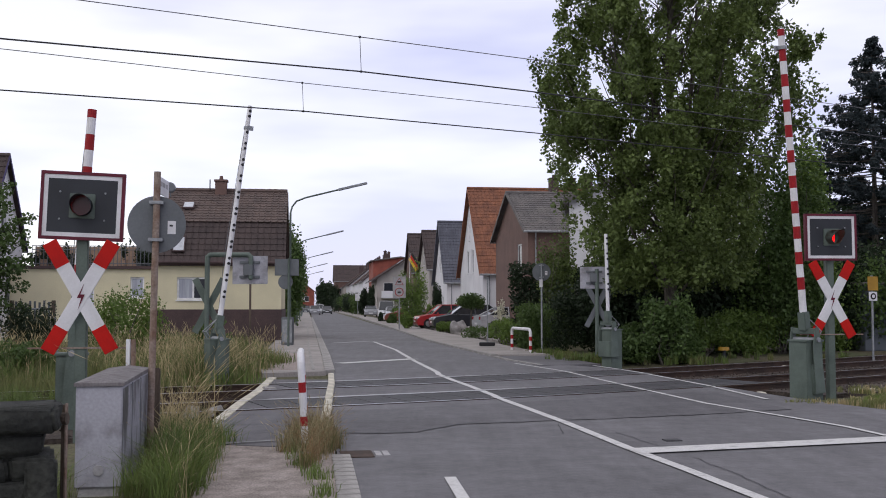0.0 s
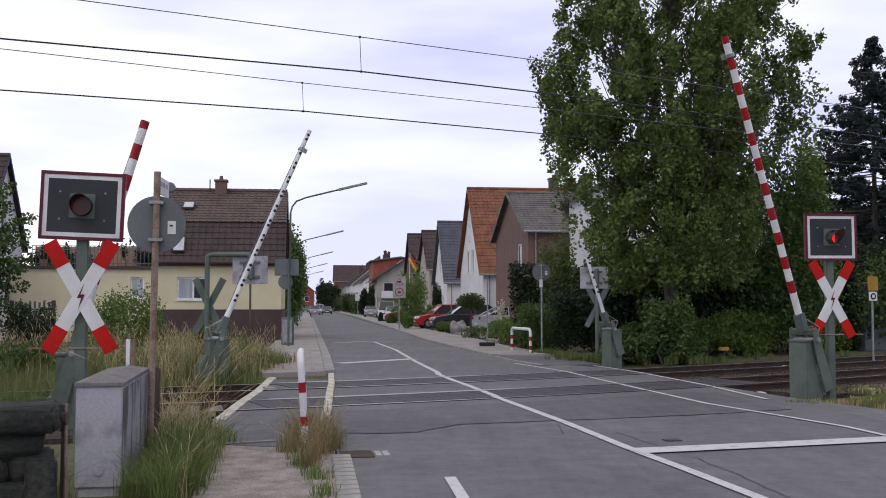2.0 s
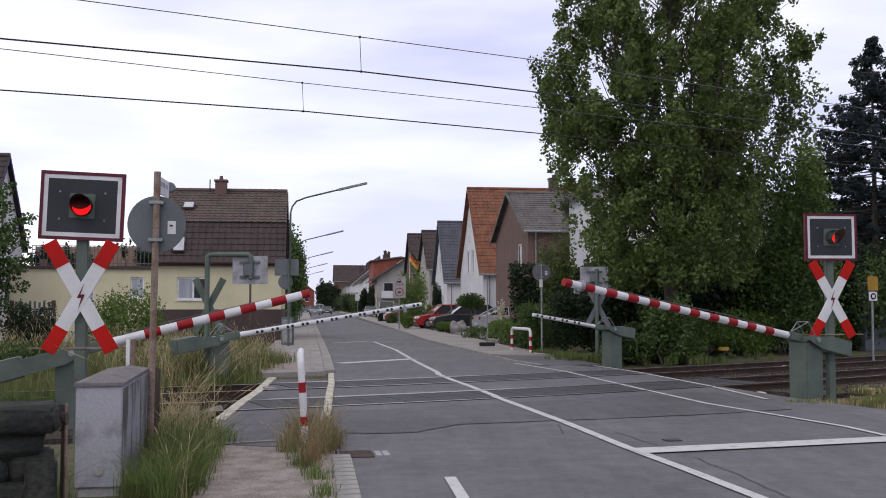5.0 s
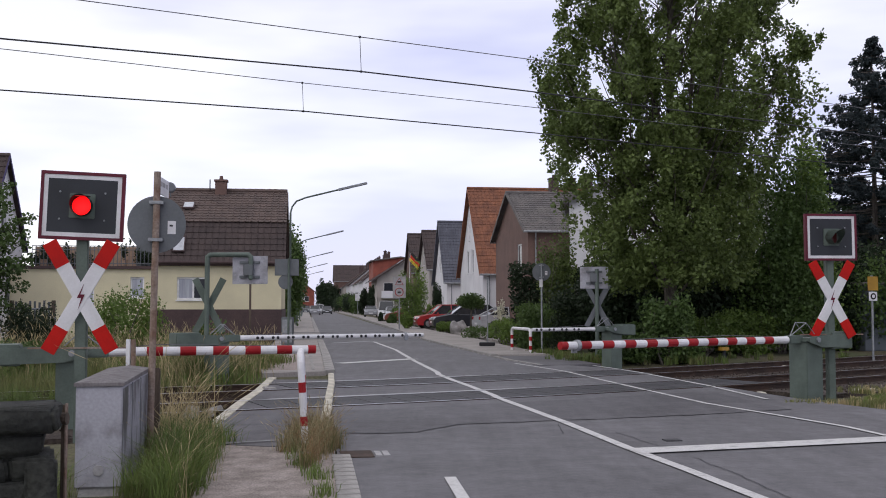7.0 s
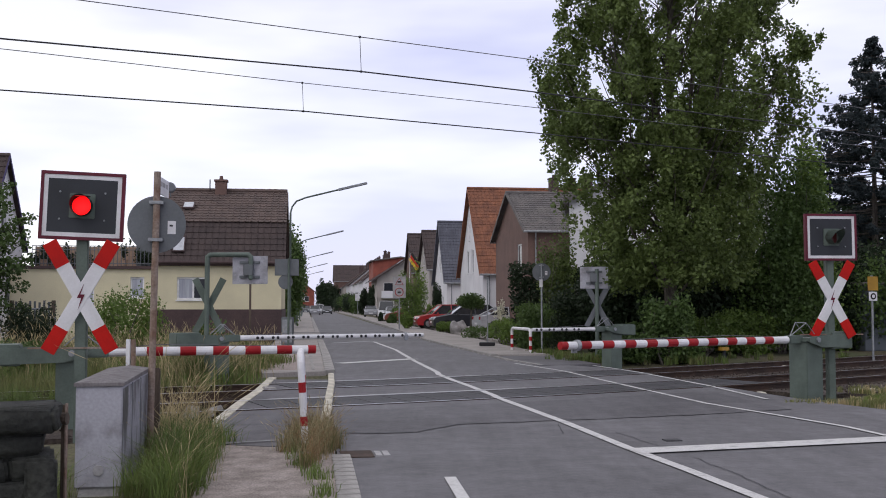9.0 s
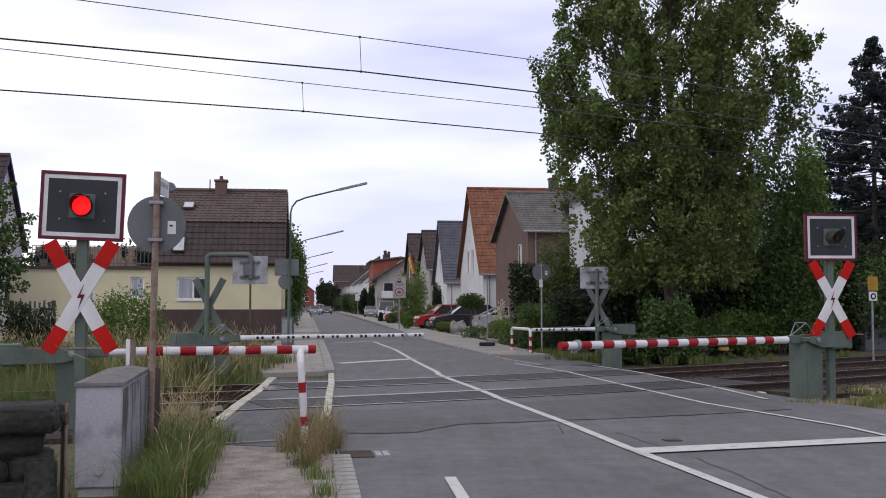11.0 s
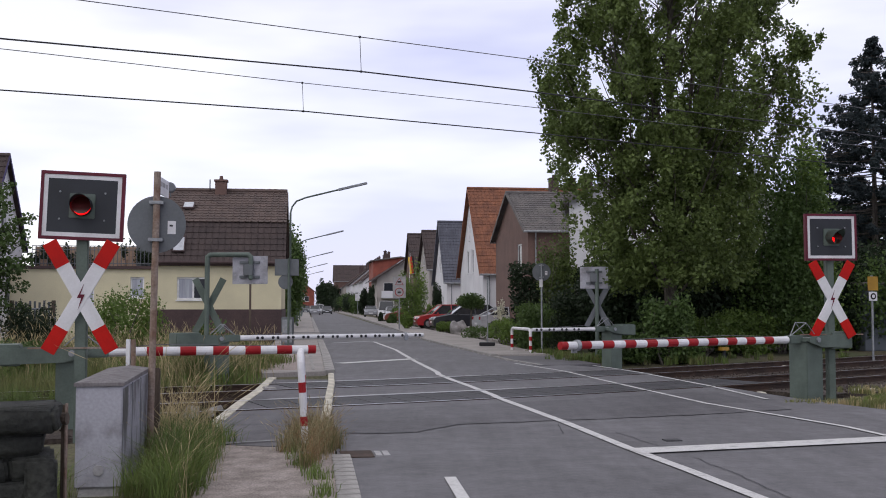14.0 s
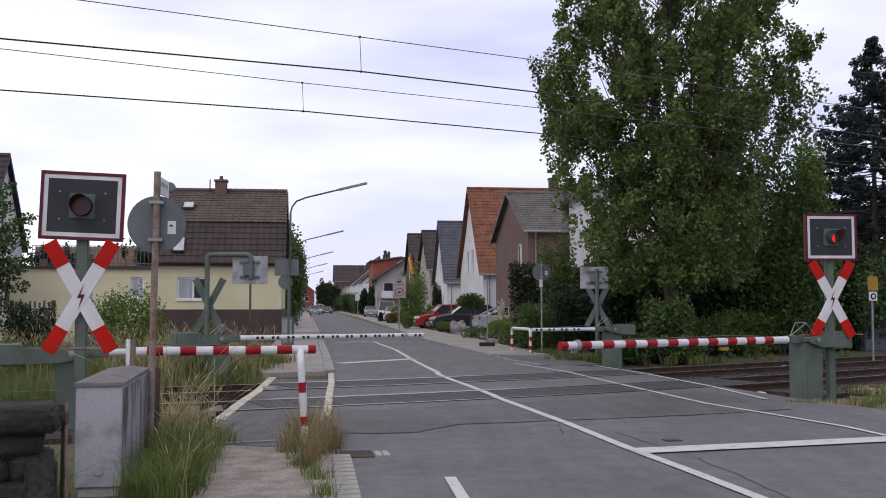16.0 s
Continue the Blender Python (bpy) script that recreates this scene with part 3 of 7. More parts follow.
def warning_signal(m, tilt, label, hood_turn):
    """Post with a St Andrew's cross and a red flashing lamp on a black board."""
    t = thing("crossing_signal", m, label, "crossing signal", "crossing signals facing the road")
    bm = B()
    box(bm, -0.072, 0.072, -0.06, 0.06, -0.1, 2.87, bevel=0.012)
    part("post", bm, "green_grey", t, "grey-green square steel post")
    # the cross: two arms with red ends
    for sx in (1, -1):
        ang = 29.5 * sx
        am = T(0, -0.10 - (0.004 if sx > 0 else 0.0), 1.72) @ pose(0, 0, 0, 0, ang, 0)
        bm = B()
        box(bm, -0.088, 0.088, -0.011, 0.011, -0.545, 0.545, bevel=0.004)
        arm = part("cross_arm", bm, "white", t, "white enamel cross arm", m=am)
        for sz in (1, -1):
            bm = B()
            z0, z1 = sorted((0.44 * sz, 0.777 * sz))
            box(bm, -0.09, 0.09, -0.0135, 0.0135, z0, z1, bevel=0.004)
            part("red_end", bm, "red", arm, "red painted arm end")
    bm = B()
    prism(bm, [(0.030, 0.125), (-0.030, -0.01), (0.006, -0.01), (-0.022, -0.125), (0.036, 0.022), (0.0, 0.022)], 0.0, 0.004, T(0, -0.118, 1.72) @ pose(0, 0, 0, 90, 0, 0) @ Matrix.Diagonal((1.4, 1.35, 1, 1)))
    part("flash_symbol", bm, "red_dark", t, "small dark red lightning flash")
    bm = B()
    box(bm, -0.62, 0.62, -0.075, -0.045, 1.075, 1.095)
    part("cross_brace", bm, "rust_pole", t, "thin rusty flat bar behind the cross")
    # board
    bd = new("board")
    bd.parent = t
    bd.matrix_basis = T(0, -0.10, 2.852) @ pose(0, 0, 0, 0, tilt, 0)
    bm = B()
    box(bm, -0.46, 0.46, 0.0, 0.05, -0.385, 0.385, bevel=0.01)
    board = part("lamp_board", bm, "black", t, "black lamp board with white border and red rim", m=bd.matrix_basis.copy())
    bpy.data.objects.remove(bd)
    for nm, mt, i0, i1, y in (("white_border", "white", 0.415, 0.468, -0.004), ("red_rim", "red_dark", 0.466, 0.506, -0.012)):
        bm = B()
        h0, h1 = i0 - 0.08, i1 - 0.08
        yb = 0.06
        for x0, x1, z0, z1 in ((-i1, -i0, -h1, h1), (i0, i1, -h1, h1), (-i0, i0, h0, h1), (-i0, i0, -h1, -h0)):
            box(bm, x0, x1, y, yb if nm == "red_rim" else 0.03, z0, z1)
        part(nm, bm, mt, board)
    for x in (-0.27, 0.27):
        for z in (-0.17, 0.17):
            o = new("bolt", BOLT)
            o.parent, o.matrix_basis = board, T(x, -0.002, z)
    bm = B()
    box(bm, -0.155, 0.155, -0.022, 0.0, -0.155, 0.155, bevel=0.008)
    part("lamp_plate", bm, "green_grey", board, "dark green square lamp plate")
    # lamp tube, open to the front, with a visor on top
    bm = B()
    n = 24
    rings = []
    for y, r in ((0.012, 0.128), (-0.15, 0.128)):
        rings.append([bm.verts.new((r * math.cos(2 * math.pi * i / n), y, r * math.sin(2 * math.pi * i / n))) for i in range(n)])
    tip = []
    for i in range(n):
        a = 2 * math.pi * i / n
        dy = -0.15 - 0.14 * max(0.0, math.sin(a) + 0.25) / 1.25
        tip.append(bm.verts.new((0.128 * math.cos(a), dy, 0.128 * math.sin(a))))
    for r0, r1 in ((rings[0], rings[1]), (rings[1], tip)):
        for i in range(n):
            bm.faces.new((r0[i], r0[(i + 1) % n], r1[(i + 1) % n], r1[i]))
    bmesh.ops.solidify(bm, geom=list(bm.faces), thickness=0.006)
    turn = pose(0, 0, 0, 0, 0, hood_turn)
    part("visor", bm, "green_grey" if hood_turn else "black", board, "round lamp visor", m=turn)
    bm = B()
    bmesh.ops.create_uvsphere(bm, u_segments=24, v_segments=12, radius=1.0, matrix=T(0, -0.026, 0) @ Matrix.Diagonal((0.118, 0.012, 0.118, 1)))
    part("lamp", bm, "lamp_red", board, "round red warning lamp", smooth=True, m=turn)
    # dark shutter, added to make the lamp flash: a round flap hinged at the top edge inside the tube
    bm = B()
    rod(bm, (0, -0.0005, -0.118), (0, 0.0045, -0.118), 0.120, 0.120, 24)
    sh = part("shutter", bm, "flap_unlit", board, "dark red round flap added to blank the lamp between flashes")
    sh.matrix_basis = turn @ T(0, -0.045, 0.118)
    LIGHTS.append(sh)
    return t


sig_l = warning_signal(T(-4.52, 13.1, 0.0) @ pose(0, 0, 0, 0, 0, 10), 1.9, "red-and-white crossing signal by a grey cabinet", 0)
sig_r = warning_signal(T(7.05, 19.1, 0.0) @ pose(0, 0, 0, 0, 0, 10), -0.4, "red-and-white crossing signal beside the gravel verge", 14)

BEAMS = []


def barrier(piv, L, az, label, stripes, box_w, tail, r0, r1, clamp=0.0, face=-1, back=0.0, pitch=0.475):
    """Drive pedestal with a pivoting head; the beam lies along az degrees when shut."""
    t = thing("barrier", T(piv[0], piv[1], 0) @ pose(0, 0, 0, 0, 0, az), label, "barrier", "four crossing barriers")
    h = piv[2]
    bm = B()
    box(bm, -back - box_w / 2, box_w / 2 - back, -0.2, 0.2, -0.3, h + 0.02, bevel=0.012)
    box(bm, -back - box_w / 2 - 0.02, box_w / 2 + 0.02 - back, -0.22, 0.22, h + 0.02, h + 0.06, bevel=0.01)
    part("pedestal", bm, "green_grey", t, "grey-green steel drive pedestal")
    bm = B()
    box(bm, -back - box_w * 0.36, box_w * 0.36 - back, -0.209, -0.202, 0.12, h * 0.8, bevel=0.003)
    part("cover_plate", bm, "green_grey", t)
    bm = B()
    rod(bm, (0, -0.3, h + 0.06), (0, 0.3, h + 0.06), 0.045, 0.045, 12)
    part("axle", bm, "steel", t)
    # pivoting group: the beam's own space has x along it
    head_bm = B()
    for y in (-0.27, 0.25):
        prism(head_bm, [(-tail, -0.16), (-0.1, -0.13), (0.16, -0.055), (0.22, -0.04), (0.22, 0.04), (0.16, 0.06), (-tail, 0.10)], 0, 0.02, T(0, y + 0.02, 0) @ pose(0, 0, 0, 90, 0, 0))
    box(head_bm, -tail - 0.02, -tail * 0.45, -0.24, 0.24, -0.17, 0.13, bevel=0.015)
    box(head_bm, 0.16, 0.5, -0.085, 0.085, -0.075, 0.075, bevel=0.015)
    box(head_bm, 0.10, 0.2, -0.26, 0.24, -0.04, 0.04, bevel=0.01)
    head = part("beam_head", head_bm, "green_grey", t, "pivoting counterweight arms")
    head.matrix_basis = T(0, 0, h + 0.06)
    bm = B()
    seg = 14
    rod(bm, (0.46, 0, 0), (L, 0, 0), r0, r1, seg)
    beam = part("beam", bm, "white", head, "tapered round white barrier beam", smooth=False)
    f = lambda x: r0 + (r1 - r0) * (x - 0.42) / (L - 0.42)
    if stripes == "red":
        for i in range(int((L - 1.0) / pitch) + 1):
            xa = L - pitch * i - 0.118
            xb = L + 0.004 if i == 0 else xa + pitch * 0.485
            bm = B()
            rod(bm, (xa, 0, 0), (xb, 0, 0), f(xa) + 0.002, f(xb) + 0.002, seg)
            part("red_band", bm, "red_band", head, "red reflective band")
    else:
        step, gap = (0.365, 0.115) if L > 4 else (0.42, 0.15)
        for i in range(int((L - 0.55) / step)):
            for d in (0.0, gap):
                x = L - 0.12 - d - i * step
                bm = B()
                rod(bm, (x, face * f(x) * 0.9, 0), (x, face * (f(x) + 0.01), 0), 0.033, 0.033, 10)
                part("reflector", bm, "dots", head, "round black reflector back")
    if clamp:
        bm = B()
        rod(bm, (L - clamp - 0.03, 0, 0), (L - clamp + 0.03, 0, 0), r1 * 1.45, r1 * 1.45, 12)
        box(bm, L - clamp - 0.05, L - clamp + 0.05, -r1 * 1.5, -r1, -0.12, 0.0)
        part("clamp", bm, "steel", head, "grey beam clamp")
    bm = B()
    pipe(bm, [(0.5, 0.0, 0.05), (L * 0.35, 0.0, 0.10), (L - 0.6, 0.0, r1)], 0.006, 5)
    part("stay_wire", bm, "wire_light", head)
    bm = B()
    for y in (-0.12, 0.12):
        pipe(bm, [(-0.1, y, 0.10), (0.12, y, 0.30), (0.42, 0.0, 0.06)], 0.009, 5)
    pipe(bm, [(0.12, -0.12, 0.30), (0.12, 0.12, 0.30)], 0.009, 5)
    part("stay_frame", bm, "steel", head, "thin steel stay frame")
    BEAMS.append(head)
    return t


barrier((-5.31, 15.02, 0.88), 3.52, 18, "lowering red-and-white barrier on a green-grey pedestal", "red", 0.42, 1.5, 0.068, 0.063)
barrier((-4.85, 22.5, 0.84), 5.15, 32, "white barrier with black dots beyond the tracks", "dots", 0.42, 0.95, 0.06, 0.05, 0.5)
barrier((6.527, 18.88, 0.94), 5.60, 212, "long red-and-white barrier on a tall pedestal", "red", 0.43, 0.95, 0.064, 0.060, 0.33, pitch=0.458)
barrier((4.56, 28.9, 0.90), 2.62, 212, "short white footway barrier beyond the tracks", "dots", 0.40, 0.75, 0.05, 0.045, 0.0, 1, 0.12)
def leaf_cloud(name, clumps, mat, size, parent=None, seed=1, flat=0.5, label=""):
    """Small folded leaves scattered through clumps (x, y, z, rx, ry, rz, count)."""
    rg = np.random.default_rng(seed)
    V, k = [], 0
    for x, y, z, rx, ry, rz, n in clumps:
        d = rg.normal(size=(n, 3))
        d /= np.linalg.norm(d, axis=1)[:, None]
        r = rg.uniform(0.0, 1.0, (n, 1)) ** 0.42
        c = np.array((x, y, z)) + d * r * np.array((rx, ry, rz)) * rg.uniform(0.75, 1.12, (n, 1))
        u = rg.normal(size=(n, 3))
        u /= np.linalg.norm(u, axis=1)[:, None]
        w = np.cross(u, rg.normal(size=(n, 3)))
        w /= np.linalg.norm(w, axis=1)[:, None]
        s = size * rg.uniform(0.6, 1.25, (n, 1))
        V.append(np.stack((c - u * s * 0.6, c + w * s * 0.42, c + u * s * 0.6, c - w * s * 0.42), axis=1).reshape(-1, 3))
        k += n
    V = np.concatenate(V)
    me = bpy.data.meshes.new(name)
    me.from_pydata(V.tolist(), [], np.arange(4 * k).reshape(-1, 4).tolist())
    me.materials.append(M[mat])
    ob = new(name, me)
    ob.parent = parent
    return tagged(ob, label)


# ---- houses ----
def wall_face(bm, w, h, holes, m, depth=0.14):
    """A wall in x (0..w) and z (0..h), seen from -y, with openings (x0, x1, z0, z1) that have reveals."""
    xs = sorted({0.0, w, *[v for a in holes for v in a[:2]]})
    zs = sorted({0.0, h, *[v for a in holes for v in a[2:4]]})
    for x0, x1 in zip(xs, xs[1:]):
        for z0, z1 in zip(zs, zs[1:]):
            cx, cz = (x0 + x1) / 2, (z0 + z1) / 2
            if any(a[0] < cx < a[1] and a[2] < cz < a[3] for a in holes):
                continue
            bm.faces.new([bm.verts.new(m @ Vector(p)) for p in ((x0, 0, z0), (x1, 0, z0), (x1, 0, z1), (x0, 0, z1))])
    for x0, x1, z0, z1 in [a[:4] for a in holes]:
        c = [(x0, z0), (x1, z0), (x1, z1), (x0, z1)]
        for (xa, za), (xb, zb) in zip(c, c[1:] + c[:1]):
            bm.faces.new([bm.verts.new(m @ Vector(p)) for p in ((xa, 0, za), (xb, 0, zb), (xb, depth, zb), (xa, depth, za))])


def window(house, m, x0, x1, z0, z1, panes=2, glass="glass", sill=True, fr=0.07):
    bm = B()
    for a, b, c, d in ((x0, x0 + fr, z0, z1), (x1 - fr, x1, z0, z1), (x0 + fr, x1 - fr, z0, z0 + fr), (x0 + fr, x1 - fr, z1 - fr, z1)):
        box(bm, a, b, 0.05, 0.12, c, d)
    for i in range(1, panes):
        x = x0 + (x1 - x0) * i / panes
        box(bm, x - fr / 2, x + fr / 2, 0.052, 0.118, z0 + fr, z1 - fr)
    win = part("window", bm, "frame_white", house, "white-framed window", m=m)
    for i in range(panes):
        a, b = x0 + (x1 - x0) * i / panes, x0 + (x1 - x0) * (i + 1) / panes
        bm = B()
        box(bm, a + fr * 0.5, b - fr * 0.5, 0.085, 0.10, z0 + fr * 0.5, z1 - fr * 0.5)
        g = glass if isinstance(glass, str) else glass[i % len(glass)]
        part("pane", bm, g, win)
    if sill:
        bm = B()
        box(bm, x0 - 0.05, x1 + 0.05, -0.06, 0.06, z0 - 0.06, z0 - 0.003)
        part("sill", bm, "frame_white", win)
    return win


def courses(bm, w, a, b, m, step=0.33, thick=0.035):
    """Overlapping tile courses from the eave a=(y, z) to the top b=(y, z), w wide in x."""
    a, b = Vector(a), Vector(b)
    d = b - a
    n = max(2, round(d.length / step))
    up = Vector((-d.y, d.x)).normalized()
    if up.y < 0:
        up = -up
    for i in range(n):
        p, q = a + d * (i / n), a + d * ((i + 1.12) / n if i < n - 1 else 1.0)
        p1 = p + up * thick
        q1 = q + up * 0.004
        v = [bm.verts.new(m @ Vector(c)) for c in ((0, p.x, p.y), (w, p.x, p.y), (w, p1.x, p1.y), (0, p1.x, p1.y), (w, q1.x, q1.y), (0, q1.x, q1.y), (0, q.x, q.y), (w, q.x, q.y))]
        bm.faces.new((v[0], v[1], v[2], v[3]))
        bm.faces.new((v[3], v[2], v[4], v[5]))
        bm.faces.new((v[0], v[3], v[5], v[6]))
        bm.faces.new((v[1], v[7], v[4], v[2]))
        # pantile joints: low ridges down the slope
        if step > 0.2:
            k = int(w / 0.28)
            along = (q1 - p1)
            for j in range(k):
                x = (j + 0.5) * w / k
                r = [bm.verts.new(m @ Vector(c)) for c in ((x - 0.05, p1.x, p1.y), (x, p1.x + up.x * 0.035, p1.y + up.y * 0.035), (x + 0.05, p1.x, p1.y), (x + 0.05, q1.x, q1.y), (x, q1.x + up.x * 0.03, q1.y + up.y * 0.03), (x - 0.05, q1.x, q1.y))]
                bm.faces.new((r[0], r[1], r[4], r[5]))
                bm.faces.new((r[1], r[2], r[3], r[4]))
                bm.faces.new((r[0], r[2], r[1]))


def chimney(house, m, x, y, z0, z1, mat="plinth", w=0.5):
    bm = B()
    box(bm, x - w / 2, x + w / 2, y - w / 2, y + w / 2, z0, z1, bevel=0.01)
    box(bm, x - w / 2 - 0.05, x + w / 2 + 0.05, y - w / 2 - 0.05, y + w / 2 + 0.05, z1, z1 + 0.1, bevel=0.01)
    rod(bm, (x, y, z1 + 0.1), (x, y, z1 + 0.3), 0.1, 0.08, 8)
    return part("chimney", bm, mat, house, "brick chimney with a pot", m=m)


def gable_house(m, w, depth, eave, ridge, wall, roof, label, gable_holes=(), side_holes=(), over=0.3, chim=(), plinth=None, panes=1, glass="glass", group="", fine=True, side_mat=None, verge=None):
    """Local x runs along the gable (0..w) seen from -y; the ridge runs back along y. The side at x = 0 (or w) has the eaves."""
    h = thing("house", m, label, "house", group)
    half, rise = w / 2, ridge - eave
    bm = B()
    wall_face(bm, w, ridge, list(gable_holes), I4)
    for nx, px in ((-rise, 0.0), (rise, w)):
        bmesh.ops.bisect_plane(bm, geom=list(bm.verts) + list(bm.edges) + list(bm.faces), plane_co=(px, 0, eave), plane_no=(nx, 0, half), clear_outer=True)
    bmesh.ops.remove_doubles(bm, verts=bm.verts, dist=0.001)
    part("gable_wall", bm, wall, h)
    bm = B()
    bm.faces.new([bm.verts.new(p) for p in ((0, depth, 0), (w, depth, 0), (w, depth, eave), (half, depth, ridge), (0, depth, eave))])
    part("gable_wall", bm, wall, h)
    bm = B()
    # eaves wall at x = 0 faces -x; at x = w faces +x
    wall_face(bm, depth, eave, list(side_holes), Matrix(((0, 1, 0, 0), (-1, 0, 0, depth), (0, 0, 1, 0), (0, 0, 0, 1))))
    bmesh.ops.remove_doubles(bm, verts=bm.verts, dist=0.001)
    part("wall", bm, side_mat or wall, h)
    bm = B()
    wall_face(bm, depth, eave, [], Matrix(((0, -1, 0, w), (1, 0, 0, 0), (0, 0, 1, 0), (0, 0, 0, 1))))
    part("wall", bm, side_mat or wall, h)
    slope = rise / half
    for sx in (-1, 1):
        bm = B()
        # in the roof's own space x runs along the ridge
        mm = Matrix(((0, 1, 0, 0), (1, 0, 0, -over), (0, 0, 1, 0), (0, 0, 0, 1)))
        if sx < 0:
            courses(bm, depth + 2 * over, (-over, eave - over * slope + 0.06), (half, ridge + 0.06), mm, 0.34 if fine else 0.6)
        else:
            courses(bm, depth + 2 * over, (w + over, eave - over * slope + 0.06), (half, ridge + 0.06), mm, 0.34 if fine else 0.6)
        part("roof", bm, roof, h, "overlapping tile courses")
    bm = B()
    rod(bm, (half, -over, ridge + 0.09), (half, depth + over, ridge + 0.09), 0.11, 0.11, 8)
    part("ridge", bm, roof, h)
    for sx in (0, 1):
        bm = B()
        x = -over if sx == 0 else w + over
        p0, p1 = Vector((x, -over - 0.015, eave - over * slope - 0.06)), Vector((half, -over - 0.015, ridge - 0.04))
        q = [p0, p1, p1 + Vector((0, 0, 0.2)), p0 + Vector((0, 0, 0.2))]
        vs = [bm.verts.new(p) for p in q] + [bm.verts.new(p + Vector((0, 0.03, 0))) for p in q]
        for f in ((0, 1, 2, 3), (7, 6, 5, 4), (0, 4, 5, 1), (1, 5, 6, 2), (2, 6, 7, 3), (3, 7, 4, 0)):
            bm.faces.new([vs[i] for i in f])
        part("verge_board", bm, verge or roof, h)
        bm = B()
        x = -over - 0.05 if sx == 0 else w + over + 0.05
        rod(bm, (x, -over, eave - over * slope + 0.02), (x, depth + over, eave - over * slope + 0.02), 0.06, 0.06, 8)
        part("gutter", bm, "steel", h, "grey metal gutter")
    bm = B()
    xe = w + 0.08
    pipe(bm, [(w + over + 0.05, 0.35, eave - over * slope), (xe, 0.4, eave - over * slope - 0.4), (xe, 0.4, 0.1)], 0.045, 6)
    part("downpipe", bm, "steel", h, "grey metal downpipe")
    for a in gable_holes:
        window(h, I4, a[0], a[1], a[2], a[3], panes, glass)
    sm = Matrix(((0, 1, 0, 0), (-1, 0, 0, depth), (0, 0, 1, 0), (0, 0, 0, 1)))
    for a in side_holes:
        window(h, sm, a[0], a[1], a[2], a[3], 2, glass)
    for x, y, zz in chim:
        chimney(h, I4, x, y, ridge - abs(x - half) * slope - 0.3, zz)
    return h


# houses in a row on the far right of the street: the gable looks at the street.
# their local x runs back along the street towards the eye, so the eaves side at x = w faces the eye
def street_house(s0, s1, o, depth, *a, **k):
    m = Matrix.Translation(rd(s1, o, 0.0)) @ pose(0, 0, 0, 0, 0, 7.4 - 90)
    return gable_house(m, s1 - s0, depth, *a, **k)


street_house(11.8, 21.4, 8.38, 9.0, 5.66, 8.05, "brick_brown", "tile_grey", "brown brick gabled house with grey tiled roof", gable_holes=[(6.6, 7.9, 3.0, 5.0)], chim=[(4.6, 2.6, 8.95), (4.8, 4.6, 9.05)], group="houses along the street")
street_house(26.2, 36.6, 8.38, 10.0, 3.97, 9.95, "render_white", "tile_orange", "white gabled house with a steep orange tiled roof", gable_holes=[(4.1, 4.75, 6.3, 7.4), (5.4, 6.3, 3.9, 5.6), (3.2, 4.1, 3.9, 5.6), (1.4, 2.1, 0.9, 2.5), (3.0, 3.7, 0.9, 2.5), (5.2, 5.9, 0.9, 2.5), (7.0, 7.7, 0.9, 2.5)], chim=[(5.0, 7.5, 10.8)], group="houses along the street")
street_house(44.6, 52.8, 8.38, 9.0, 3.8, 8.9, "render_white", "tile_blue", "white gabled house with blue-grey slate roof", gable_holes=[(3.4, 4.4, 4.4, 5.8), (2.0, 3.0, 1.0, 2.4), (5.0, 6.0, 1.0, 2.4)], group="houses along the street")
street_house(57.2, 66.2, 8.38, 9.0, 5.2, 9.0, "render_pink", "tile_dark", "greyish rendered gabled house with dark roof", gable_holes=[(3.4, 4.6, 5.6, 6.8), (2.0, 3.2, 2.0, 3.4), (5.6, 6.8, 2.0, 3.4)], group="houses along the street", fine=False)
street_house(72.6, 81.0, 8.38, 9.0, 5.4, 9.7, "brick_brown", "tile_dark", "brown gabled house with dark tiled roof", gable_holes=[(3.4, 4.6, 2.0, 3.4)], group="houses along the street", fine=False)


# rows with the ridge along the street, their end gable looking at the eye
def row_house(s, o, length, w, *a, **k):
    return gable_house(rd_m(s, o), w, length, *a, **k)


def balcony_house():
    # greyer wall material holds the shade below the roof in its colour
    h = row_house(106, 6.6, 14, 13.4, 5.5, 9.8, "render_pink", "tile_dark", "beige house with a white balcony under a broad grey roof", gable_holes=[(0.9, 2.3, 3.0, 4.8), (3.4, 4.8, 3.0, 4.8), (0.9, 2.3, 0.6, 2.3), (3.4, 4.8, 0.6, 2.3)], side_holes=[(2.0, 3.6, 3.0, 4.6), (6.0, 7.6, 3.0, 4.6)], over=0.9, chim=[(6.2, 2.0, 11.4), (5.4, 5.0, 11.2)], group="houses along the street", fine=False)
    bm = B()
    box(bm, 0.5, 5.4, -1.3, -0.02, 2.55, 2.75, bevel=0.02)
    box(bm, 0.5, 5.4, -1.3, -1.22, 2.75, 3.6, bevel=0.02)
    part("balcony", bm, "render_white", h, "white rendered balcony")
    bm = B()
    slope = math.degrees(math.atan2(4.3, 6.7))
    box(bm, -0.5, 0.5, -0.7, 0.7, 0.06, 0.16, T(3.4, 2.2, 7.75) @ pose(0, 0, 0, 0, -slope, 0), 0.02)
    part("roof_light", bm, "sky_glass", h, "roof light with the sky's reflection in its colour")


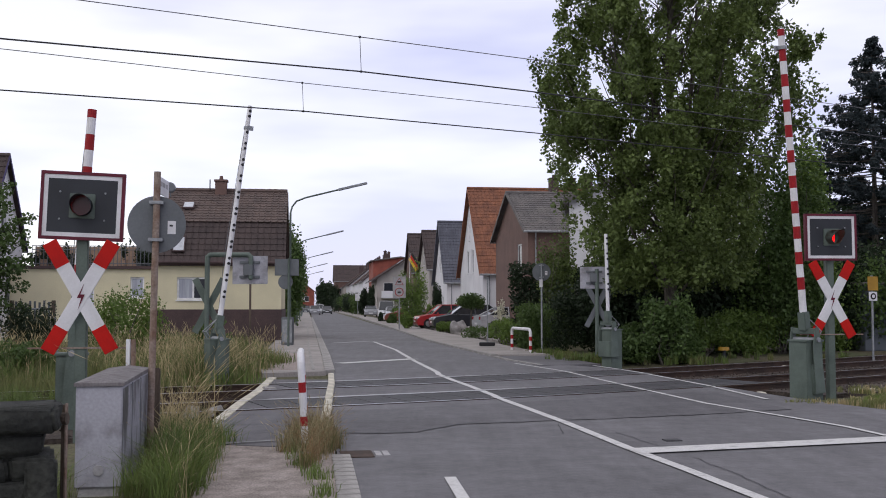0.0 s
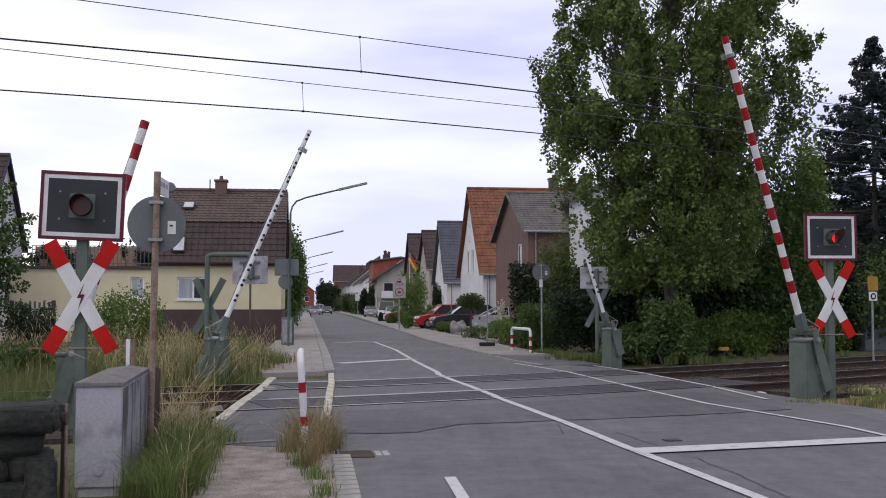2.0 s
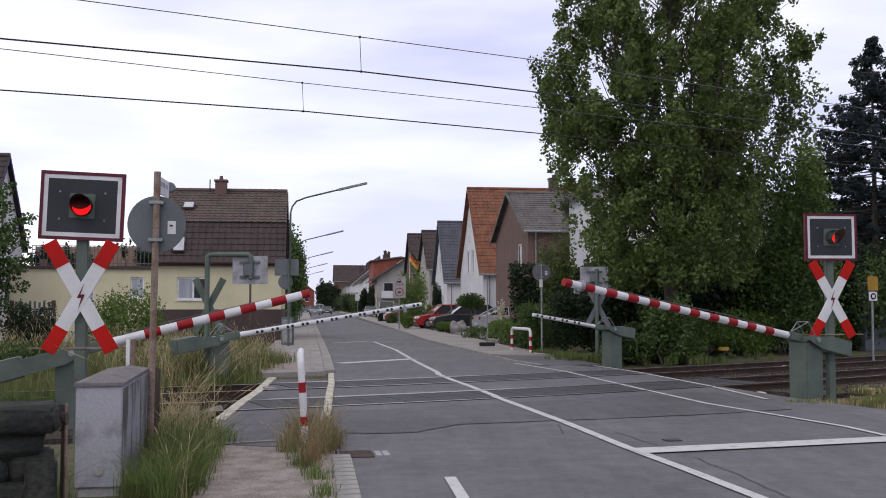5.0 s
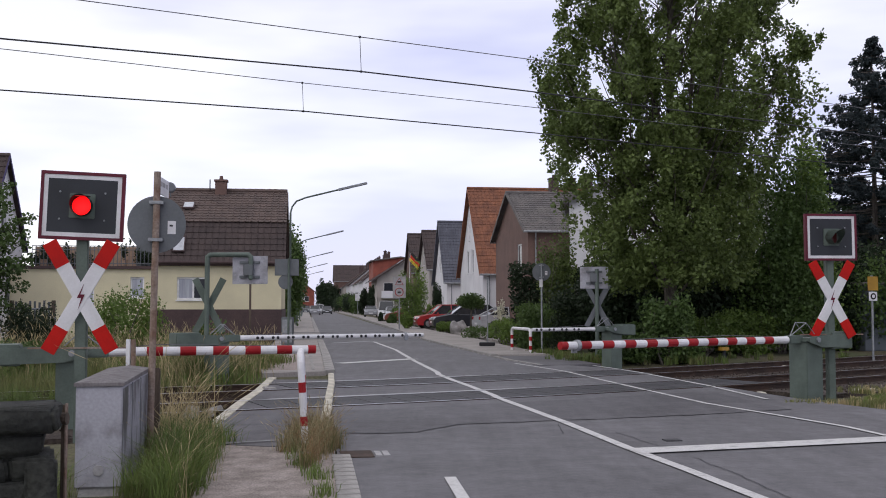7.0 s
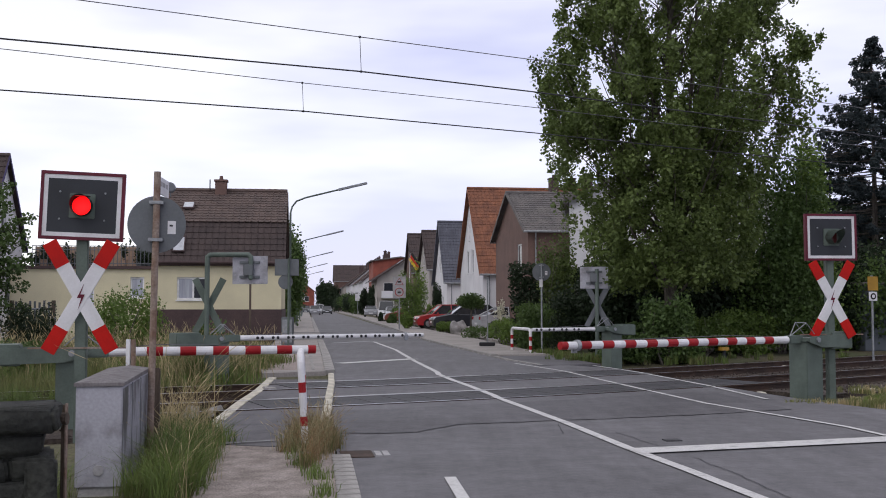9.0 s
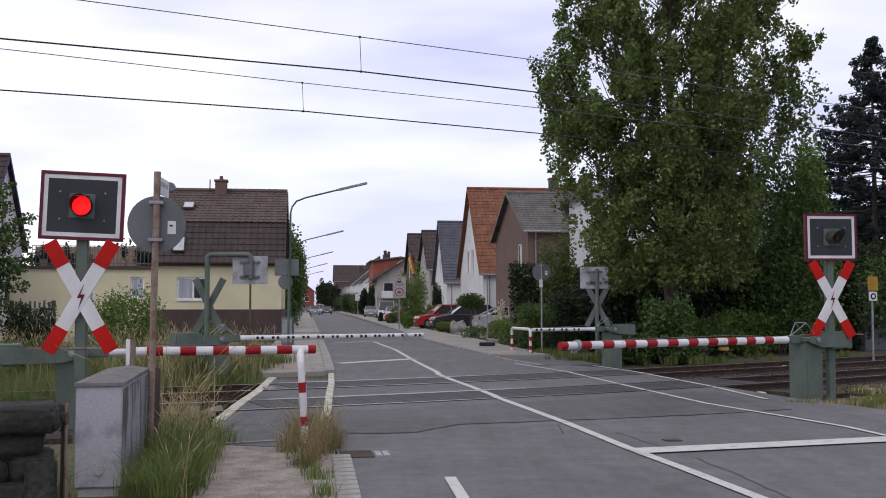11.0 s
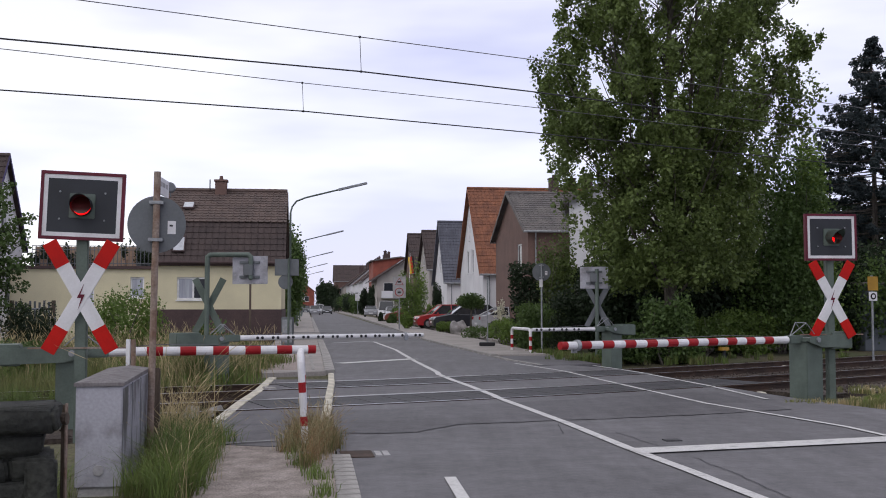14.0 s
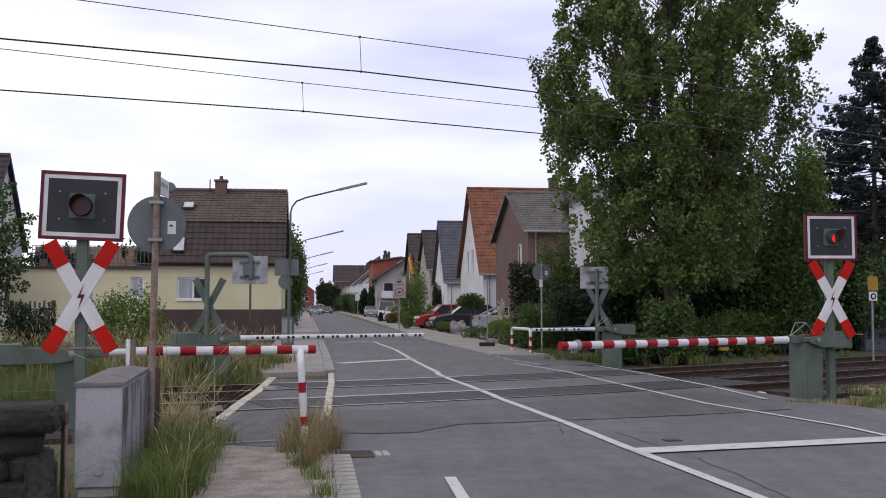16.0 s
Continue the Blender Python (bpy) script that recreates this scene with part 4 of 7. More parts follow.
balcony_house()
row_house(130, 7.5, 12, 9.0, 8.9, 9.5, "brick_red", "tile_grey", "red brick house under a low grey roof", gable_holes=[(1.2, 2.6, 4.6, 6.0)], side_holes=[(2 + 4 * i, 3.6 + 4 * i, 3.0, 4.4) for i in range(2)], over=0.5, chim=[(2.2, 3, 10.6)], group="houses along the street", fine=False)
for i, (sv, ov, mt, rf, rg_) in enumerate(((158, 7.4, "render_white", "tile_dark", 10.6), (182, 7.2, "render_white", "tile_brown", 10.8), (206, 6.6, "render_white", "tile_dark", 10.8), (228, 6.0, "render_pink", "tile_brown", 10.6))):
    row_house(sv, ov, 20, 11.0, 6.3, rg_, mt, rf, "distant terraced house with a dark roof and chimneys", side_holes=[(2 + 5 * j, 3.5 + 5 * j, 3.2, 4.8) for j in range(4)], gable_holes=[(1.6, 2.8, 3.6, 5.0), (4.0, 5.2, 3.6, 5.0)], chim=[(5.0, 2, rg_ + 1.2), (5.0, 8, rg_ + 1.2), (5.0, 15, rg_ + 1.2)], group="houses along the street", fine=False)
gable_house(rd_m(252, 14.5, 0, 90), 11.0, 10.2, 8.4, 12.8, "brick_brown", "tile_dark", "tall brown house closing the street", side_holes=[(1.5, 3.0, 4.6, 6.4), (6.5, 8.0, 4.6, 6.4)], group="houses along the street", fine=False)
# red brick house on the other side
row_house(232, -8.0, 12, 6.5, 5.2, 7.8, "brick_red", "tile_brown", "red brick house half hidden by trees", gable_holes=[(4.0, 5.2, 2.5, 3.9)], chim=[(4.5, 3, 8.3)], group="houses along the street", fine=False)


def bm_pot(x):
    bm = B()
    rod(bm, (x, 0.75, 3.33), (x, 0.75, 3.65), 0.13, 0.17, 10)
    return bm


# the cream house with a mansard roof and a flat terrace wing
def cream_house():
    m = T(-12.75, 46.3, 0) @ pose(0, 0, 0, 0, 0, 7.4)
    h = thing("house", m, "cream rendered house with brown mansard roof", "house", "houses along the street")
    W, D = 5.52, 9.0
    holes = [(0.95, 2.35, 1.85, 2.85)]
    bm = B()
    wall_face(bm, W, 3.62, holes, I4)
    bmesh.ops.remove_doubles(bm, verts=bm.verts, dist=0.001)
    part("wall", bm, "render_yellow", h, "cream rendered wall")
    bm = B()
    wall_face(bm, D, 3.62, [], Matrix(((0, -1, 0, W), (1, 0, 0, 0), (0, 0, 1, 0), (0, 0, 0, 1))))
    wall_face(bm, D, 3.62, [], Matrix(((0, 1, 0, 0), (-1, 0, 0, D), (0, 0, 1, 0), (0, 0, 0, 1))))
    for x in (0.0, W):
        bm.faces.new([bm.verts.new((x, y, z)) for y, z in ((0, 3.6), (1.0, 5.4), (4.5, 7.18), (8.0, 5.4), (9.0, 3.6))])
    bm.faces.new([bm.verts.new(p) for p in ((0, D, 0), (W, D, 0), (W, D, 3.62), (0, D, 3.62))])
    part("wall", bm, "render_yellow", h, "cream rendered wall")
    bm = B()
    box(bm, -0.02, W + 0.03, -0.03, 0.0, 0.0, 1.42)
    box(bm, W, W + 0.03, 0.0, D, 0.0, 1.42)
    part("plinth", bm, "plinth", h, "dark brown plinth")
    bm = B()
    courses(bm, W + 0.25, (-0.28, 3.52), (1.0, 5.42), T(-0.05, 0, 0), 0.32)
    part("lower_roof", bm, "tile_dark", h, "steep dark brown lower roof")
    bm = B()
    courses(bm, W + 0.25, (D + 0.28, 3.52), (D - 1.0, 5.42), T(-0.05, 0, 0), 0.6)
    part("lower_roof", bm, "tile_dark", h, "steep dark brown lower roof")
    bm = B()
    courses(bm, W + 0.25, (0.9, 5.40), (4.5, 7.18), T(-0.05, 0, 0), 0.34)
    part("upper_roof", bm, "tile_brown", h, "weathered brown upper roof")
    bm = B()
    courses(bm, W + 0.25, (D - 0.9, 5.40), (4.5, 7.18), T(-0.05, 0, 0), 0.6)
    part("upper_roof", bm, "tile_brown", h, "weathered brown upper roof")
    bm = B()
    rod(bm, (0, 0, 0), (0.33, 0, 0.01), 0.12, 0.10, 8)
    tile_me = finish(bm, "ridge_tile", "tile_brown")
    for i in range(18):
        o = new("ridge_tile", tile_me)
        o.parent, o.matrix_basis = h, T(-0.05 + i * 0.318, 4.5, 7.22)
    bm = B()
    rod(bm, (-0.05, -0.32, 3.50), (W + 0.2, -0.32, 3.50), 0.07, 0.07, 8)
    part("gutter", bm, "plinth", h, "dark gutter")
    bm = B()
    box(bm, -0.02, W + 0.05, -0.25, 0.0, 3.36, 3.46)
    part("soffit", bm, "plinth", h)
    for a in holes:
        window(h, I4, *a, 2, ("curtain", "glass"), True, 0.08)
    chimney(h, I4, 2.48, 4.3, 6.9, 7.62, "brick_brown", 0.55)
    bm = B()
    rod(bm, (1.93, 4.4, 7.2), (1.93, 4.4, 7.75), 0.03, 0.03, 6)
    part("vent_pipe", bm, "tile_dark", h)
    bm = B()
    sl = Matrix.Translation((1.15, 2.45, 6.24)) @ pose(0, 0, 0, 27, 0, 0)
    box(bm, -0.27, 0.27, -0.36, 0.36, 0.0, 0.09, sl, 0.01)
    rl = part("roof_light", bm, "plinth", h, "roof light frame")
    bm = B()
    box(bm, -0.22, 0.22, -0.30, 0.30, 0.085, 0.10, sl)
    part("pane", bm, "sky_glass", rl)
    bm = B()
    sl = Matrix.Translation((1.0, 0.15, 4.3)) @ pose(0, 0, 0, 57, 0, 0)
    box(bm, -0.27, 0.27, -0.42, 0.42, 0.0, 0.09, sl, 0.01)
    rl = part("roof_light", bm, "plinth", h, "roof light frame")
    bm = B()
    box(bm, -0.22, 0.22, -0.36, 0.36, 0.085, 0.10, sl)
    part("pane", bm, "sky_glass", rl)
    bm = B()
    bmesh.ops.create_cone(bm, cap_ends=True, segments=20, radius1=0.27, radius2=0.2, depth=0.06, matrix=T(0.15, 3.6, 7.25) @ pose(0, 0, 0, 80, 0, 25))
    rod(bm, (0.15, 3.65, 6.75), (0.15, 3.65, 7.25), 0.03, 0.03, 6)
    part("satellite_dish", bm, "sign_back", h, "dark grey satellite dish")
    # flat wing with a terrace
    wing = thing("terrace_wing", T(-18.95, 45.75, 0) @ pose(0, 0, 0, 0, 0, 5.2), "low cream rendered wing with roof terrace", "house wing")
    holes = [(5.15, 5.75, 1.95, 2.85), (2.7, 3.6, 0.9, 2.95)]
    bm = B()
    wall_face(bm, 6.25, 3.2, holes, I4)
    wall_face(bm, 8.0, 3.2, [], Matrix(((0, 1, 0, 0), (-1, 0, 0, 8.0), (0, 0, 1, 0), (0, 0, 0, 1))))
    part("wall", bm, "render_yellow", wing)
    bm = B()
    box(bm, -0.15, 6.22, -0.15, 8.0, 3.2, 3.33, bevel=0.01)
    part("roof_slab", bm, "plinth", wing, "dark flat roof edge")
    window(wing, I4, *holes[0], 1, "curtain", True)
    window(wing, I4, *holes[1], 1, "curtain", False)
    bm = B()
    box(bm, 0.3, 6.5, 2.6, 2.8, 3.33, 4.32)
    part("terrace_wall", bm, "terracotta", wing, "tan terrace parapet")
    bm = B()
    box(bm, 5.15, 6.15, 1.2, 1.26, 3.33, 4.75)
    part("terrace_screen", bm, "sign_back", wing, "dark grey privacy screen")
    for i, (x, h) in enumerate(((1.2, 0.9), (1.75, 0.7), (2.2, 1.0), (4.7, 0.8))):
        rgp = random.Random(i)
        pot = part("plant_pot", bm_pot(x), "terracotta", wing, "tan plant pot")
        leaf_cloud("pot_plant", [(x, 0.75, 3.75 + h * 0.3, 0.16, 0.16, h * 0.45, 160)], "leaf_dark", 0.09, pot, 200 + i)
    leaf_cloud("terrace_hedge", [(0.6 + 0.45 * i, 1.6, 3.65, 0.35, 0.25, 0.4, 260) for i in range(6)] + [(5.3 + 0.3 * i, 0.9, 3.8, 0.25, 0.2, 0.45, 160) for i in range(3)], "leaf_dark", 0.1, wing, 210, label="dark potted hedge on the terrace")
    rail = new_at("railing", I4)
    rail.parent = wing
    bm = B()
    for z in (4.22, 4.05, 3.45):
        rod(bm, (0.9, 0.05, z), (6.4, 0.05, z), 0.018, 0.018, 6)
    part("handrail", bm, "sign_back", rail)
    bm = B()
    rod(bm, (0, 0, 3.33), (0, 0, 4.22), 0.017, 0.017, 5)
    me = finish(bm, "baluster", "sign_back")
    for i in range(34):
        o = new("baluster", me)
        o.parent, o.matrix_basis = rail, T(0.9 + i * 5.5 / 33, 0.05, 0)


cream_house()


# white gabled house with dark blue verge boards, its gable towards the street
gable_house(T(-18.56, 42.0, 0) @ pose(0, 0, 0, 0, 0, 97.4), 6.0, 8.0, 4.3, 8.0, "render_white", "tile_dark", "white gabled house with dark blue verge boards", gable_holes=[(2.6, 3.3, 4.6, 5.6), (3.4, 4.2, 1.4, 2.7)], over=0.2, group="houses along the street", verge="verge_blue")
# white house half hidden behind the poplar
gable_house(T(5.7, 47.0, 0) @ pose(0, 0, 0, 0, 0, -8), 9.0, 8.0, 6.3, 8.4, "render_white", "tile_grey", "white rendered house behind the poplar", gable_holes=[(1.6, 2.8, 3.2, 4.5), (5.6, 6.8, 3.2, 4.5)], group="houses along the street")
# ---- trees, hedges, bushes ----
def limb(bm, p, q, r0, r1, rg, wig=0.12, seg=8):
    p, q = Vector(p), Vector(q)
    n = 4
    prev, pr = p, r0
    for i in range(1, n + 1):
        f = i / n
        c = p.lerp(q, f) + Vector((rg.uniform(-1, 1), rg.uniform(-1, 1), rg.uniform(-0.5, 0.5))) * wig * (q - p).length * (0.5 if i < n else 0.0)
        r = r0 + (r1 - r0) * f
        rod(bm, prev, c, pr, r, seg)
        prev, pr = c, r


def profile(table, z):
    """Straight lines between (z, value) rows."""
    return float(np.interp(z, [r[0] for r in table], [r[1] for r in table]))


def poplar():
    rg = random.Random(11)
    t = thing("tree", T(7.1, 32.5, 0), "tall leafy poplar with upright grey limbs", "tree")
    wide = ((1.5, 2.2), (3.0, 3.0), (4.2, 3.7), (5.5, 4.05), (7.0, 4.3), (9.3, 4.1), (11.0, 3.7), (13.0, 2.9), (15.5, 1.2))
    axis = ((0, 0.0), (4.0, -0.15), (7.0, -0.2), (9.3, 0.08), (11.0, 0.22), (15.0, 0.3))
    bm = B()
    limb(bm, (0, 0, -0.1), (-0.05, 0, 4.0), 0.23, 0.18, rg, 0.02, 10)
    limb(bm, (-0.05, 0, 4.0), (0.05, 0.1, 8.5), 0.18, 0.11, rg, 0.03)
    limb(bm, (0.05, 0.1, 8.5), (0.2, 0, 14.6), 0.11, 0.02, rg, 0.04)
    limb(bm, (0.0, 0, 4.6), (1.15, -0.4, 12.6), 0.11, 0.02, rg, 0.05)
    limb(bm, (0.0, 0, 5.4), (-1.3, 0.4, 12.8), 0.09, 0.02, rg, 0.05)
    clumps = []
    for i in range(104):
        a = i * 2.39996 + rg.uniform(-0.4, 0.4)
        z0 = 1.7 + 10.3 * (i / 103.0) ** 1.05
        f = rg.uniform(0.76, 1.03)
        rise = rg.uniform(1.0, 1.75)
        z1 = z0
        for _ in range(4):
            z1 = z0 + rise * profile(wide, z1) * f
        z1 = min(z1, 15.2)
        w = profile(wide, z1) * f
        e = Vector((profile(axis, z1) + math.cos(a) * w, math.sin(a) * w, z1))
        p = Vector((0.0, 0.0, z0))
        limb(bm, p, e, 0.04 if z0 < 6 else 0.022, 0.006, rg, 0.14, 6)
        out = (e - p).normalized()
        for k in range(11):
            q = p.lerp(e, 0.28 + 0.72 * (k + rg.uniform(0, 0.8)) / 10.5)
            d = (out + Vector((rg.gauss(0, 0.55), rg.gauss(0, 0.55), 0.45 + rg.gauss(0, 0.35)))).normalized()
            ln = rg.uniform(0.45, 1.1)
            tip = q + d * ln
            rod(bm, q, tip, 0.008, 0.003, 4)
            for g in (0.35, 0.7, 1.0):
                c = q + d * ln * g
                r = rg.uniform(0.17, 0.31)
                if c.z > 1.7:
                    clumps.append((c.x, c.y, c.z, r, r, r * 1.3, int(rg.uniform(26, 46))))
    part("trunk", bm, "bark", t, "grey bark trunk and limbs")
    # leaves that close the lower crown
    for i in range(520):
        a, z = rg.uniform(0, 2 * math.pi), rg.uniform(2.3, 7.6)
        r = math.sqrt(rg.uniform(0.05, 1)) * profile(wide, z) * 0.86
        clumps.append((profile(axis, z) + math.cos(a) * r, math.sin(a) * r, z, 0.38, 0.38, 0.42, 85))
    # outer shoots of the upper crown
    for i in range(190):
        a, z = rg.uniform(0, 2 * math.pi), rg.uniform(6.5, 13.0)
        r = rg.uniform(0.62, 1.0) * profile(wide, z)
        clumps.append((profile(axis, z) + math.cos(a) * r, math.sin(a) * r, z, 0.26, 0.26, 0.5, 95))
    # thin spot low on one side, where the wall behind shows through
    clumps = [c for c in clumps if not (c[0] < -2.3 and 2.2 < c[2] < 5.2 and rg.random() < 0.72)]
    # open places between the limbs in the upper crown
    clumps = [c for c in clumps if not (c[2] > 6.0 and abs(c[0]) < 3.0 and noise.noise(Vector((c[0] * 0.95, 3.0, c[2] * 0.6))) > (0.24 if abs(c[0]) < 0.7 else 0.12))]
    leaf_cloud("crown", clumps, "leaf_poplar", 0.112, t, 3, label="dense fluttering grey-green leaves")


poplar()


def bush(m, dims, mat, label, n=1400, size=0.09, seed=1, name="bush", category="bush", group="", clumpn=16, stems=True):
    rg = random.Random(seed)
    t = thing(name, m, label, category, group)
    rx, ry, h = dims
    bm = B()
    for i in range(7):
        a = rg.uniform(0, 6.28)
        limb(bm, (0.1 * math.cos(a), 0.1 * math.sin(a), -0.1), (rx * 0.6 * math.cos(a), ry * 0.6 * math.sin(a), h * rg.uniform(0.5, 0.85)), 0.025, 0.006, rg, 0.15, 5)
    part("branchwork", bm, "bark", t)
    cl = []
    for i in range(clumpn):
        a, r = rg.uniform(0, 6.28), math.sqrt(rg.uniform(0, 1)) * 0.72
        z = h * (0.18 + 0.62 * rg.uniform(0, 1) * math.sqrt(max(0.05, 1 - r * r)))
        cl.append((rx * r * math.cos(a), ry * r * math.sin(a), z, rx * 0.36, ry * 0.36, h * 0.24, n // clumpn))
    leaf_cloud("foliage", cl, mat, size, t, seed)
    return t


def hedge(m, length, depth, h, mat, label, n=6000, size=0.08, seed=1, category="hedge", ragged=0.12):
    rg = random.Random(seed)
    t = thing("hedge", m, label, category)
    cl = []
    k = max(3, int(length / 0.55))
    for i in range(k):
        for j in range(max(2, int(h / 0.5))):
            cl.append((length * (i + 0.5) / k + rg.uniform(-0.1, 0.1), rg.uniform(-0.1, 0.1), h * (j + 0.5) / max(2, int(h / 0.5)) + rg.uniform(-ragged, ragged), 0.5, depth / 2, 0.42, n // (k * max(2, int(h / 0.5)))))
    leaf_cloud("foliage", cl, mat, size, t, seed)
    return t


def spruce(m, h, r, label, seed=2):
    """Whorls of long drooping boughs with hanging sprays, open between them."""
    rg = random.Random(seed)
    t = thing("spruce", m, label, "tree", "dark conifers")
    bm = B()
    rod(bm, (0, 0, -0.1), (0, 0, h), 0.2, 0.015, 8)
    cl = []
    z = 1.0
    while z < h - 0.1:
        rr = min(r, 0.68 * (h - z)) + 0.08
        for i in range(9 if z < h - 2 else 6):
            a = rg.uniform(0, 6.28)
            e = rr * rg.uniform(0.7, 1.15)
            zb = z + rg.uniform(-0.2, 0.2)
            tip = Vector((e * math.cos(a), e * math.sin(a), zb - 0.10 * e + rg.uniform(-0.1, 0.2)))
            base = Vector((0, 0, zb))
            rod(bm, base, tip, 0.026, 0.006, 5)
            k = max(3, int(e / 0.26))
            for q in range(k):
                f = 0.18 + 0.84 * (q + 0.5) / k
                c = base.lerp(tip, f) - Vector((0, 0, 0.10 * math.sin(3.14 * f) * e))
                w = 0.10 + 0.11 * (1 - f) + 0.05 * rg.random()
                cl.append((c.x + rg.gauss(0, 0.06), c.y + rg.gauss(0, 0.06), c.z - 0.09, w, w, 0.17, 44))
        z += 0.40 if z < h - 2.5 else 0.26
    part("trunk", bm, "bark", t)
    leaf_cloud("crown", cl, "needle", 0.105, t, seed, label="drooping blue-green needles")
    return t


spruce(T(18.45, 44.5, 0), 13.1, 3.0, "tall dark blue-green spruce behind the tracks")
spruce(T(23.2, 45.5, 0), 12.6, 2.9, "dark blue-green spruce beside a taller one", 5)
# growth along the far side of the line
GREEN = ((20.6, 22.7, 1.4, 0.8, 0.85, "leaf_mid"), (22.2, 22.9, 1.3, 0.8, 1.0, "leaf_mid"), (22.6, 24.6, 1.7, 1.0, 1.2, "leaf_mid"), (25.0, 24.2, 1.8, 1.1, 1.45, "leaf_light"), (27.4, 24.2, 1.9, 1.2, 1.7, "leaf_light"), (30.0, 24.3, 2.0, 1.2, 1.8, "leaf_light"), (32.6, 24.5, 2.0, 1.3, 1.9, "leaf_light"), (35.2, 24.8, 2.2, 1.3, 2.0, "leaf_light"), (38.0, 25.2, 2.2, 1.3, 2.1, "leaf_light"), (41.0, 25.4, 2.4, 1.4, 2.2, "leaf_mid"))
for i, (a, c, rx, ry, h, mt) in enumerate(GREEN):
    p = trb(a, c - 0.4)
    bush(T(p.x, p.y, -0.05) @ pose(0, 0, 0, 0, 0, 32), (rx, ry, h), mt, "sprawling green shrub along the railway", 7000, 0.10, 20 + i, group="shrubs along the railway", clumpn=30)
bush(T(6.35, 30.2, 0), (0.95, 0.8, 2.3), "leaf_mid", "bright green shrub under the poplar", 3200, 0.10, 41)
bush(T(11.6, 36.0, 0), (2.0, 1.6, 7.9), "leaf_mid", "light green tree behind the rails", 17000, 0.12, 42, clumpn=60)
bush(T(12.9, 37.0, 0), (1.2, 1.1, 8.3), "leaf_light", "slender light green tree behind the rails", 9000, 0.12, 48, clumpn=40)
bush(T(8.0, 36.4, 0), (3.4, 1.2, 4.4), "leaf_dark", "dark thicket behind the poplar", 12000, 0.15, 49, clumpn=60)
bush(T(16.6, 38.5, 0), (2.6, 1.2, 4.0), "leaf_mid", "green bushes before the spruce", 9000, 0.12, 50, clumpn=44)
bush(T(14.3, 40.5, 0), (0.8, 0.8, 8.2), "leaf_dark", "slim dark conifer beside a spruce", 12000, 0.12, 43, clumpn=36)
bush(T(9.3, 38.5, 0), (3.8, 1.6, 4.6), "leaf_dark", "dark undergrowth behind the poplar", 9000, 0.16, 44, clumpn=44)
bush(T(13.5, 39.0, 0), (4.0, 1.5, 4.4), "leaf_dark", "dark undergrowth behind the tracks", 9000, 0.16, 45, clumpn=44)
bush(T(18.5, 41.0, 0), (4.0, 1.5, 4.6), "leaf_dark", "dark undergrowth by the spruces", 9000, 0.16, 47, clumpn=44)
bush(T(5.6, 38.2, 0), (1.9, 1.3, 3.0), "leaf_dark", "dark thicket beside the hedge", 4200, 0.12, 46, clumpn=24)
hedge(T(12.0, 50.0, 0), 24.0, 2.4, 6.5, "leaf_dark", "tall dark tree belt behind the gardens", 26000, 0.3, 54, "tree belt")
hedge(T(3.0, 45.4, 0) @ pose(0, 0, 0, 0, 0, 7.4), 6.4, 1.2, 3.3, "leaf_dark", "tall clipped dark yew hedge", 24000, 0.12, 51)
hedge(T(2.9, 37.6, 0) @ pose(0, 0, 0, 0, 0, 75), 5.0, 1.1, 1.5, "leaf_mid", "low garden hedge by the pavement", 11000, 0.08, 52)
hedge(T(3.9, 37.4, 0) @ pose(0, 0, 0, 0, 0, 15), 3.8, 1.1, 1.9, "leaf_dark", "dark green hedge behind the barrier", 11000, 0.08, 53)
bush(T(-9.0, 29.5, 0), (1.45, 1.0, 2.4), "leaf_light", "broad green shrub on the meadow", 8000, 0.07, 61, clumpn=34)
bush(T(-11.4, 29.0, 0), (0.9, 0.8, 1.9), "leaf_dark", "dark shrub on the meadow", 4500, 0.07, 62, clumpn=24)
for x, y, r, h, sd in ((-9.0, 22.6, 0.8, 1.05, 57), (-10.3, 23.6, 0.9, 1.15, 58), (-12.2, 24.5, 1.2, 1.3, 59)):
    bush(T(x, y, -0.05), (r, r * 0.7, h), "leaf_mid", "low green bush in the meadow grass", 3800, 0.06, sd, group="bushes in the meadow", clumpn=26)
bush(T(-6.6, 30.0, 0), (0.7, 0.6, 1.5), "leaf_mid", "thin shrub by the grey signal board", 700, 0.09, 63)
# climbing green and street trees beside the cream house
for i, (s, o, r, h) in enumerate(((30, -4.95, 1.5, 8.6), (45, -5.2, 1.9, 9.0), (62, -5.3, 2.3, 8.8), (84, -5.9, 1.9, 7.6), (108, -6.6, 2.0, 6.6))):
    bush(rd_m(s, o), (r, r * 1.4, h), "leaf_mid", "tall leafy tree along the pavement", 8000, 0.2, 64 + i, "tree", "tree", "greenery along the street", clumpn=44)
for i, (s, o, h) in enumerate(((20, -5.4, 1.3), (34, -5.3, 1.6), (56, -5.4, 1.5), (76, -5.4, 1.6))):
    bush(rd_m(s, o), (0.6, 5.0, h), "leaf_dark", "clipped front hedge along the pavement", 3000, 0.14, 70 + i, "hedge", "hedge", "greenery along the street", clumpn=26)
for i, (s, o) in enumerate(((215, 0.6), (228, 1.7), (240, 2.6), (246, 3.6))):
    bush(rd_m(s, o), (2.0, 2.0, 8.4), "leaf_dark", "dark distant tree at the street's end", 3000, 0.45, 75 + i, "tree", "tree", "greenery along the street", clumpn=22)
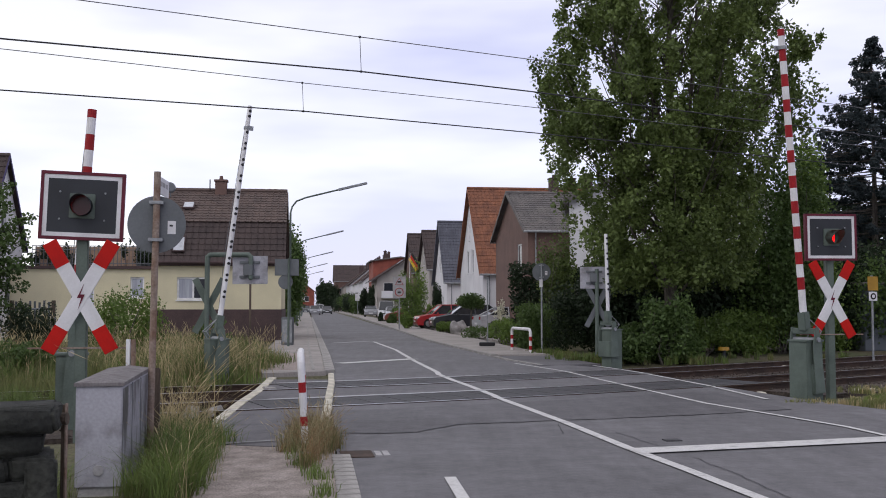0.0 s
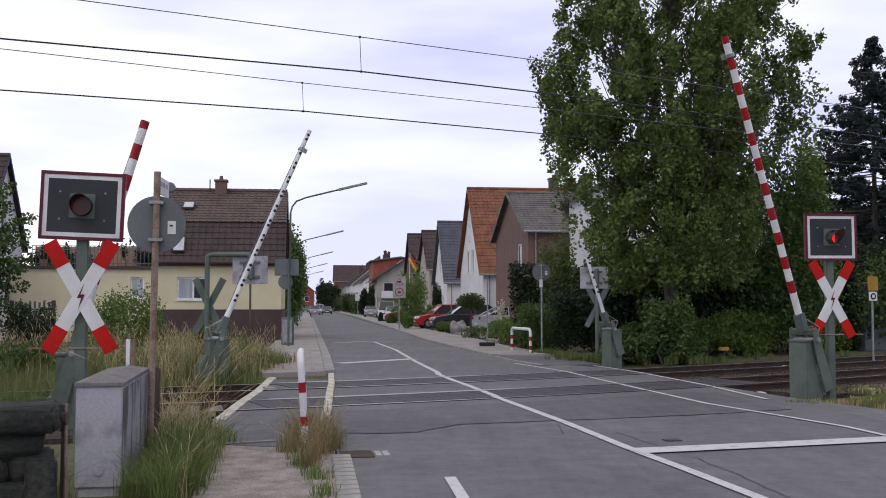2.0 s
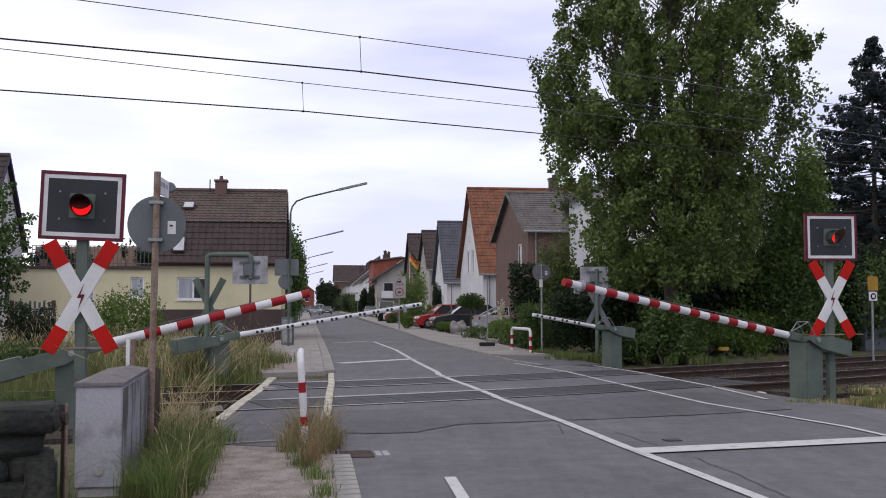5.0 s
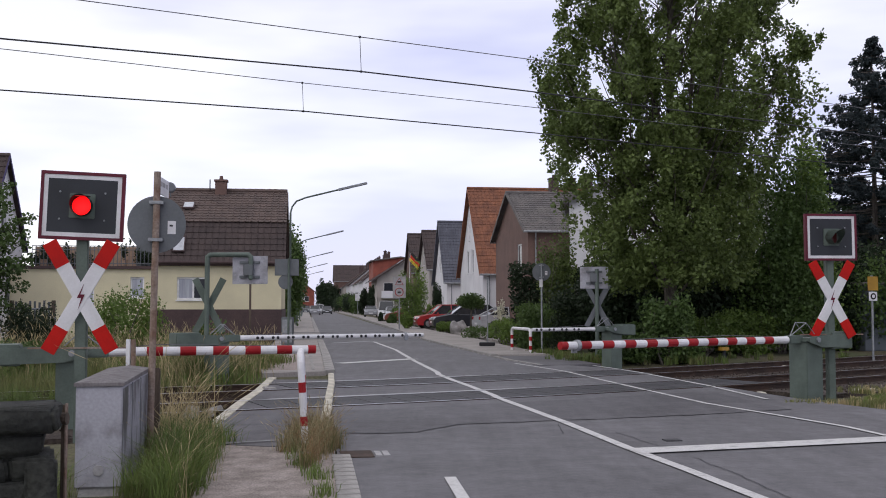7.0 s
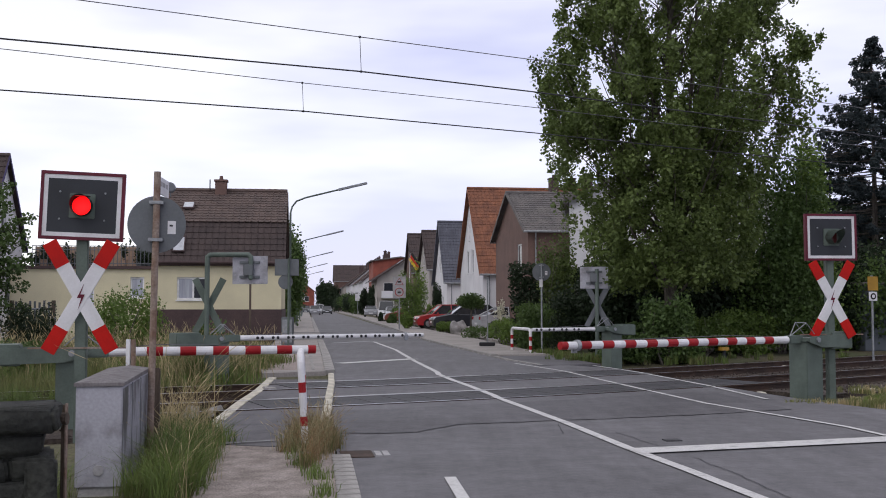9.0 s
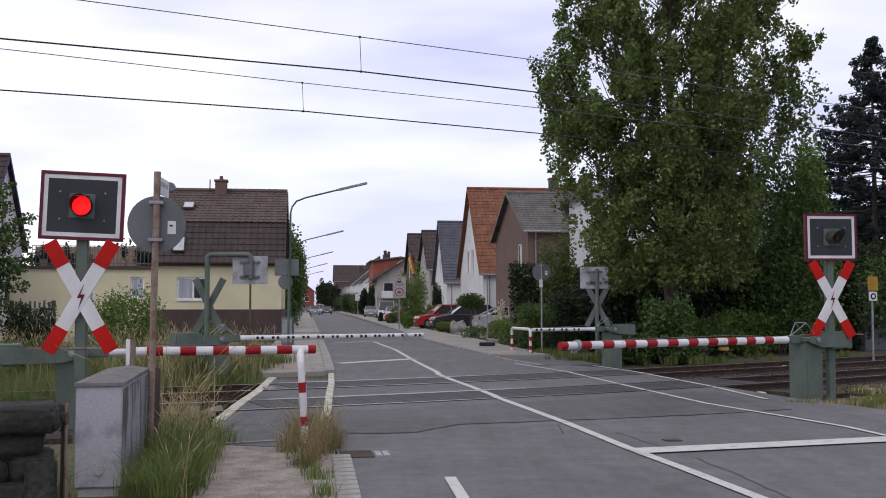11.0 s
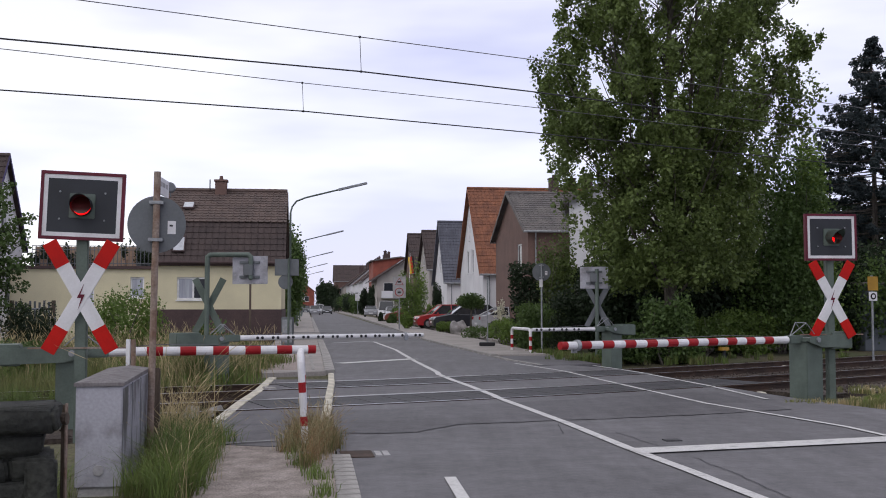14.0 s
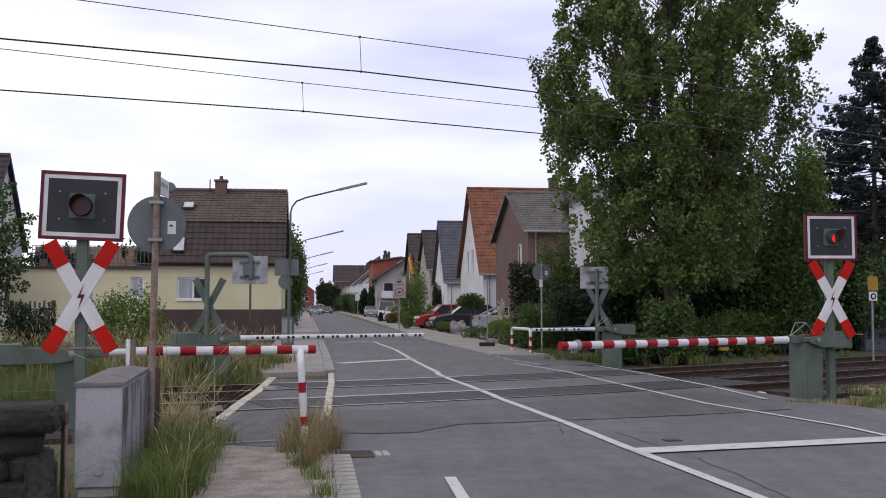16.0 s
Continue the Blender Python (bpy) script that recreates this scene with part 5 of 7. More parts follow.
SHRUBS = ((24.0, 6.3, 0.9, 1.5, "leaf_mid"), (28.5, 5.4, 0.7, 1.25, "leaf_mid"), (34.5, 5.4, 0.9, 1.2, "leaf_mid"), (38.5, 5.3, 0.9, 1.15, "leaf_dark"), (44.0, 5.5, 0.9, 1.25, "leaf_mid"), (48.0, 5.5, 1.0, 1.3, "leaf_dark"), (52.0, 5.7, 1.0, 1.5, "leaf_dark"), (56.0, 5.6, 1.0, 1.4, "leaf_mid"), (60.0, 5.6, 0.9, 1.5, "leaf_mid"), (104.0, 5.6, 0.65, 4.8, "leaf_dark"), (118.0, 5.4, 1.0, 4.6, "leaf_dark"), (132.0, 5.2, 1.7, 4.4, "leaf_mid"), (150.0, 5.0, 2.0, 4.2, "leaf_dark"), (175.0, 4.8, 2.2, 4.5, "leaf_mid"), (200.0, 4.4, 2.6, 4.5, "leaf_dark"))
for i, (s, o, r, h, mt) in enumerate(SHRUBS):
    bush(rd_m(s, o), (r, r * 1.3, h), mt, "green garden shrub before the houses", 2600, 0.13 if s < 50 else 0.24, 90 + i, group="greenery along the street", clumpn=18)
for x, y, r, h, mt, lb in ((-2.40, 80.0, 1.45, 5.3, "leaf_light", "tall ivy-green column shrub below the flag"), (-0.5, 85.0, 0.5, 4.1, "leaf_dark", "slim dark conifer by the slate-roofed house"), (-2.4, 70.0, 0.5, 1.2, "leaf_light", "clipped green hedge beside the red car"), (-4.4, 90.0, 0.5, 0.95, "leaf_mid", "low clipped bush before parked cars"), (-5.8, 100.0, 0.45, 1.0, "leaf_dark", "low dark bush before parked cars"), (-0.85, 76.0, 0.5, 1.8, "leaf_light", "yellow-green bush behind the cars")):
    bush(T(x, y, 0), (r, r, h), mt, lb, 5200 if h > 3 else 2200, 0.12, int(200 + 10 * h), group="greenery along the street", clumpn=34 if h > 3 else 16)
bush(T(4.7, 43.0, 0), (0.95, 0.8, 5.4), "leaf_poplar", "thin light tree before the brown house", 5200, 0.10, 120, "tree", "tree", clumpn=30)


bush(T(-17.0, 57.0, 0), (4.6, 2.0, 5.6), "leaf_dark", "dark tree crown behind the terrace", 13000, 0.2, 130, "tree", "tree", clumpn=40)


# overhanging branch at the edge of the meadow
def edge_tree():
    rg = random.Random(8)
    t = thing("tree", T(-13.3, 28.5, 0), "small leafy tree by the white house", "tree")
    bm = B()
    limb(bm, (0, 0, -0.1), (0.1, 0, 3.0), 0.12, 0.07, rg, 0.03)
    cl = []
    for i in range(36):
        a, z = rg.uniform(-1.2, 1.2), rg.uniform(1.0, 4.3)
        e = Vector((rg.uniform(0.5, 1.7), math.sin(a) * 1.0, z + rg.uniform(-0.2, 0.6)))
        limb(bm, (0.08, 0, min(z, 3.0)), e, 0.022, 0.006, rg, 0.1, 5)
        for f in (0.5, 0.75, 1.0):
            cl.append((e.x * f, e.y * f, min(z, 3.0) + (e.z - min(z, 3.0)) * f, 0.28, 0.28, 0.2, 60))
    part("trunk", bm, "bark", t)
    leaf_cloud("crown", cl, "leaf_mid", 0.10, t, 8)


edge_tree()


def garden_fence():
    """Weathered grey pickets between two rails, with a bent tube handrail beside them."""
    t = thing("garden_fence", T(-12.35, 30.0, 0) @ pose(0, 0, 0, 0, 0, 6), "weathered grey picket fence in the meadow", "fence")
    for x in (0.0, 1.15):
        bm = B()
        box(bm, x - 0.05, x + 0.05, -0.05, 0.05, -0.1, 1.75, bevel=0.008)
        part("post", bm, "wood", t)
    for z in (0.7, 1.5):
        bm = B()
        box(bm, 0.0, 1.15, -0.02, 0.02, z - 0.03, z + 0.03, bevel=0.004)
        part("rail", bm, "wood", t)
    bm = B()
    box(bm, -0.03, 0.03, -0.045, -0.022, 0.05, 1.72, bevel=0.004)
    me = finish(bm, "picket", "sign_back")
    for i in range(8):
        o = new("picket", me)
        o.parent, o.matrix_basis = t, T(0.12 + i * 0.13, 0, 0.03 * math.sin(i * 2.3))
    r = thing("handrail", T(-11.2, 29.6, 0), "pale bent tube handrail beside the fence", "handrail")
    bm = B()
    pipe(bm, [(-0.75, 0, 1.52), (-0.2, 0, 1.5), (0.05, 0, 1.4), (0.25, 0, 1.22), (0.27, 0, -0.1)], 0.022, 8)
    part("tube", bm, "steel", r)


garden_fence()


# ---- grass ----
def grass(name, blobs, n, h, mat, label, seed, width=0.008, lean=0.35, heads=False, tuft=22, spread=0.05):
    """Bent blades in uneven tufts over elliptical patches (x, y, rx, ry, weight); heads adds seed heads."""
    rg = np.random.default_rng(seed)
    wts = np.array([b[4] * b[2] * b[3] for b in blobs], float)
    k = max(6, n // tuft)
    pick = rg.choice(len(blobs), k, p=wts / wts.sum())
    b = np.array([q[:4] for q in blobs])[pick]
    ang, rad = rg.uniform(0, 2 * np.pi, k), rg.uniform(0, 1, k) ** 0.55
    tx, ty = b[:, 0] + b[:, 2] * rad * np.cos(ang), b[:, 1] + b[:, 3] * rad * np.sin(ang)
    th = rg.uniform(0.45, 1.2, k) * (1.08 - 0.4 * rad)
    taz, tln = rg.uniform(0, 2 * np.pi, k), rg.uniform(0.0, 0.8, k)
    own = rg.integers(0, k, n)
    x, y = tx[own] + rg.normal(0, spread, n), ty[own] + rg.normal(0, spread, n)
    hh = h * th[own] * rg.uniform(0.4, 1.15, n)
    az = rg.uniform(0, 2 * np.pi, n)
    ln = hh * lean * rg.uniform(0.1, 1.3, n)
    dx = np.cos(az) * ln + np.cos(taz[own]) * tln[own] * lean * hh * 0.7
    dy = np.sin(az) * ln + np.sin(taz[own]) * tln[own] * lean * hh * 0.7
    fa = rg.uniform(0, 2 * np.pi, n)
    wv = width * rg.uniform(0.6, 1.3, n)
    side = np.stack((wv * np.cos(fa), wv * np.sin(fa), 0 * wv), 1)
    root = np.stack((x, y, np.full(n, -0.07)), 1)
    mid = np.stack((x + dx * 0.28, y + dy * 0.28, hh * 0.62), 1)
    tip = np.stack((x + dx, y + dy, hh), 1)
    rows = [root - side, root + side, mid + side * 0.8, mid - side * 0.8, tip]
    tri = [[0, 1, 2], [0, 2, 3], [3, 2, 4]]
    if heads:
        a, c = mid + (tip - mid) * 0.66, tip + (tip - mid) * 0.22
        m = (a + c) / 2
        rows += [a, m + side * 1.7, c, m - side * 1.7]
        tri += [[5, 6, 7], [5, 7, 8]]
    V = np.stack(rows, 1).reshape(-1, 3)
    i = np.arange(n)[:, None] * len(rows)
    F = np.concatenate([i + np.array([t]) for t in tri]).tolist()
    return sheet(name, V.tolist(), F, mat, label, "grass", "stuff")


NEAR_L = [(-2.52, 9.6, 0.22, 1.0, 1.0), (-2.72, 10.9, 0.25, 1.0, 1.0), (-2.3, 9.2, 0.16, 0.8, 0.8), (-3.35, 12.2, 0.35, 0.7, 0.5), (-6.5, 16.0, 2.0, 1.2, 0.25)]
NEAR_L += [(-2.58, 10.2, 0.2, 1.0, 0.6), (-3.25, 8.5, 0.14, 0.4, 0.8), (-2.75, 12.3, 0.3, 0.5, 0.5)]
grass("grass_verge", NEAR_L, 11000, 0.46, "grass_green", "tall green grass beside the grey cabinet", 1, 0.0036, 0.95, spread=0.06)
grass("grass_verge", NEAR_L, 3600, 0.40, "grass_olive", "olive grass beside the grey cabinet", 12, 0.0036, 1.1, spread=0.07)
grass("grass_verge", NEAR_L[:4], 170, 0.70, "grass_dry", "dry seeding stalks beside the grey cabinet", 14, 0.0028, 0.8, True, 8, 0.08)
grass("grass_verge", [(-3.1, 12.3, 0.5, 1.1, 1.0), (-3.3, 13.6, 0.4, 0.8, 1.0), (-2.85, 11.4, 0.2, 0.9, 0.3)], 300, 0.88, "grass_dry", "tall dry grass leaning over the track", 2, 0.0042, 0.85, True, 10, 0.09)
TUFT = [(-1.58, 12.85, 0.30, 0.3, 1.6), (-1.36, 11.9, 0.15, 0.5, 0.8), (-1.72, 11.9, 0.10, 0.4, 0.7), (-1.36, 10.9, 0.12, 0.45, 0.5)]
grass("grass_tuft", TUFT, 1100, 0.46, "grass_dry", "dry straw tuft round the hoop rail", 3, 0.0024, 0.7, True, 14, 0.05)
grass("grass_tuft", TUFT, 750, 0.40, "grass_rust", "russet seeding grass round the hoop rail", 16, 0.0026, 0.75, True, 14, 0.05)
grass("grass_tuft", TUFT, 1500, 0.32, "grass_olive", "olive weeds round the hoop rail", 17, 0.0034, 0.8, False, 16, 0.05)
grass("grass_tuft", [(-1.36, 10.7, 0.16, 0.5, 1.0), (-1.2, 10.0, 0.15, 0.4, 0.9), (-1.5, 11.6, 0.26, 0.5, 0.4), (-1.05, 9.2, 0.08, 0.5, 0.5)], 380, 0.15, "grass_green", "green weeds at the path's edge", 4, 0.0045, 1.1, False, 12, 0.04)
BACK_L = [(-8.5, 23.5, 4.2, 2.2, 1.0), (-14.0, 22.0, 5.0, 3.0, 0.35), (-6.0, 25.0, 1.8, 2.2, 1.0), (-10.0, 29.0, 5.0, 5.0, 0.8), (-5.2, 22.9, 1.3, 0.9, 0.8), (-4.9, 27.0, 0.5, 3.0, 0.8), (-10.5, 41.5, 3.0, 2.2, 0.5)]
grass("meadow_grass", BACK_L, 26000, 0.72, "grass_olive", "tall olive meadow grass beyond the tracks", 5, 0.009, 0.5, False, 26, 0.16)
grass("meadow_grass", BACK_L, 26000, 0.62, "grass_green", "green undergrowth in the meadow", 15, 0.010, 0.6, False, 40, 0.22)
grass("meadow_grass", BACK_L, 6000, 1.05, "grass_dry", "dry seeding grass beyond the tracks", 6, 0.005, 0.5, True, 16, 0.2)
grass("trackside_grass", [(-9.5, 20.5, 5.5, 1.0, 1.0), (-7.0, 14.0, 1.6, 1.0, 1.0)], 5000, 0.38, "grass_olive", "olive grass along the rails", 7, 0.009, 0.6, False, 20, 0.12)
RIGHT = [(7.0, 17.2, 0.8, 0.5, 0.8), (8.0, 17.8, 1.0, 0.8, 1.0), (9.0, 18.9, 1.1, 1.2, 1.0), (10.4, 19.8, 1.4, 1.2, 0.8), (11.6, 21.0, 1.4, 0.9, 1.0), (13.2, 22.0, 1.6, 0.9, 0.7), (6.3, 17.6, 0.5, 0.4, 0.5), (8.6, 20.2, 1.0, 0.5, 0.7)]
grass("verge_grass", RIGHT, 3600, 0.11, "grass_dry", "short dry verge grass by the signal", 8, 0.006, 1.0)
grass("verge_grass", RIGHT, 9000, 0.10, "grass_olive", "short olive verge grass by the signal", 9, 0.006, 0.9)
grass("verge_grass", RIGHT[1:6], 2500, 0.16, "grass_green", "green weeds by the signal", 13, 0.006, 0.8)
FAR_R = [(4.6, 31.3, 1.6, 1.6, 1.0), (6.8, 30.3, 1.6, 1.0, 0.8), (3.6, 34.6, 0.8, 2.2, 0.8), (10.5, 32.6, 3.0, 0.8, 0.25)]
grass("far_verge_grass", FAR_R, 1800, 0.2, "grass_olive", "rough grass under the poplar", 10, 0.012)
grass("far_verge_grass", FAR_R, 1900, 0.26, "grass_green", "green weeds under the poplar", 11, 0.012)
# ---- small things of the crossing ----
def catenary(contact, messenger, drop, c, label):
    """Contact wire and carrying wire over one track, each through (a, z) points."""
    t = thing("overhead_line", I4, label, "overhead wires", "overhead lines")
    for nm, pts, r, mt in (("contact_wire", contact, 0.013, "wire"), ("carrying_wire", messenger, 0.008, "wire_light")):
        bm = B()
        pp = [tr(a, c, z) for a, z in pts]
        for p, q in zip(pp, pp[1:]):
            rod(bm, p, q, r, r, 6)
        part(nm, bm, mt, t)
    bm = B()
    (a0, z0), (a1, z1) = drop
    rod(bm, tr(a0, c, z0), tr(a1, c, z1), 0.006, 0.006, 5)
    for p in (tr(a0, c, z0), tr(a1, c, z1)):
        bmesh.ops.create_icosphere(bm, subdivisions=1, radius=0.028, matrix=Matrix.Translation(p))
    part("dropper", bm, "wire", t, "thin dropper with clamps")


catenary([(-60, 5.3), (-10, 5.38), (2.5, 5.49), (8.4, 5.71), (12.1, 5.76), (20.4, 5.80), (40, 5.78), (90, 5.7)], [(-60, 6.6), (-10, 6.25), (3.56, 6.23), (8.37, 6.32), (12.1, 6.39), (19.6, 6.42), (40, 6.7), (90, 7.2)], ((8.37, 6.32), (8.4, 5.71)), 16.15, "dark contact and carrying wire over the near track")
catenary([(-60, 5.2), (-10, 5.35), (3.07, 5.43), (8.93, 5.63), (14.8, 5.70), (25, 5.76), (50, 5.76), (90, 5.7)], [(-60, 6.5), (-10, 6.2), (3.05, 6.17), (8.9, 6.22), (14.8, 6.31), (25, 6.36), (50, 6.7), (90, 7.2)], ((8.9, 6.22), (8.93, 5.63)), 19.75, "dark contact and carrying wire over the far track")


def street_lamp(s):
    t = thing("street_lamp", rd_m(s, -4.11), "slim green-grey street lamp with long bent arm", "street lamp", "street lamps in a row")
    bm = B()
    rod(bm, (0, 0, -0.1), (0, 0, 1.0), 0.09, 0.085, 10)
    rod(bm, (0, 0, 1.0), (0, 0, 5.9), 0.065, 0.05, 10)
    part("pole", bm, "green_grey", t)
    bm = B()
    pipe(bm, [(0, 0, 5.9), (0.08, 0, 6.2), (0.28, 0, 6.45), (0.7, 0, 6.62), (2.25, 0, 7.02)], 0.04, 8)
    part("arm", bm, "green_grey", t)
    bm = B()
    box(bm, 0, 1.4, -0.10, 0.10, -0.05, 0.06, T(2.2, 0, 7.0) @ pose(0, 0, 0, 0, -14, 0), 0.02)
    part("lamp_head", bm, "steel", t, "long narrow lamp housing")


for k in range(5):
    street_lamp(6.08 + 32 * k)


def round_sign_back(m, r, z, ztop, pole_r, pole_mat, label, sticker=True):
    t = thing("round_sign", m, label, "traffic sign", "signs seen from behind")
    bm = B()
    rod(bm, (0, 0, -0.1), (0, 0, ztop), pole_r, pole_r, 12)
    part("pole", bm, pole_mat, t)
    bm = B()
    rod(bm, (0, 0.045, z), (0, 0.06, z), r, r, 40)
    part("disc", bm, "sign_back", t, "dull grey sign back")
    for dz in (-0.55 * r, 0.75 * r):
        bm = B()
        box(bm, -0.075, 0.075, -pole_r - 0.008, 0.05, z + dz - 0.018, z + dz + 0.018, bevel=0.005)
        part("clamp", bm, "steel", t)
    if sticker:
        bm = B()
        box(bm, r * 0.38, r * 0.38 + 0.085, 0.038, 0.0435, z - 0.1, z + 0.04)
        part("sticker", bm, "white", t, "small white test sticker")
        bm = B()
        box(bm, r * 0.38 + 0.02, r * 0.38 + 0.055, 0.034, 0.0375, z - 0.02, z + 0.0)
        part("print_bar", bm, "dots", t)
    return t


sg = round_sign_back(T(-3.09, 11.1, 0) @ pose(0, 0, 0, 0, 0.8, 0) @ pose(0, 0, 0, 0, 0, 8), 0.305, 2.48, 3.04, 0.036, "rust_pole", "round grey sign back on a rusty leaning pole")
bm = B()
box(bm, -0.008, 0.008, 0.04, 0.80, 2.80, 2.99, T(-0.03, -0.04, 0.03) @ pose(0, 0, 0, 0, 0, -4), 0.004)
part("name_plate", bm, "white", sg, "weathered white street name plate")
for i in range(4):
    bm = B()
    box(bm, 0.0085, 0.011, 0.15 + i * 0.15, 0.26 + i * 0.15, 2.89, 2.94, T(-0.03, -0.04, 0.03) @ pose(0, 0, 0, 0, 0, -4))
    part("print_bar", bm, "concrete", sg)
sg2 = round_sign_back(T(3.34, 35.4, 0), 0.31, 2.73, 3.0, 0.032, "steel", "round grey sign back by the footway barrier")
bm = B()
box(bm, -0.08, 0.03, -0.05, -0.036, 2.22, 2.48, bevel=0.004)
part("sticker", bm, "white", sg2, "white notice on the pole")


def signal_back(m, pipe_arm, label):
    """A crossing signal for the other direction, seen from behind."""
    t = thing("crossing_signal", m, label, "crossing signal", "signals facing the other way")
    bm = B()
    rod(bm, (0, 0, -0.2), (0, 0, 2.78 if pipe_arm else 2.7), 0.06, 0.06, 12)
    part("post", bm, "green_grey", t)
    bx = 1.0 if pipe_arm else -0.08
    if pipe_arm:
        bm = B()
        pipe(bm, [(0, 0, 2.74), (0.06, 0, 2.8), (0.98, 0, 2.8), (1.04, 0, 2.74), (1.04, 0, 2.25)], 0.055, 10)
        part("arm", bm, "green_grey", t, "bent pipe arm")
    bm = B()
    box(bm, bx - 0.42, bx + 0.42, 0.08, 0.11, 2.11, 2.77, bevel=0.008)
    bd = part("lamp_board", bm, "cabinet", t, "pale grey back of the lamp board")
    for z in (2.28, 2.62):
        bm = B()
        box(bm, bx - 0.24, bx + 0.24, 0.03, 0.08, z - 0.03, z + 0.03, bevel=0.005)
        part("bracket", bm, "sign_back", bd)
    bm = B()
    box(bm, bx - 0.13, bx + 0.1, -0.06, 0.08, 2.30, 2.58, bevel=0.02)
    part("lamp_housing", bm, "sign_back", bd)
    for sx in (1, -1):
        bm = B()
        box(bm, -0.08, 0.08, 0.0, 0.02, -0.72, 0.72, T(0.02, 0.09 + 0.022 * (sx > 0), 1.60) @ pose(0, 0, 0, 0, 28 * sx, 0), 0.004)
        part("cross_arm", bm, "green_grey" if pipe_arm else "sign_back", t, "dull back of a cross arm")
    return t


signal_back(T(-5.55, 24.6, 0) @ pose(0, 0, 0, 0, 0, -4), True, "grey-green signal back with bent pipe arm")
signal_back(T(4.62, 31.4, 0) @ pose(0, 0, 0, 0, 0, -8), False, "grey signal back beside the footway barrier")
# thin post with a small bracket before the cream house
t = thing("slim_post", T(-5.25, 28.5, 0), "slim brown post in the meadow grass", "post")
bm = B()
rod(bm, (0, 0, -0.1), (0, 0, 2.2), 0.03, 0.03, 8)
part("pole", bm, "wood", t)
# blank back of a guide board on two tubes, with a round sign below
t = thing("guide_board", T(-5.98, 40.0, 0) @ pose(0, 0, 0, 0, 0, 4), "blue-grey guide board back on a steel pole", "traffic sign", "signs seen from behind")
bm = B()
box(bm, -0.46, 0.46, 0.03, 0.06, 2.74, 3.38, bevel=0.01)
part("board", bm, "sign_back", t)
bm = B()
rod(bm, (0.08, 0, -0.1), (0.08, 0, 3.4), 0.045, 0.045, 8)
part("pole", bm, "green_grey", t)
bm = B()
rod(bm, (-0.05, 0.05, 2.5), (-0.05, 0.065, 2.5), 0.28, 0.28, 28)
part("round_disc", bm, "sign_back", t)
t = thing("junction_box", T(-6.05, 41.0, 0.05), "grey junction box at the house corner", "junction box")
bm = B()
box(bm, -0.28, 0.18, 0, 0.3, 0, 1.1, bevel=0.02)
part("housing", bm, "sign_back", t)
bm = B()
box(bm, -0.24, 0.14, -0.012, 0.0, 0.1, 1.0, bevel=0.004)
part("door", bm, "steel", t)


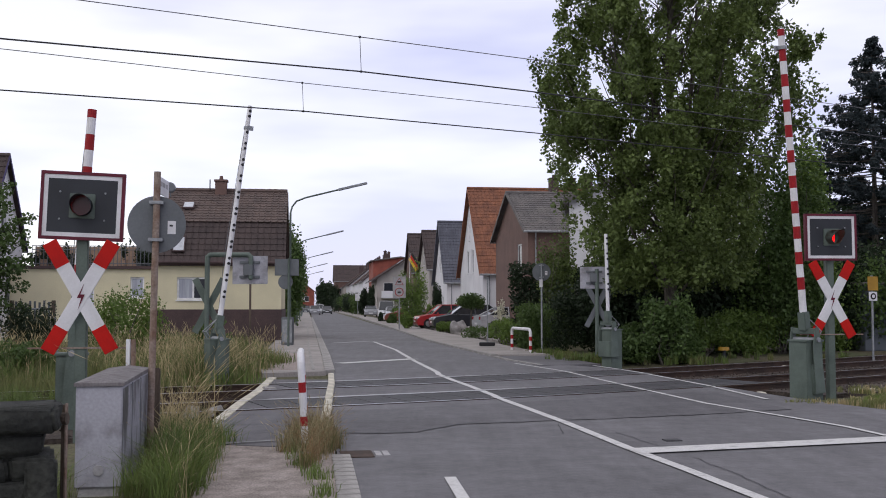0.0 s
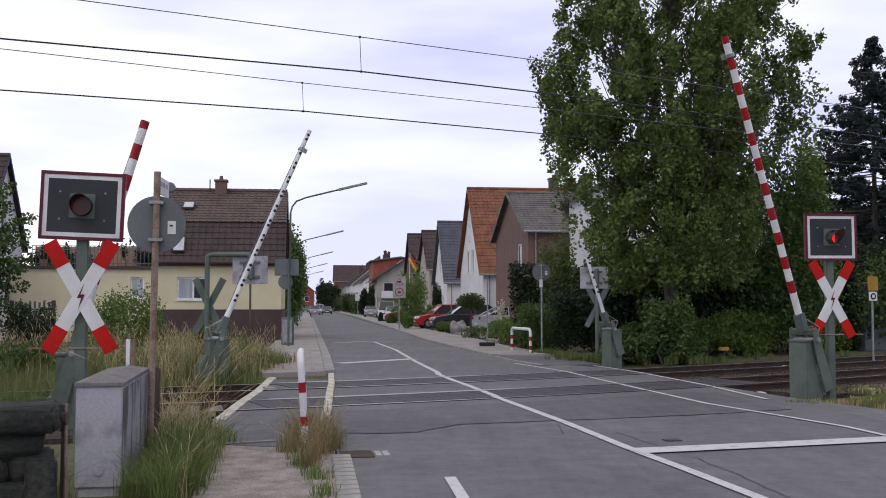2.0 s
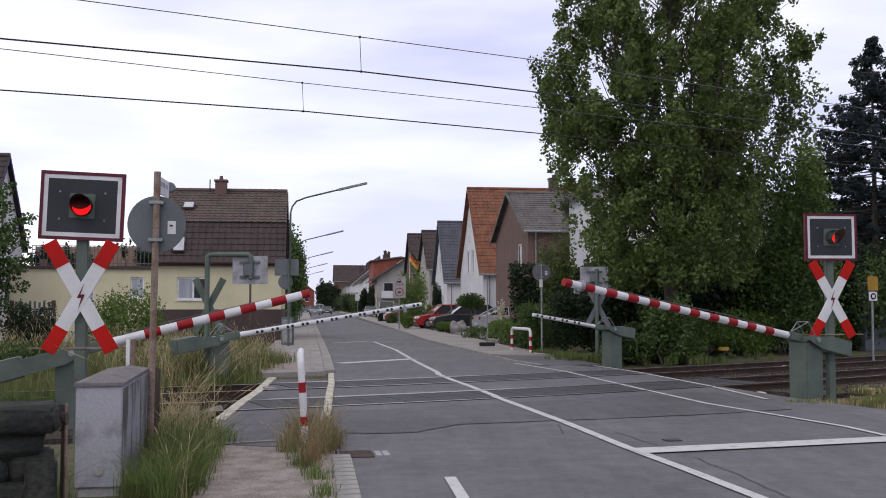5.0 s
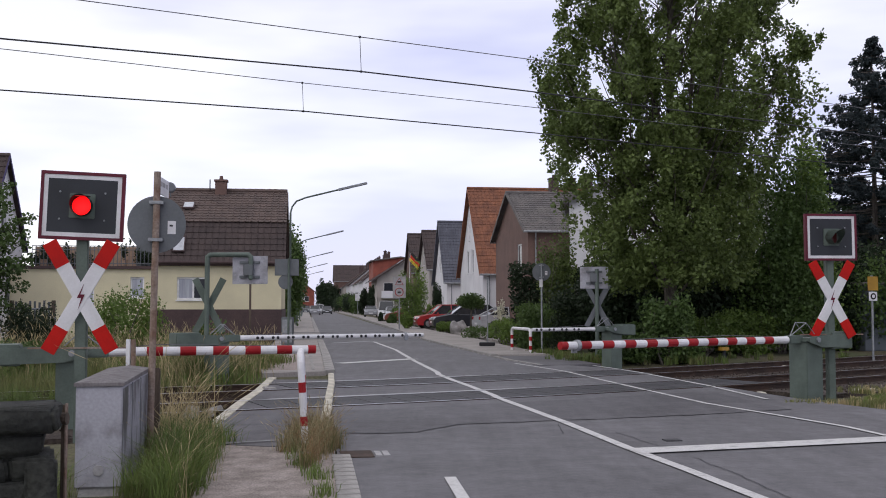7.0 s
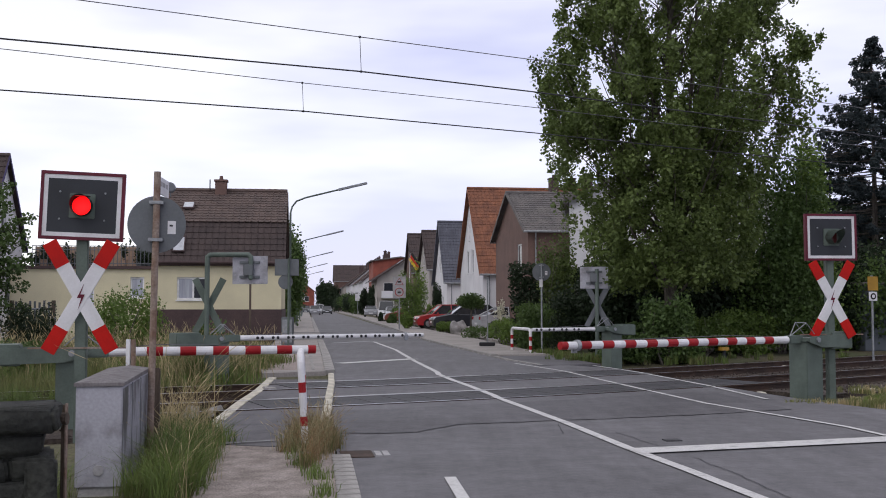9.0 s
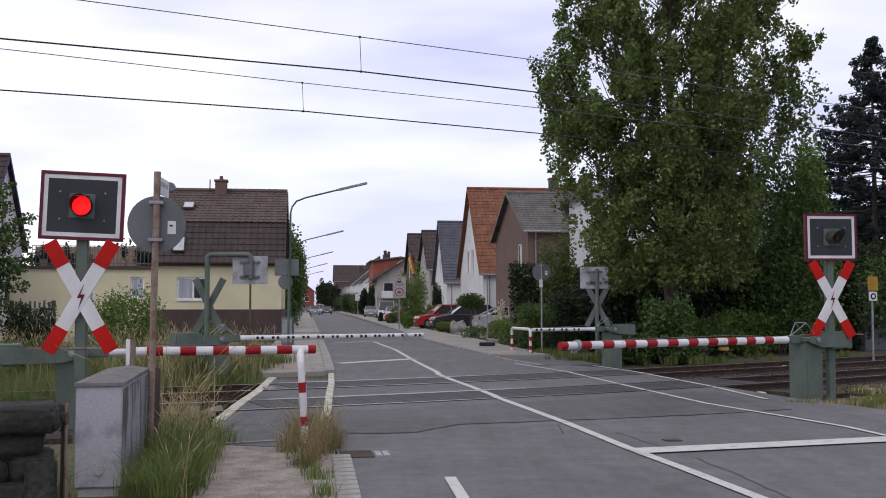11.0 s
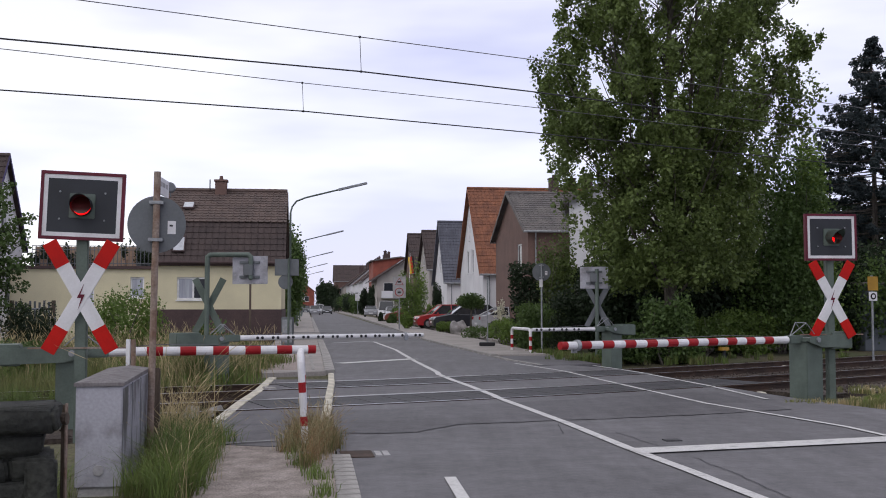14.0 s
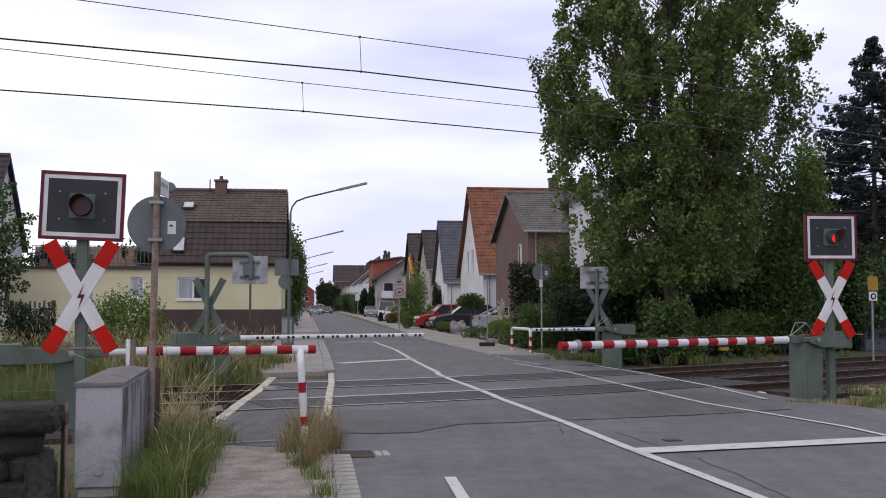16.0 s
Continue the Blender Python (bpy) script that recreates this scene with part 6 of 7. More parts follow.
# tall weathered cabinet by the path
def cabinet():
    t = thing("switch_cabinet", T(-3.22, 9.22, 0) @ pose(0, 0, 0, 0, 0, 9.7), "weathered pale grey switch cabinet with brown lid", "cabinet")
    bm = B()
    box(bm, 0, 0.395, 0, 2.05, 0.02, 0.905, bevel=0.008)
    part("body", bm, "cabinet", t)
    bm = B()
    box(bm, 0.02, 0.375, 0.02, 2.03, -0.1, 0.02)
    part("base", bm, "concrete", t)
    bm = B()
    v = [(-0.015, -0.02, 0.905), (0.41, -0.02, 0.905), (0.41, 2.08, 0.905), (-0.015, 2.08, 0.905), (-0.015, -0.02, 0.935), (0.41, -0.02, 0.935), (0.41, 2.08, 0.945), (-0.015, 2.08, 0.945), (0.2, 0.02, 0.965), (0.2, 2.04, 0.975)]
    vs = [bm.verts.new(p) for p in v]
    for f in ((3, 2, 1, 0), (0, 1, 5, 4), (1, 2, 6, 5), (2, 3, 7, 6), (3, 0, 4, 7), (4, 5, 8), (5, 6, 9, 8), (6, 7, 9), (7, 4, 8, 9)):
        bm.faces.new([vs[i] for i in f])
    part("lid", bm, "cabinet_lid", t, "brown weathered sloping lid")
    for y in (0.68, 1.36):
        bm = B()
        box(bm, 0.395, 0.401, y - 0.012, y + 0.012, 0.09, 0.89)
        part("joint_strip", bm, "sign_back", t)
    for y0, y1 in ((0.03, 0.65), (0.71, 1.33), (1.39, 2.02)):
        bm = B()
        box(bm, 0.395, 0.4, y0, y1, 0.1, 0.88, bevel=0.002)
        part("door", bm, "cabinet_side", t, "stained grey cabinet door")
    bm = B()
    rod(bm, (0.2, -0.012, 0.17), (0.2, 0.0, 0.17), 0.045, 0.048, 20)
    part("round_cap", bm, "concrete", t, "pale round cap")
    # stake behind it
    t2 = thing("board_stake", T(-3.16, 11.45, 0) @ pose(0, 0, 0, 0, 0, 10), "dark weathered board beside the cabinet", "stake")
    bm = B()
    box(bm, 0, 0.07, 0, 0.1, -0.1, 0.93, bevel=0.01)
    part("board", bm, "wood", t2)
    t3 = thing("iron_stake", T(-2.995, 8.35, 0), "rusty iron stake with orange streaks", "stake")
    bm = B()
    box(bm, -0.035, 0.0, 0, 0.03, -0.1, 0.83, bevel=0.004)
    part("flange", bm, "wood", t3)
    bm = B()
    box(bm, 0.0, 0.012, -0.02, 0.03, -0.1, 0.84, bevel=0.003)
    part("web", bm, "rust_pole", t3, "light rusty edge")
    bm = B()
    rod(bm, (-0.05, -0.01, 0.72), (0.02, -0.01, 0.72), 0.05, 0.05, 10)
    part("cap", bm, "wood", t3)
    t4 = thing("marker_post", T(-3.78, 12.5, 0), "pair of rusty white marker posts", "post")
    for x, mt in ((0.0, "white"), (0.06, "rust_pole")):
        bm = B()
        box(bm, x, x + 0.05, 0, 0.04, -0.1, 1.21, bevel=0.005)
        part("stake", bm, mt, t4)


cabinet()


def stone_pier():
    """End of a rough stone wall: coursed blocks under a thick rounded cap."""
    rg = random.Random(3)
    t = thing("stone_pier", T(-3.60, 7.42, 0) @ pose(0, 0, 0, 0, 0, 20), "mossy dark stone pier with a heavy rough cap", "stone wall")

    def block(x0, x1, z0, z1, y0=0.0, y1=0.55, amp=0.012, nm="stone"):
        bm = B()
        box(bm, x0, x1, y0, y1, z0, z1)
        bmesh.ops.bevel(bm, geom=list(bm.edges), offset=0.022, segments=2, affect="EDGES")
        bmesh.ops.subdivide_edges(bm, edges=list(bm.edges), cuts=2, use_grid_fill=True)
        for v in bm.verts:
            v.co += Vector((noise.noise(v.co * 7), noise.noise(v.co * 7 + Vector((9, 0, 0))), noise.noise(v.co * 7 + Vector((0, 9, 0))))) * amp * 2
        part(nm, bm, "stone", t, smooth=True)
    block(-0.7, 0.84, 0.69, 0.855, -0.06, 0.62, 0.032, "cap_stone")
    zs = ((0.52, 0.685), (0.35, 0.515), (0.18, 0.345), (-0.1, 0.175))
    for i, (z0, z1) in enumerate(zs):
        cuts = [-0.66, -0.2 + 0.12 * (i % 2), 0.28 + 0.22 * (i % 2), 0.80] if i != 0 else [-0.66, 0.05, 0.74]
        for a, b in zip(cuts, cuts[1:]):
            block(a + 0.006, b - 0.006, z0, z1)
    block(0.62, 0.83, 0.0, 0.5, -0.03, 0.2, 0.012)
    bm = B()
    box(bm, -0.6, 0.7, 0.06, 0.5, -0.1, 0.69)
    part("mortar_core", bm, "stone", t)


stone_pier()


def hoop(m, ln, h, r, label, bands):
    """A bent tube rail with two legs; local x runs along it."""
    t = thing("hoop_rail", m, label, "hoop rail", "red-and-white hoop rails")
    k = 0.16
    pts = [(0, 0, -0.1), (0, 0, h - k)] + [(k - k * math.cos(a), 0, h - k + k * math.sin(a)) for a in (0.4, 0.8, 1.2, 1.57)] + [(ln - k + k * math.sin(a), 0, h - k + k * math.cos(a)) for a in (0, 0.4, 0.8, 1.2, 1.57)] + [(ln, 0, -0.1)]
    bm = B()
    pipe(bm, pts, r, 12)
    part("tube", bm, "white", t, "white painted bent tube")
    for x in (0, ln):
        for z0, z1 in bands:
            bm = B()
            rod(bm, (x, 0, z0), (x, 0, z1), r + 0.002, r + 0.002, 14)
            part("red_band", bm, "red_band", t)
    return t


hoop(T(-1.62, 12.4, 0) @ pose(0, 0, 0, 0, 0, 97.4) @ pose(0, 0, 0, -3.6, 0, 0), 1.3, 1.03, 0.042, "red-and-white hoop rail in dry grass", ((0.2, 0.31), (0.59, 0.71)))
hoop(T(2.87, 34.4, 0) @ pose(0, 0, 0, 0, 0, 103), 2.1, 0.82, 0.05, "red-and-white hoop rail on the pavement", ((0.15, 0.28), (0.45, 0.58)))


def plate(name, m, w, d, mat, label, category):
    bm = B()
    box(bm, -w / 2, w / 2, -d / 2, d / 2, -0.05, 0.014, bevel=0.004)
    o = tagged(new(name, finish(bm, name, mat)), label, category)
    o.matrix_basis = m
    return o


dr = thing("road_drain", T(-0.86, 11.45, 0) @ pose(0, 0, 0, 0, 0, 9), "rusty gutter drain with pale plates", "drain")
bm = B()
box(bm, -0.25, 0.1, -0.25, 0.25, -0.05, 0.01, bevel=0.004)
part("grate", bm, "rust", dr)
for x in (0.12, 0.205):
    bm = B()
    box(bm, x, x + 0.07, -0.17, 0.17, -0.02, 0.013, bevel=0.003)
    part("pale_plate", bm, "concrete", dr)
plate("manhole", T(2.74, 12.6, 0) @ pose(0, 0, 0, 0, 0, 9), 0.2, 0.16, "rubber", "dark small cover in the lane", "manhole")
# track marker and pale stones on the verge
t = thing("track_marker", T(8.35, 31.2, -0.05), "low yellow-capped track marker", "marker")
bm = B()
rod(bm, (0, 0, 0), (0, 0, 0.32), 0.05, 0.05, 10)
part("stem", bm, "black", t)
bm = B()
rod(bm, (0, 0, 0.32), (0, 0, 0.42), 0.17, 0.15, 14)
part("cap", bm, "yellow", t)
rg = random.Random(21)
for i, (x, y, r) in enumerate(((6.0, 19.9, 0.13), (8.1, 20.5, 0.17), (8.5, 20.75, 0.13), (9.1, 21.15, 0.16), (9.75, 21.5, 0.15), (10.2, 21.8, 0.12), (9.3, 28.6, 0.12), (10.9, 29.6, 0.14))):
    bm = B()
    bmesh.ops.create_icosphere(bm, subdivisions=2, radius=r * 0.65)
    for v in bm.verts:
        v.co *= 1 + 0.35 * noise.noise(v.co * 6 + Vector((i * 3, 0, 0)))
        v.co.z *= 0.5
        v.co.x *= 1.3
    o = tagged(new("stone", finish(bm, "stone", "cream")), "pale rounded stone on the verge", "stone", "pale verge stones")
    o.matrix_basis = T(x, y, r * 0.2 - 0.08)
# broken slabs and sticks left by the rails
rg = random.Random(31)
for i, (x, y, w) in enumerate(((-3.55, 16.1, 0.34), (-3.75, 15.7, 0.22), (-3.95, 16.6, 0.18), (-3.35, 20.3, 0.25))):
    bm = B()
    box(bm, -w / 2, w / 2, -w * 0.35, w * 0.35, -0.05, 0.05, pose(0, 0, 0, rg.uniform(-14, 14), rg.uniform(-14, 14), rg.uniform(0, 180)), 0.012)
    o = tagged(new("broken_slab", finish(bm, "broken_slab", "kerb")), "broken grey slab beside the rail", "rubble", "rubble by the rails")
    o.matrix_basis = T(x, y, -0.02)
# line-side sign
t = thing("track_sign", T(13.45, 32.8, -0.05) @ pose(0, 0, 0, 0, 0, 15), "yellow square track sign above a small number plate", "sign")
bm = B()
rod(bm, (0, 0, -0.1), (0, 0, 2.6), 0.035, 0.035, 8)
part("pole", bm, "steel", t)
for z0, z1, mt in ((2.12, 2.56, "yellow"), (1.80, 2.08, "white")):
    bm = B()
    box(bm, -0.19 if mt == "yellow" else -0.15, 0.19 if mt == "yellow" else 0.15, -0.06, -0.04, z0, z1, bevel=0.006)
    part("plate", bm, mt, t)
bm = B()
rod(bm, (0, -0.068, 1.94), (0, -0.061, 1.94), 0.1, 0.1, 16)
part("dark_disc", bm, "dots", t)
bm = B()
rod(bm, (0, -0.073, 1.94), (0, -0.069, 1.94), 0.055, 0.055, 16)
part("pale_disc", bm, "white", t)
t = thing("shed", T(15.3, 38.0, -0.05) @ pose(0, 0, 0, 0, 0, 15), "blue-grey shed wall behind the shrubs", "shed")
bm = B()
box(bm, 0, 5.0, 0, 2.5, 0, 2.4, bevel=0.02)
part("wall", bm, "grey_wall", t)
bm = B()
box(bm, -0.15, 5.15, -0.15, 2.65, 2.4, 2.5, bevel=0.02)
part("roof", bm, "tile_grey", t)

# signs by the street
t = thing("zone_sign", T(-2.8, 67.0, KR), "white board with warning triangle and red ring", "traffic sign")
bm = B()
rod(bm, (0, 0, -0.1), (0, 0, 3.4), 0.04, 0.04, 8)
part("pole", bm, "steel", t)
bm = B()
box(bm, -0.42, 0.42, -0.06, -0.04, 2.0, 3.38, bevel=0.01)
part("board", bm, "concrete", t)
for nm, z, pts in (("triangle", 3.05, 3), ("ring", 2.38, 24)):
    for rr, mt, y in ((0.33, "red_band", -0.068), (0.27, "concrete", -0.074)):
        bm = B()
        r2 = rr * (0.85 if pts > 3 else 0.95)
        bmesh.ops.create_cone(bm, cap_ends=True, segments=pts, radius1=r2, radius2=r2, depth=0.006, matrix=T(0, y, z - (0.06 if pts == 3 else 0)) @ pose(0, 0, 0, 90, 0, 0) @ pose(0, 0, 0, 0, 0, 0))
        part(nm, bm, mt, t)
    bm = B()
    box(bm, -0.1, 0.1, -0.082, -0.077, z - 0.07, z + 0.04)
    part("pictogram_bar", bm, "dots", t)
t = thing("pole_with_foot", T(1.70, 40.0, KR), "thin grey pole in a black rubber foot", "temporary sign pole")
bm = B()
rod(bm, (0, 0, 0.05), (0, 0, 2.6), 0.025, 0.025, 8)
part("pole", bm, "steel", t)
bm = B()
box(bm, -0.32, 0.28, -0.2, 0.2, 0, 0.14, bevel=0.02)
part("foot", bm, "dots", t)
for s, o in ((104, -4.0), (118, 4.4)):
    t = thing("street_sign", rd_m(s, o, KH), "small white roadside sign", "traffic sign")
    bm = B()
    rod(bm, (0, 0, -0.1), (0, 0, 3.3), 0.05, 0.05, 6)
    part("pole", bm, "steel", t)
    bm = B()
    box(bm, -0.4, 0.4, -0.07, -0.05, 2.2, 3.3)
    part("board", bm, "white", t)


# ---- cars ----
def car(m, paint, label, L=4.2, W=1.75, H=1.5, kind="hatch"):
    """Nose towards -x. Body, glasshouse, roof, wheels, lights."""
    t = thing("car", m, label, "car", "parked cars")
    h = L / 2
    if kind == "van":
        roof = [(-0.42 * L, 1.0), (-0.28 * L, H), (0.47 * L, H), (0.495 * L, 1.0)]
    elif kind == "saloon":
        roof = [(-0.2 * L, 0.92), (-0.04 * L, H), (0.2 * L, H - 0.02), (0.40 * L, 0.95)]
    else:
        roof = [(-0.24 * L, 0.95), (-0.06 * L, H - 0.02), (0.30 * L, H), (0.47 * L, 0.98)]
    low = [(-h, 0.32), (-h + 0.02, 0.62), (-h + 0.18, 0.80), (roof[0][0], 0.96), (roof[3][0], 0.98), (h - 0.02, 0.90), (h, 0.45), (h - 0.06, 0.24), (-h + 0.08, 0.22)]
    bm = B()
    n = len(low)
    rows = []
    for y, sc in ((-W / 2, 0.94), (-W / 2 + 0.0, 1.0), (W / 2, 1.0), (W / 2, 0.94)):
        rows.append([bm.verts.new((x * (0.985 if sc < 1 else 1), y * (1.0 if sc < 1 else 0.97), 0.22 + (z - 0.22) * (0.97 if sc < 1 else 1))) for x, z in low])
    order = [rows[0], rows[1], rows[2], rows[3]]
    for r0, r1 in zip(order, order[1:]):
        for i in range(n):
            bm.faces.new((r0[i], r0[(i + 1) % n], r1[(i + 1) % n], r1[i]))
    bm.faces.new(order[0][::-1])
    bm.faces.new(order[3])
    part("body", bm, paint, t)
    bm = B()
    a = [bm.verts.new((x, s * (W / 2 - 0.05 if i in (0, 3) else W / 2 - 0.2), z - 0.01)) for s in (-1, 1) for i, (x, z) in enumerate(roof)]
    for f in ((0, 1, 2, 3), (7, 6, 5, 4), (0, 4, 5, 1), (1, 5, 6, 2), (2, 6, 7, 3)):
        bm.faces.new([a[i] for i in f])
    part("glazing", bm, "car_glass", t, "dark car glazing")
    bm = B()
    (x1, z1), (x2, z2) = roof[1], roof[2]
    box(bm, x1 - 0.03, x2 + 0.03, -W / 2 + 0.19, W / 2 - 0.19, z1 - 0.03, max(z1, z2) + 0.03, bevel=0.02)
    part("roof", bm, paint, t)
    for s in (-1, 1):
        for (xa, za), (xb, zb) in ((roof[0], roof[1]), (roof[3], roof[2]), ((0.1 * L, 0.97), (0.1 * L, z1))):
            bm = B()
            rod(bm, (xa, s * (W / 2 - 0.05), za - 0.02), (xb, s * (W / 2 - 0.195), zb), 0.04, 0.035, 6)
            part("pillar", bm, paint, t)
        bm = B()
        box(bm, roof[0][0] + 0.3, roof[0][0] + 0.42, s * (W / 2 + 0.09) - 0.09, s * (W / 2 + 0.09) + 0.09, 0.93, 1.06, bevel=0.02)
        part("mirror", bm, paint, t)
        for x in (-0.31 * L, 0.31 * L):
            bm = B()
            rod(bm, (x, s * (W / 2 - 0.19), 0.32), (x, s * (W / 2 + 0.012), 0.32), 0.32, 0.32, 20)
            wh = part("wheel", bm, "tyre", t, "black tyre")
            bm = B()
            rod(bm, (x, s * (W / 2 + 0.0), 0.32), (x, s * (W / 2 + 0.022), 0.32), 0.20, 0.18, 12)
            part("rim", bm, "rim", wh)
        bm = B()
        box(bm, -h - 0.004, -h + 0.22, s * (W / 2 - 0.26) - 0.17, s * (W / 2 - 0.26) + 0.2, 0.60, 0.74, bevel=0.02)
        part("headlight", bm, "sky_glass", t)
        bm = B()
        box(bm, h - 0.14, h + 0.006, s * (W / 2 - 0.2) - 0.14, s * (W / 2 - 0.2) + 0.16, 0.68, 0.88, bevel=0.02)
        part("tail_light", bm, "tail_red", t)
    for x in (-h - 0.012, h - 0.0):
        bm = B()
        box(bm, x, x + 0.012, -0.26, 0.26, 0.42, 0.53)
        part("number_plate", bm, "white", t)
    return t


car(T(1.45, 66.8, KR) @ pose(0, 0, 0, 0, 0, 10), "car_navy", "dark blue estate car parked nose to street", 4.5, 1.85, 1.55)
car(T(0.0, 70.2, KR) @ pose(0, 0, 0, 0, 0, 14), "car_red", "red hatchback parked nose to street", 3.9, 1.7, 1.56)
car(T(1.75, 69.6, KR) @ pose(0, 0, 0, 0, 0, 9), "car_silver", "pale car between a red and a dark one", 4.2, 1.75, 1.5)
car(T(4.05, 61.8, KR) @ pose(0, 0, 0, 0, 0, 195), "car_silver", "silver saloon parked tail to the street", 4.4, 1.78, 1.42, "saloon")
car(T(-3.2, 92.0, KR) @ pose(0, 0, 0, 0, 0, 8), "car_rust", "russet car half hidden by a hedge", 4.0, 1.7, 1.4)
car(T(-4.9, 104.0, KR) @ pose(0, 0, 0, 0, 0, 95), "car_silver", "pale car parked behind low bushes", 4.1, 1.7, 1.35)
car(rd_m(80, 6.0, KR, 84), "car_white", "white delivery van parked by the houses", 4.6, 1.9, 2.0, "van")
car(rd_m(98, 5.2, KR, 86), "car_grey", "grey car parked beside a white van", 4.2, 1.72, 1.42)
car(rd_m(134, -2.0, 0.0, 90), "car_grey", "grey car standing at the far kerb", 4.3, 1.75, 1.5)
car(rd_m(145, 0.2, 0.0, 90), "car_black", "black car far up the street", 4.3, 1.75, 1.45)
car(rd_m(182, -0.6, 0.0, 90), "car_white", "white car far up the street", 4.3, 1.75, 1.75)
car(rd_m(158, -3.6, 0.0, 90), "car_navy", "dark car parked on the far pavement", 4.3, 1.75, 1.5)

# clipped tree, rounded shrubs, boulders and blossom in the front garden
t = thing("clipped_tree", T(1.60, 60.5, 0), "ball-clipped green tree on a short stem", "tree", "front garden planting")
bm = B()
limb(bm, (0, 0, -0.1), (0.05, 0, 1.7), 0.06, 0.05, random.Random(1), 0.02)
part("stem", bm, "bark", t)
leaf_cloud("crown", [(0, 0, 1.85, 0.85, 0.7, 0.46, 2600), (0.3, 0, 1.7, 0.6, 0.5, 0.35, 900), (-0.35, 0, 1.75, 0.5, 0.5, 0.3, 700)], "leaf_mid", 0.09, t, 101)
for x, y, r in ((-0.05, 61.0, 0.36), (0.32, 60.2, 0.28)):
    bush(T(x, y, 0), (r, r, 0.72), "leaf_light", "small rounded box shrub", 1600, 0.07, 102, group="front garden planting")
for i, (x, y, r) in enumerate(((0.68, 60.0, 0.32), (1.05, 60.3, 0.34))):
    bm = B()
    bmesh.ops.create_icosphere(bm, subdivisions=3, radius=r)
    for v in bm.verts:
        v.co *= 1 + 0.4 * noise.noise(v.co * 3 + Vector((i * 3, 0, 0)))
        v.co.z *= 1.3
    o = tagged(new("boulder", finish(bm, "boulder", "granite")), "pale upright garden boulder", "boulder", "front garden boulders")
    o.matrix_basis = T(x, y, 0.3)
bush(T(2.62, 47.0, 0), (0.36, 0.3, 2.05), "flower_white", "cream blossom spires in the garden", 900, 0.07, 103, "flower", "flower", "front garden planting")
bush(T(1.95, 50.0, 0), (1.5, 1.2, 0.7), "leaf_mid", "low spreading garden shrub", 1500, 0.08, 104, group="front garden planting")
bush(T(2.5, 44.0, 0), (0.8, 2.2, 1.35), "leaf_light", "bright low hedge by the pavement", 2600, 0.08, 105, group="front garden planting")

# ---- flag on a pole, in three stiff cloth pieces that swing ----
FLAG = thing("flag", T(-2.80, 84.0, 0) @ Matrix.Diagonal((0.62, 0.62, 0.98, 1)), "black, red and gold flag on a slanting pole", "flag")
bm = B()
rod(bm, (0, 0, -0.1), (0.25, 0, 5.9), 0.04, 0.03, 8)
part("pole", bm, "white", FLAG)
FLAGS = []
for i in range(4):
    bm = B()
    w = 0.36
    box(bm, 0, w, -0.008, 0.008, -0.05, 0.2)
    ob = part("cloth", bm, "flag_red", FLAG, "red flag cloth")
    for nm, mt, z0, z1 in (("black_stripe", "flag_black", 0.2, 0.45), ("gold_stripe", "flag_gold", -0.3, -0.05)):
        bm = B()
        box(bm, 0, w, -0.008, 0.008, z0, z1)
        part(nm, bm, mt, ob)
    ob.matrix_basis = T(0.24 + i * 0.27, 0, 5.6 - i * 0.24) @ pose(0, 0, 0, 0, 42, 0)
    FLAGS.append(ob)


# ---- what moves: the four barriers sink, added flaps make the lamps flash, the flag waves ----
def lamp_rows(first, length, period=1.056):
    rows = [(0.0, 0.0)] if first > 0.05 else [(0.0, 88.0)]
    t = first
    while t < 16.3:
        rows += [(t, 0.0), (t + 0.067, 88.0), (t + length, 88.0), (t + length + 0.067, 0.0)]
        t += period
    rows = [r for r in rows if 0.0 <= r[0] < 16.0]
    rows.append((16.0, rows[-1][1]))
    clean = [rows[0]]
    for r in rows[1:]:
        if r[0] - clean[-1][0] > 0.03:
            clean.append(r)
    return clean


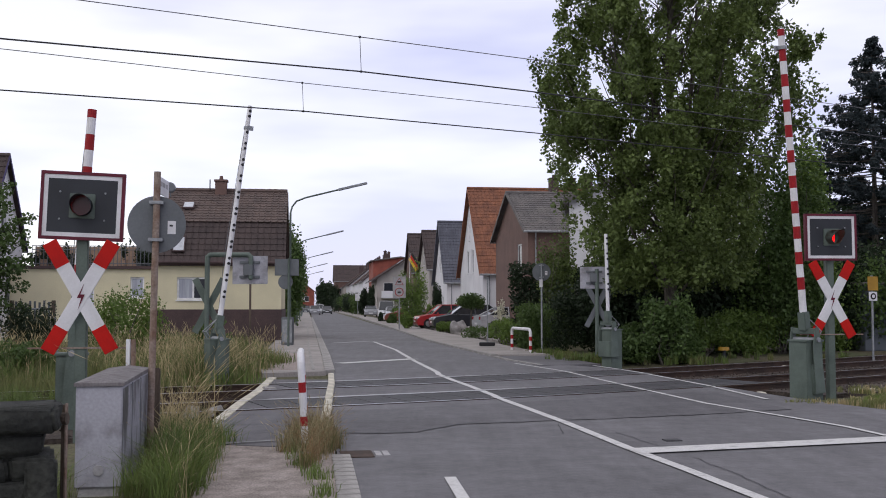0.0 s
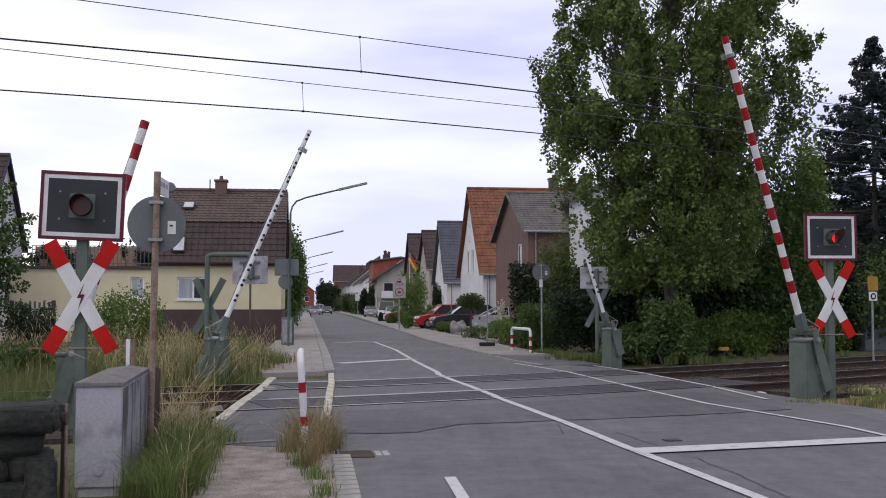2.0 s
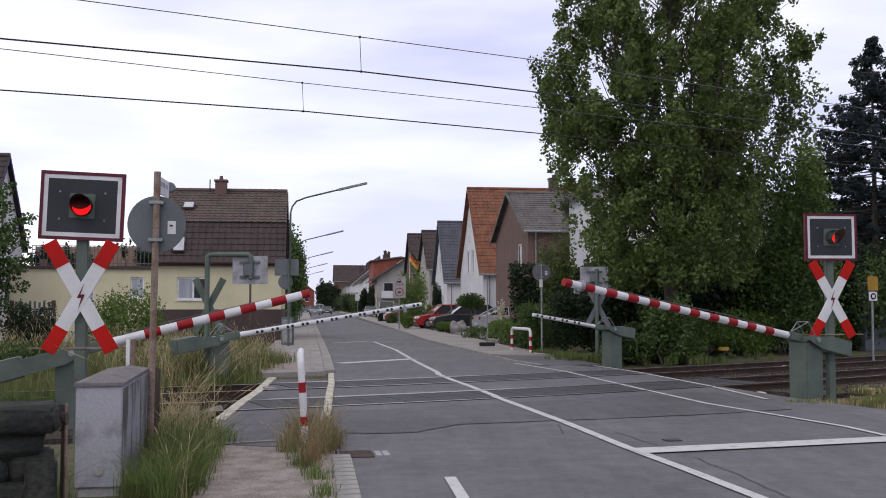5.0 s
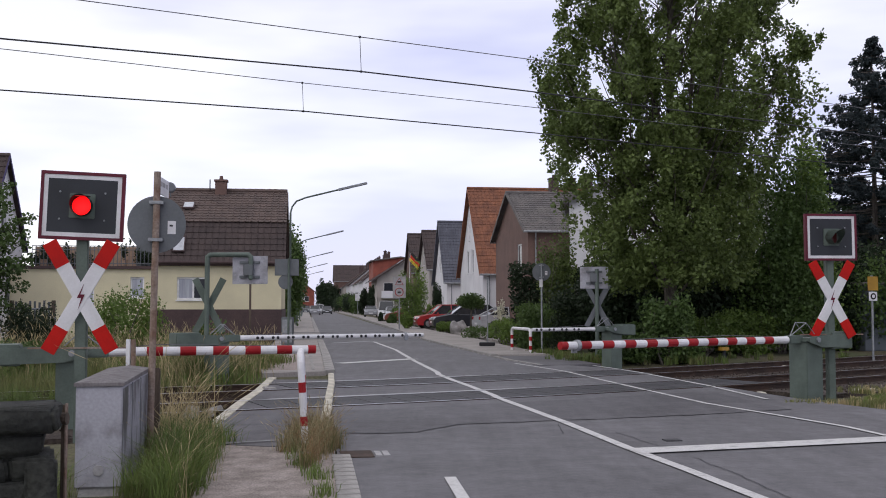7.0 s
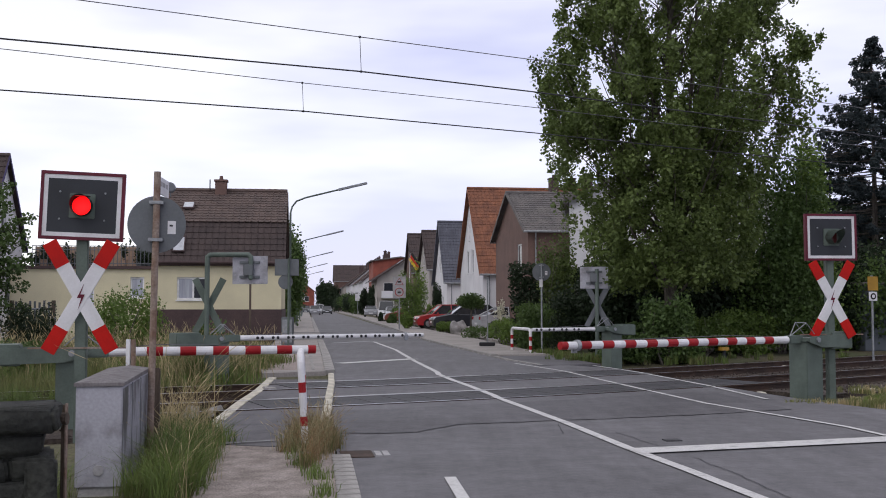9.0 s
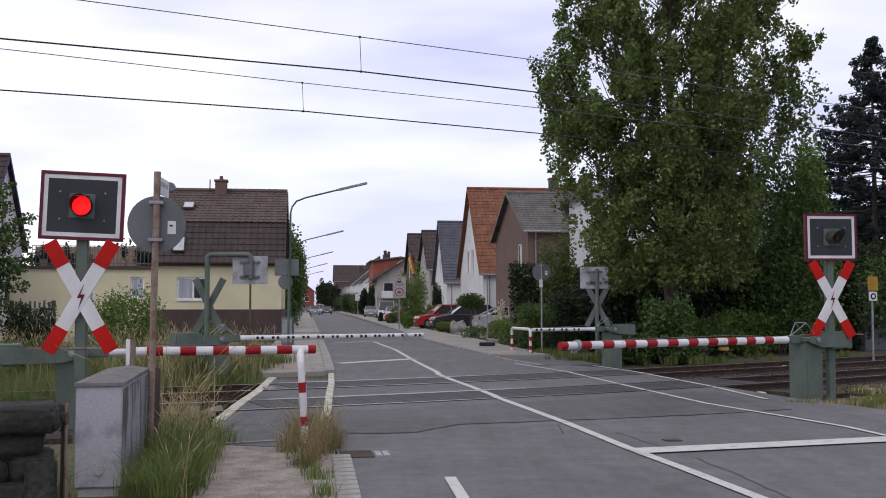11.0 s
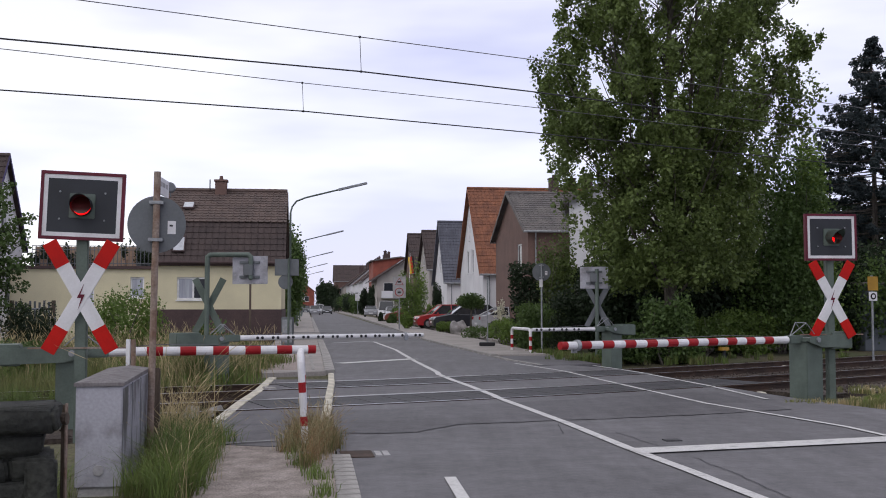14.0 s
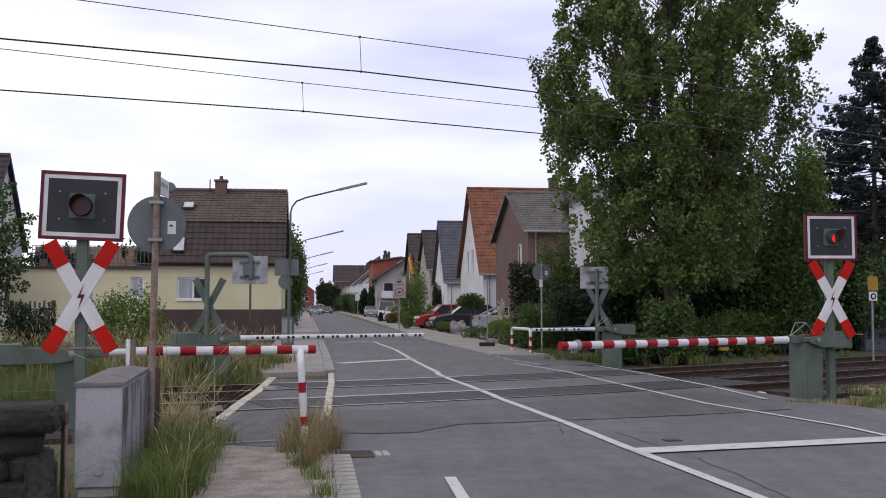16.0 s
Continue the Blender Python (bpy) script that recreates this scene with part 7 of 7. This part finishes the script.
def motions():
    fall = (
        ((0, 86.5), (0.5, 86.4), (0.75, 85.3), (1.0, 83.4), (1.5, 79.8), (2.0, 74.2), (2.5, 67.3), (3.0, 57.8), (3.5, 46.5), (4.0, 34.5), (4.2, 30.0), (4.6, 21.5), (5.1, 12.5), (5.6, 6.5), (6.0, 3.6), (6.3, 2.4), (6.5, 1.7), (6.7, 0.9), (6.95, 0.0), (16, 0.0)),
        ((0, 82.2), (0.5, 82.0), (0.75, 80.2), (1.0, 77.25), (1.5, 72.5), (2.0, 65.5), (2.5, 57.5), (3.0, 47.75), (3.5, 36.75), (4.0, 26.5), (4.2, 22.3), (4.6, 14.8), (5.1, 6.8), (5.5, 2.4), (5.9, 0.4), (6.3, 0.0), (16, 0.0)),
        ((0, 84.69), (0.5, 84.59), (0.75, 83.4), (1.0, 81.31), (1.5, 76.06), (2.0, 69.54), (2.5, 61.25), (3.0, 51.1), (3.5, 39.79), (4.0, 28.69), (4.2, 24.36), (4.6, 16.7), (5.1, 8.45), (5.5, 3.54), (5.9, 0.79), (6.3, 0.0), (16, 0.0)),
        ((0, 88.5), (0.5, 88.2), (0.75, 86.4), (1.0, 83.6), (1.5, 77.0), (2.0, 69.0), (2.5, 59.2), (3.0, 48.4), (3.5, 37.0), (4.0, 26.8), (4.2, 22.7), (4.6, 15.4), (5.1, 7.4), (5.5, 2.8), (5.9, 0.5), (6.3, 0.2), (16, 0.2)),
    )
    for head, rows in zip(BEAMS, fall):
        base = head.matrix_basis.copy()
        walk(head, [(t, base @ pose(0, 0, 0, 0, -a, 0)) for t, a in rows])
    for sh, rows in zip(LIGHTS, (lamp_rows(0.255, 0.5), lamp_rows(-0.366, 0.62))):
        base = sh.matrix_basis.copy()
        walk(sh, [(t, base @ pose(0, 0, 0, -a, 0, 0)) for t, a in rows])
    for i, ob in enumerate(FLAGS):
        rows = []
        for j in range(33):
            t = j * 0.5
            hang = 42 + 7 * math.sin(0.55 * t + 0.8) + 30 * min(1.0, max(0.0, (t - 8.5) / 3.5))
            d = radians(hang)
            sway = (14 * math.sin(2.1 * t + 0.9 * i) + 8 * math.sin(0.9 * t)) * (0.3 + 0.2 * i)
            rows.append((t, T(0.24 + i * 0.35 * math.cos(d), 0, 5.6 - i * 0.35 * math.sin(d)) @ pose(0, 0, 0, 0, hang, sway)))
        walk(ob, rows)


motions()
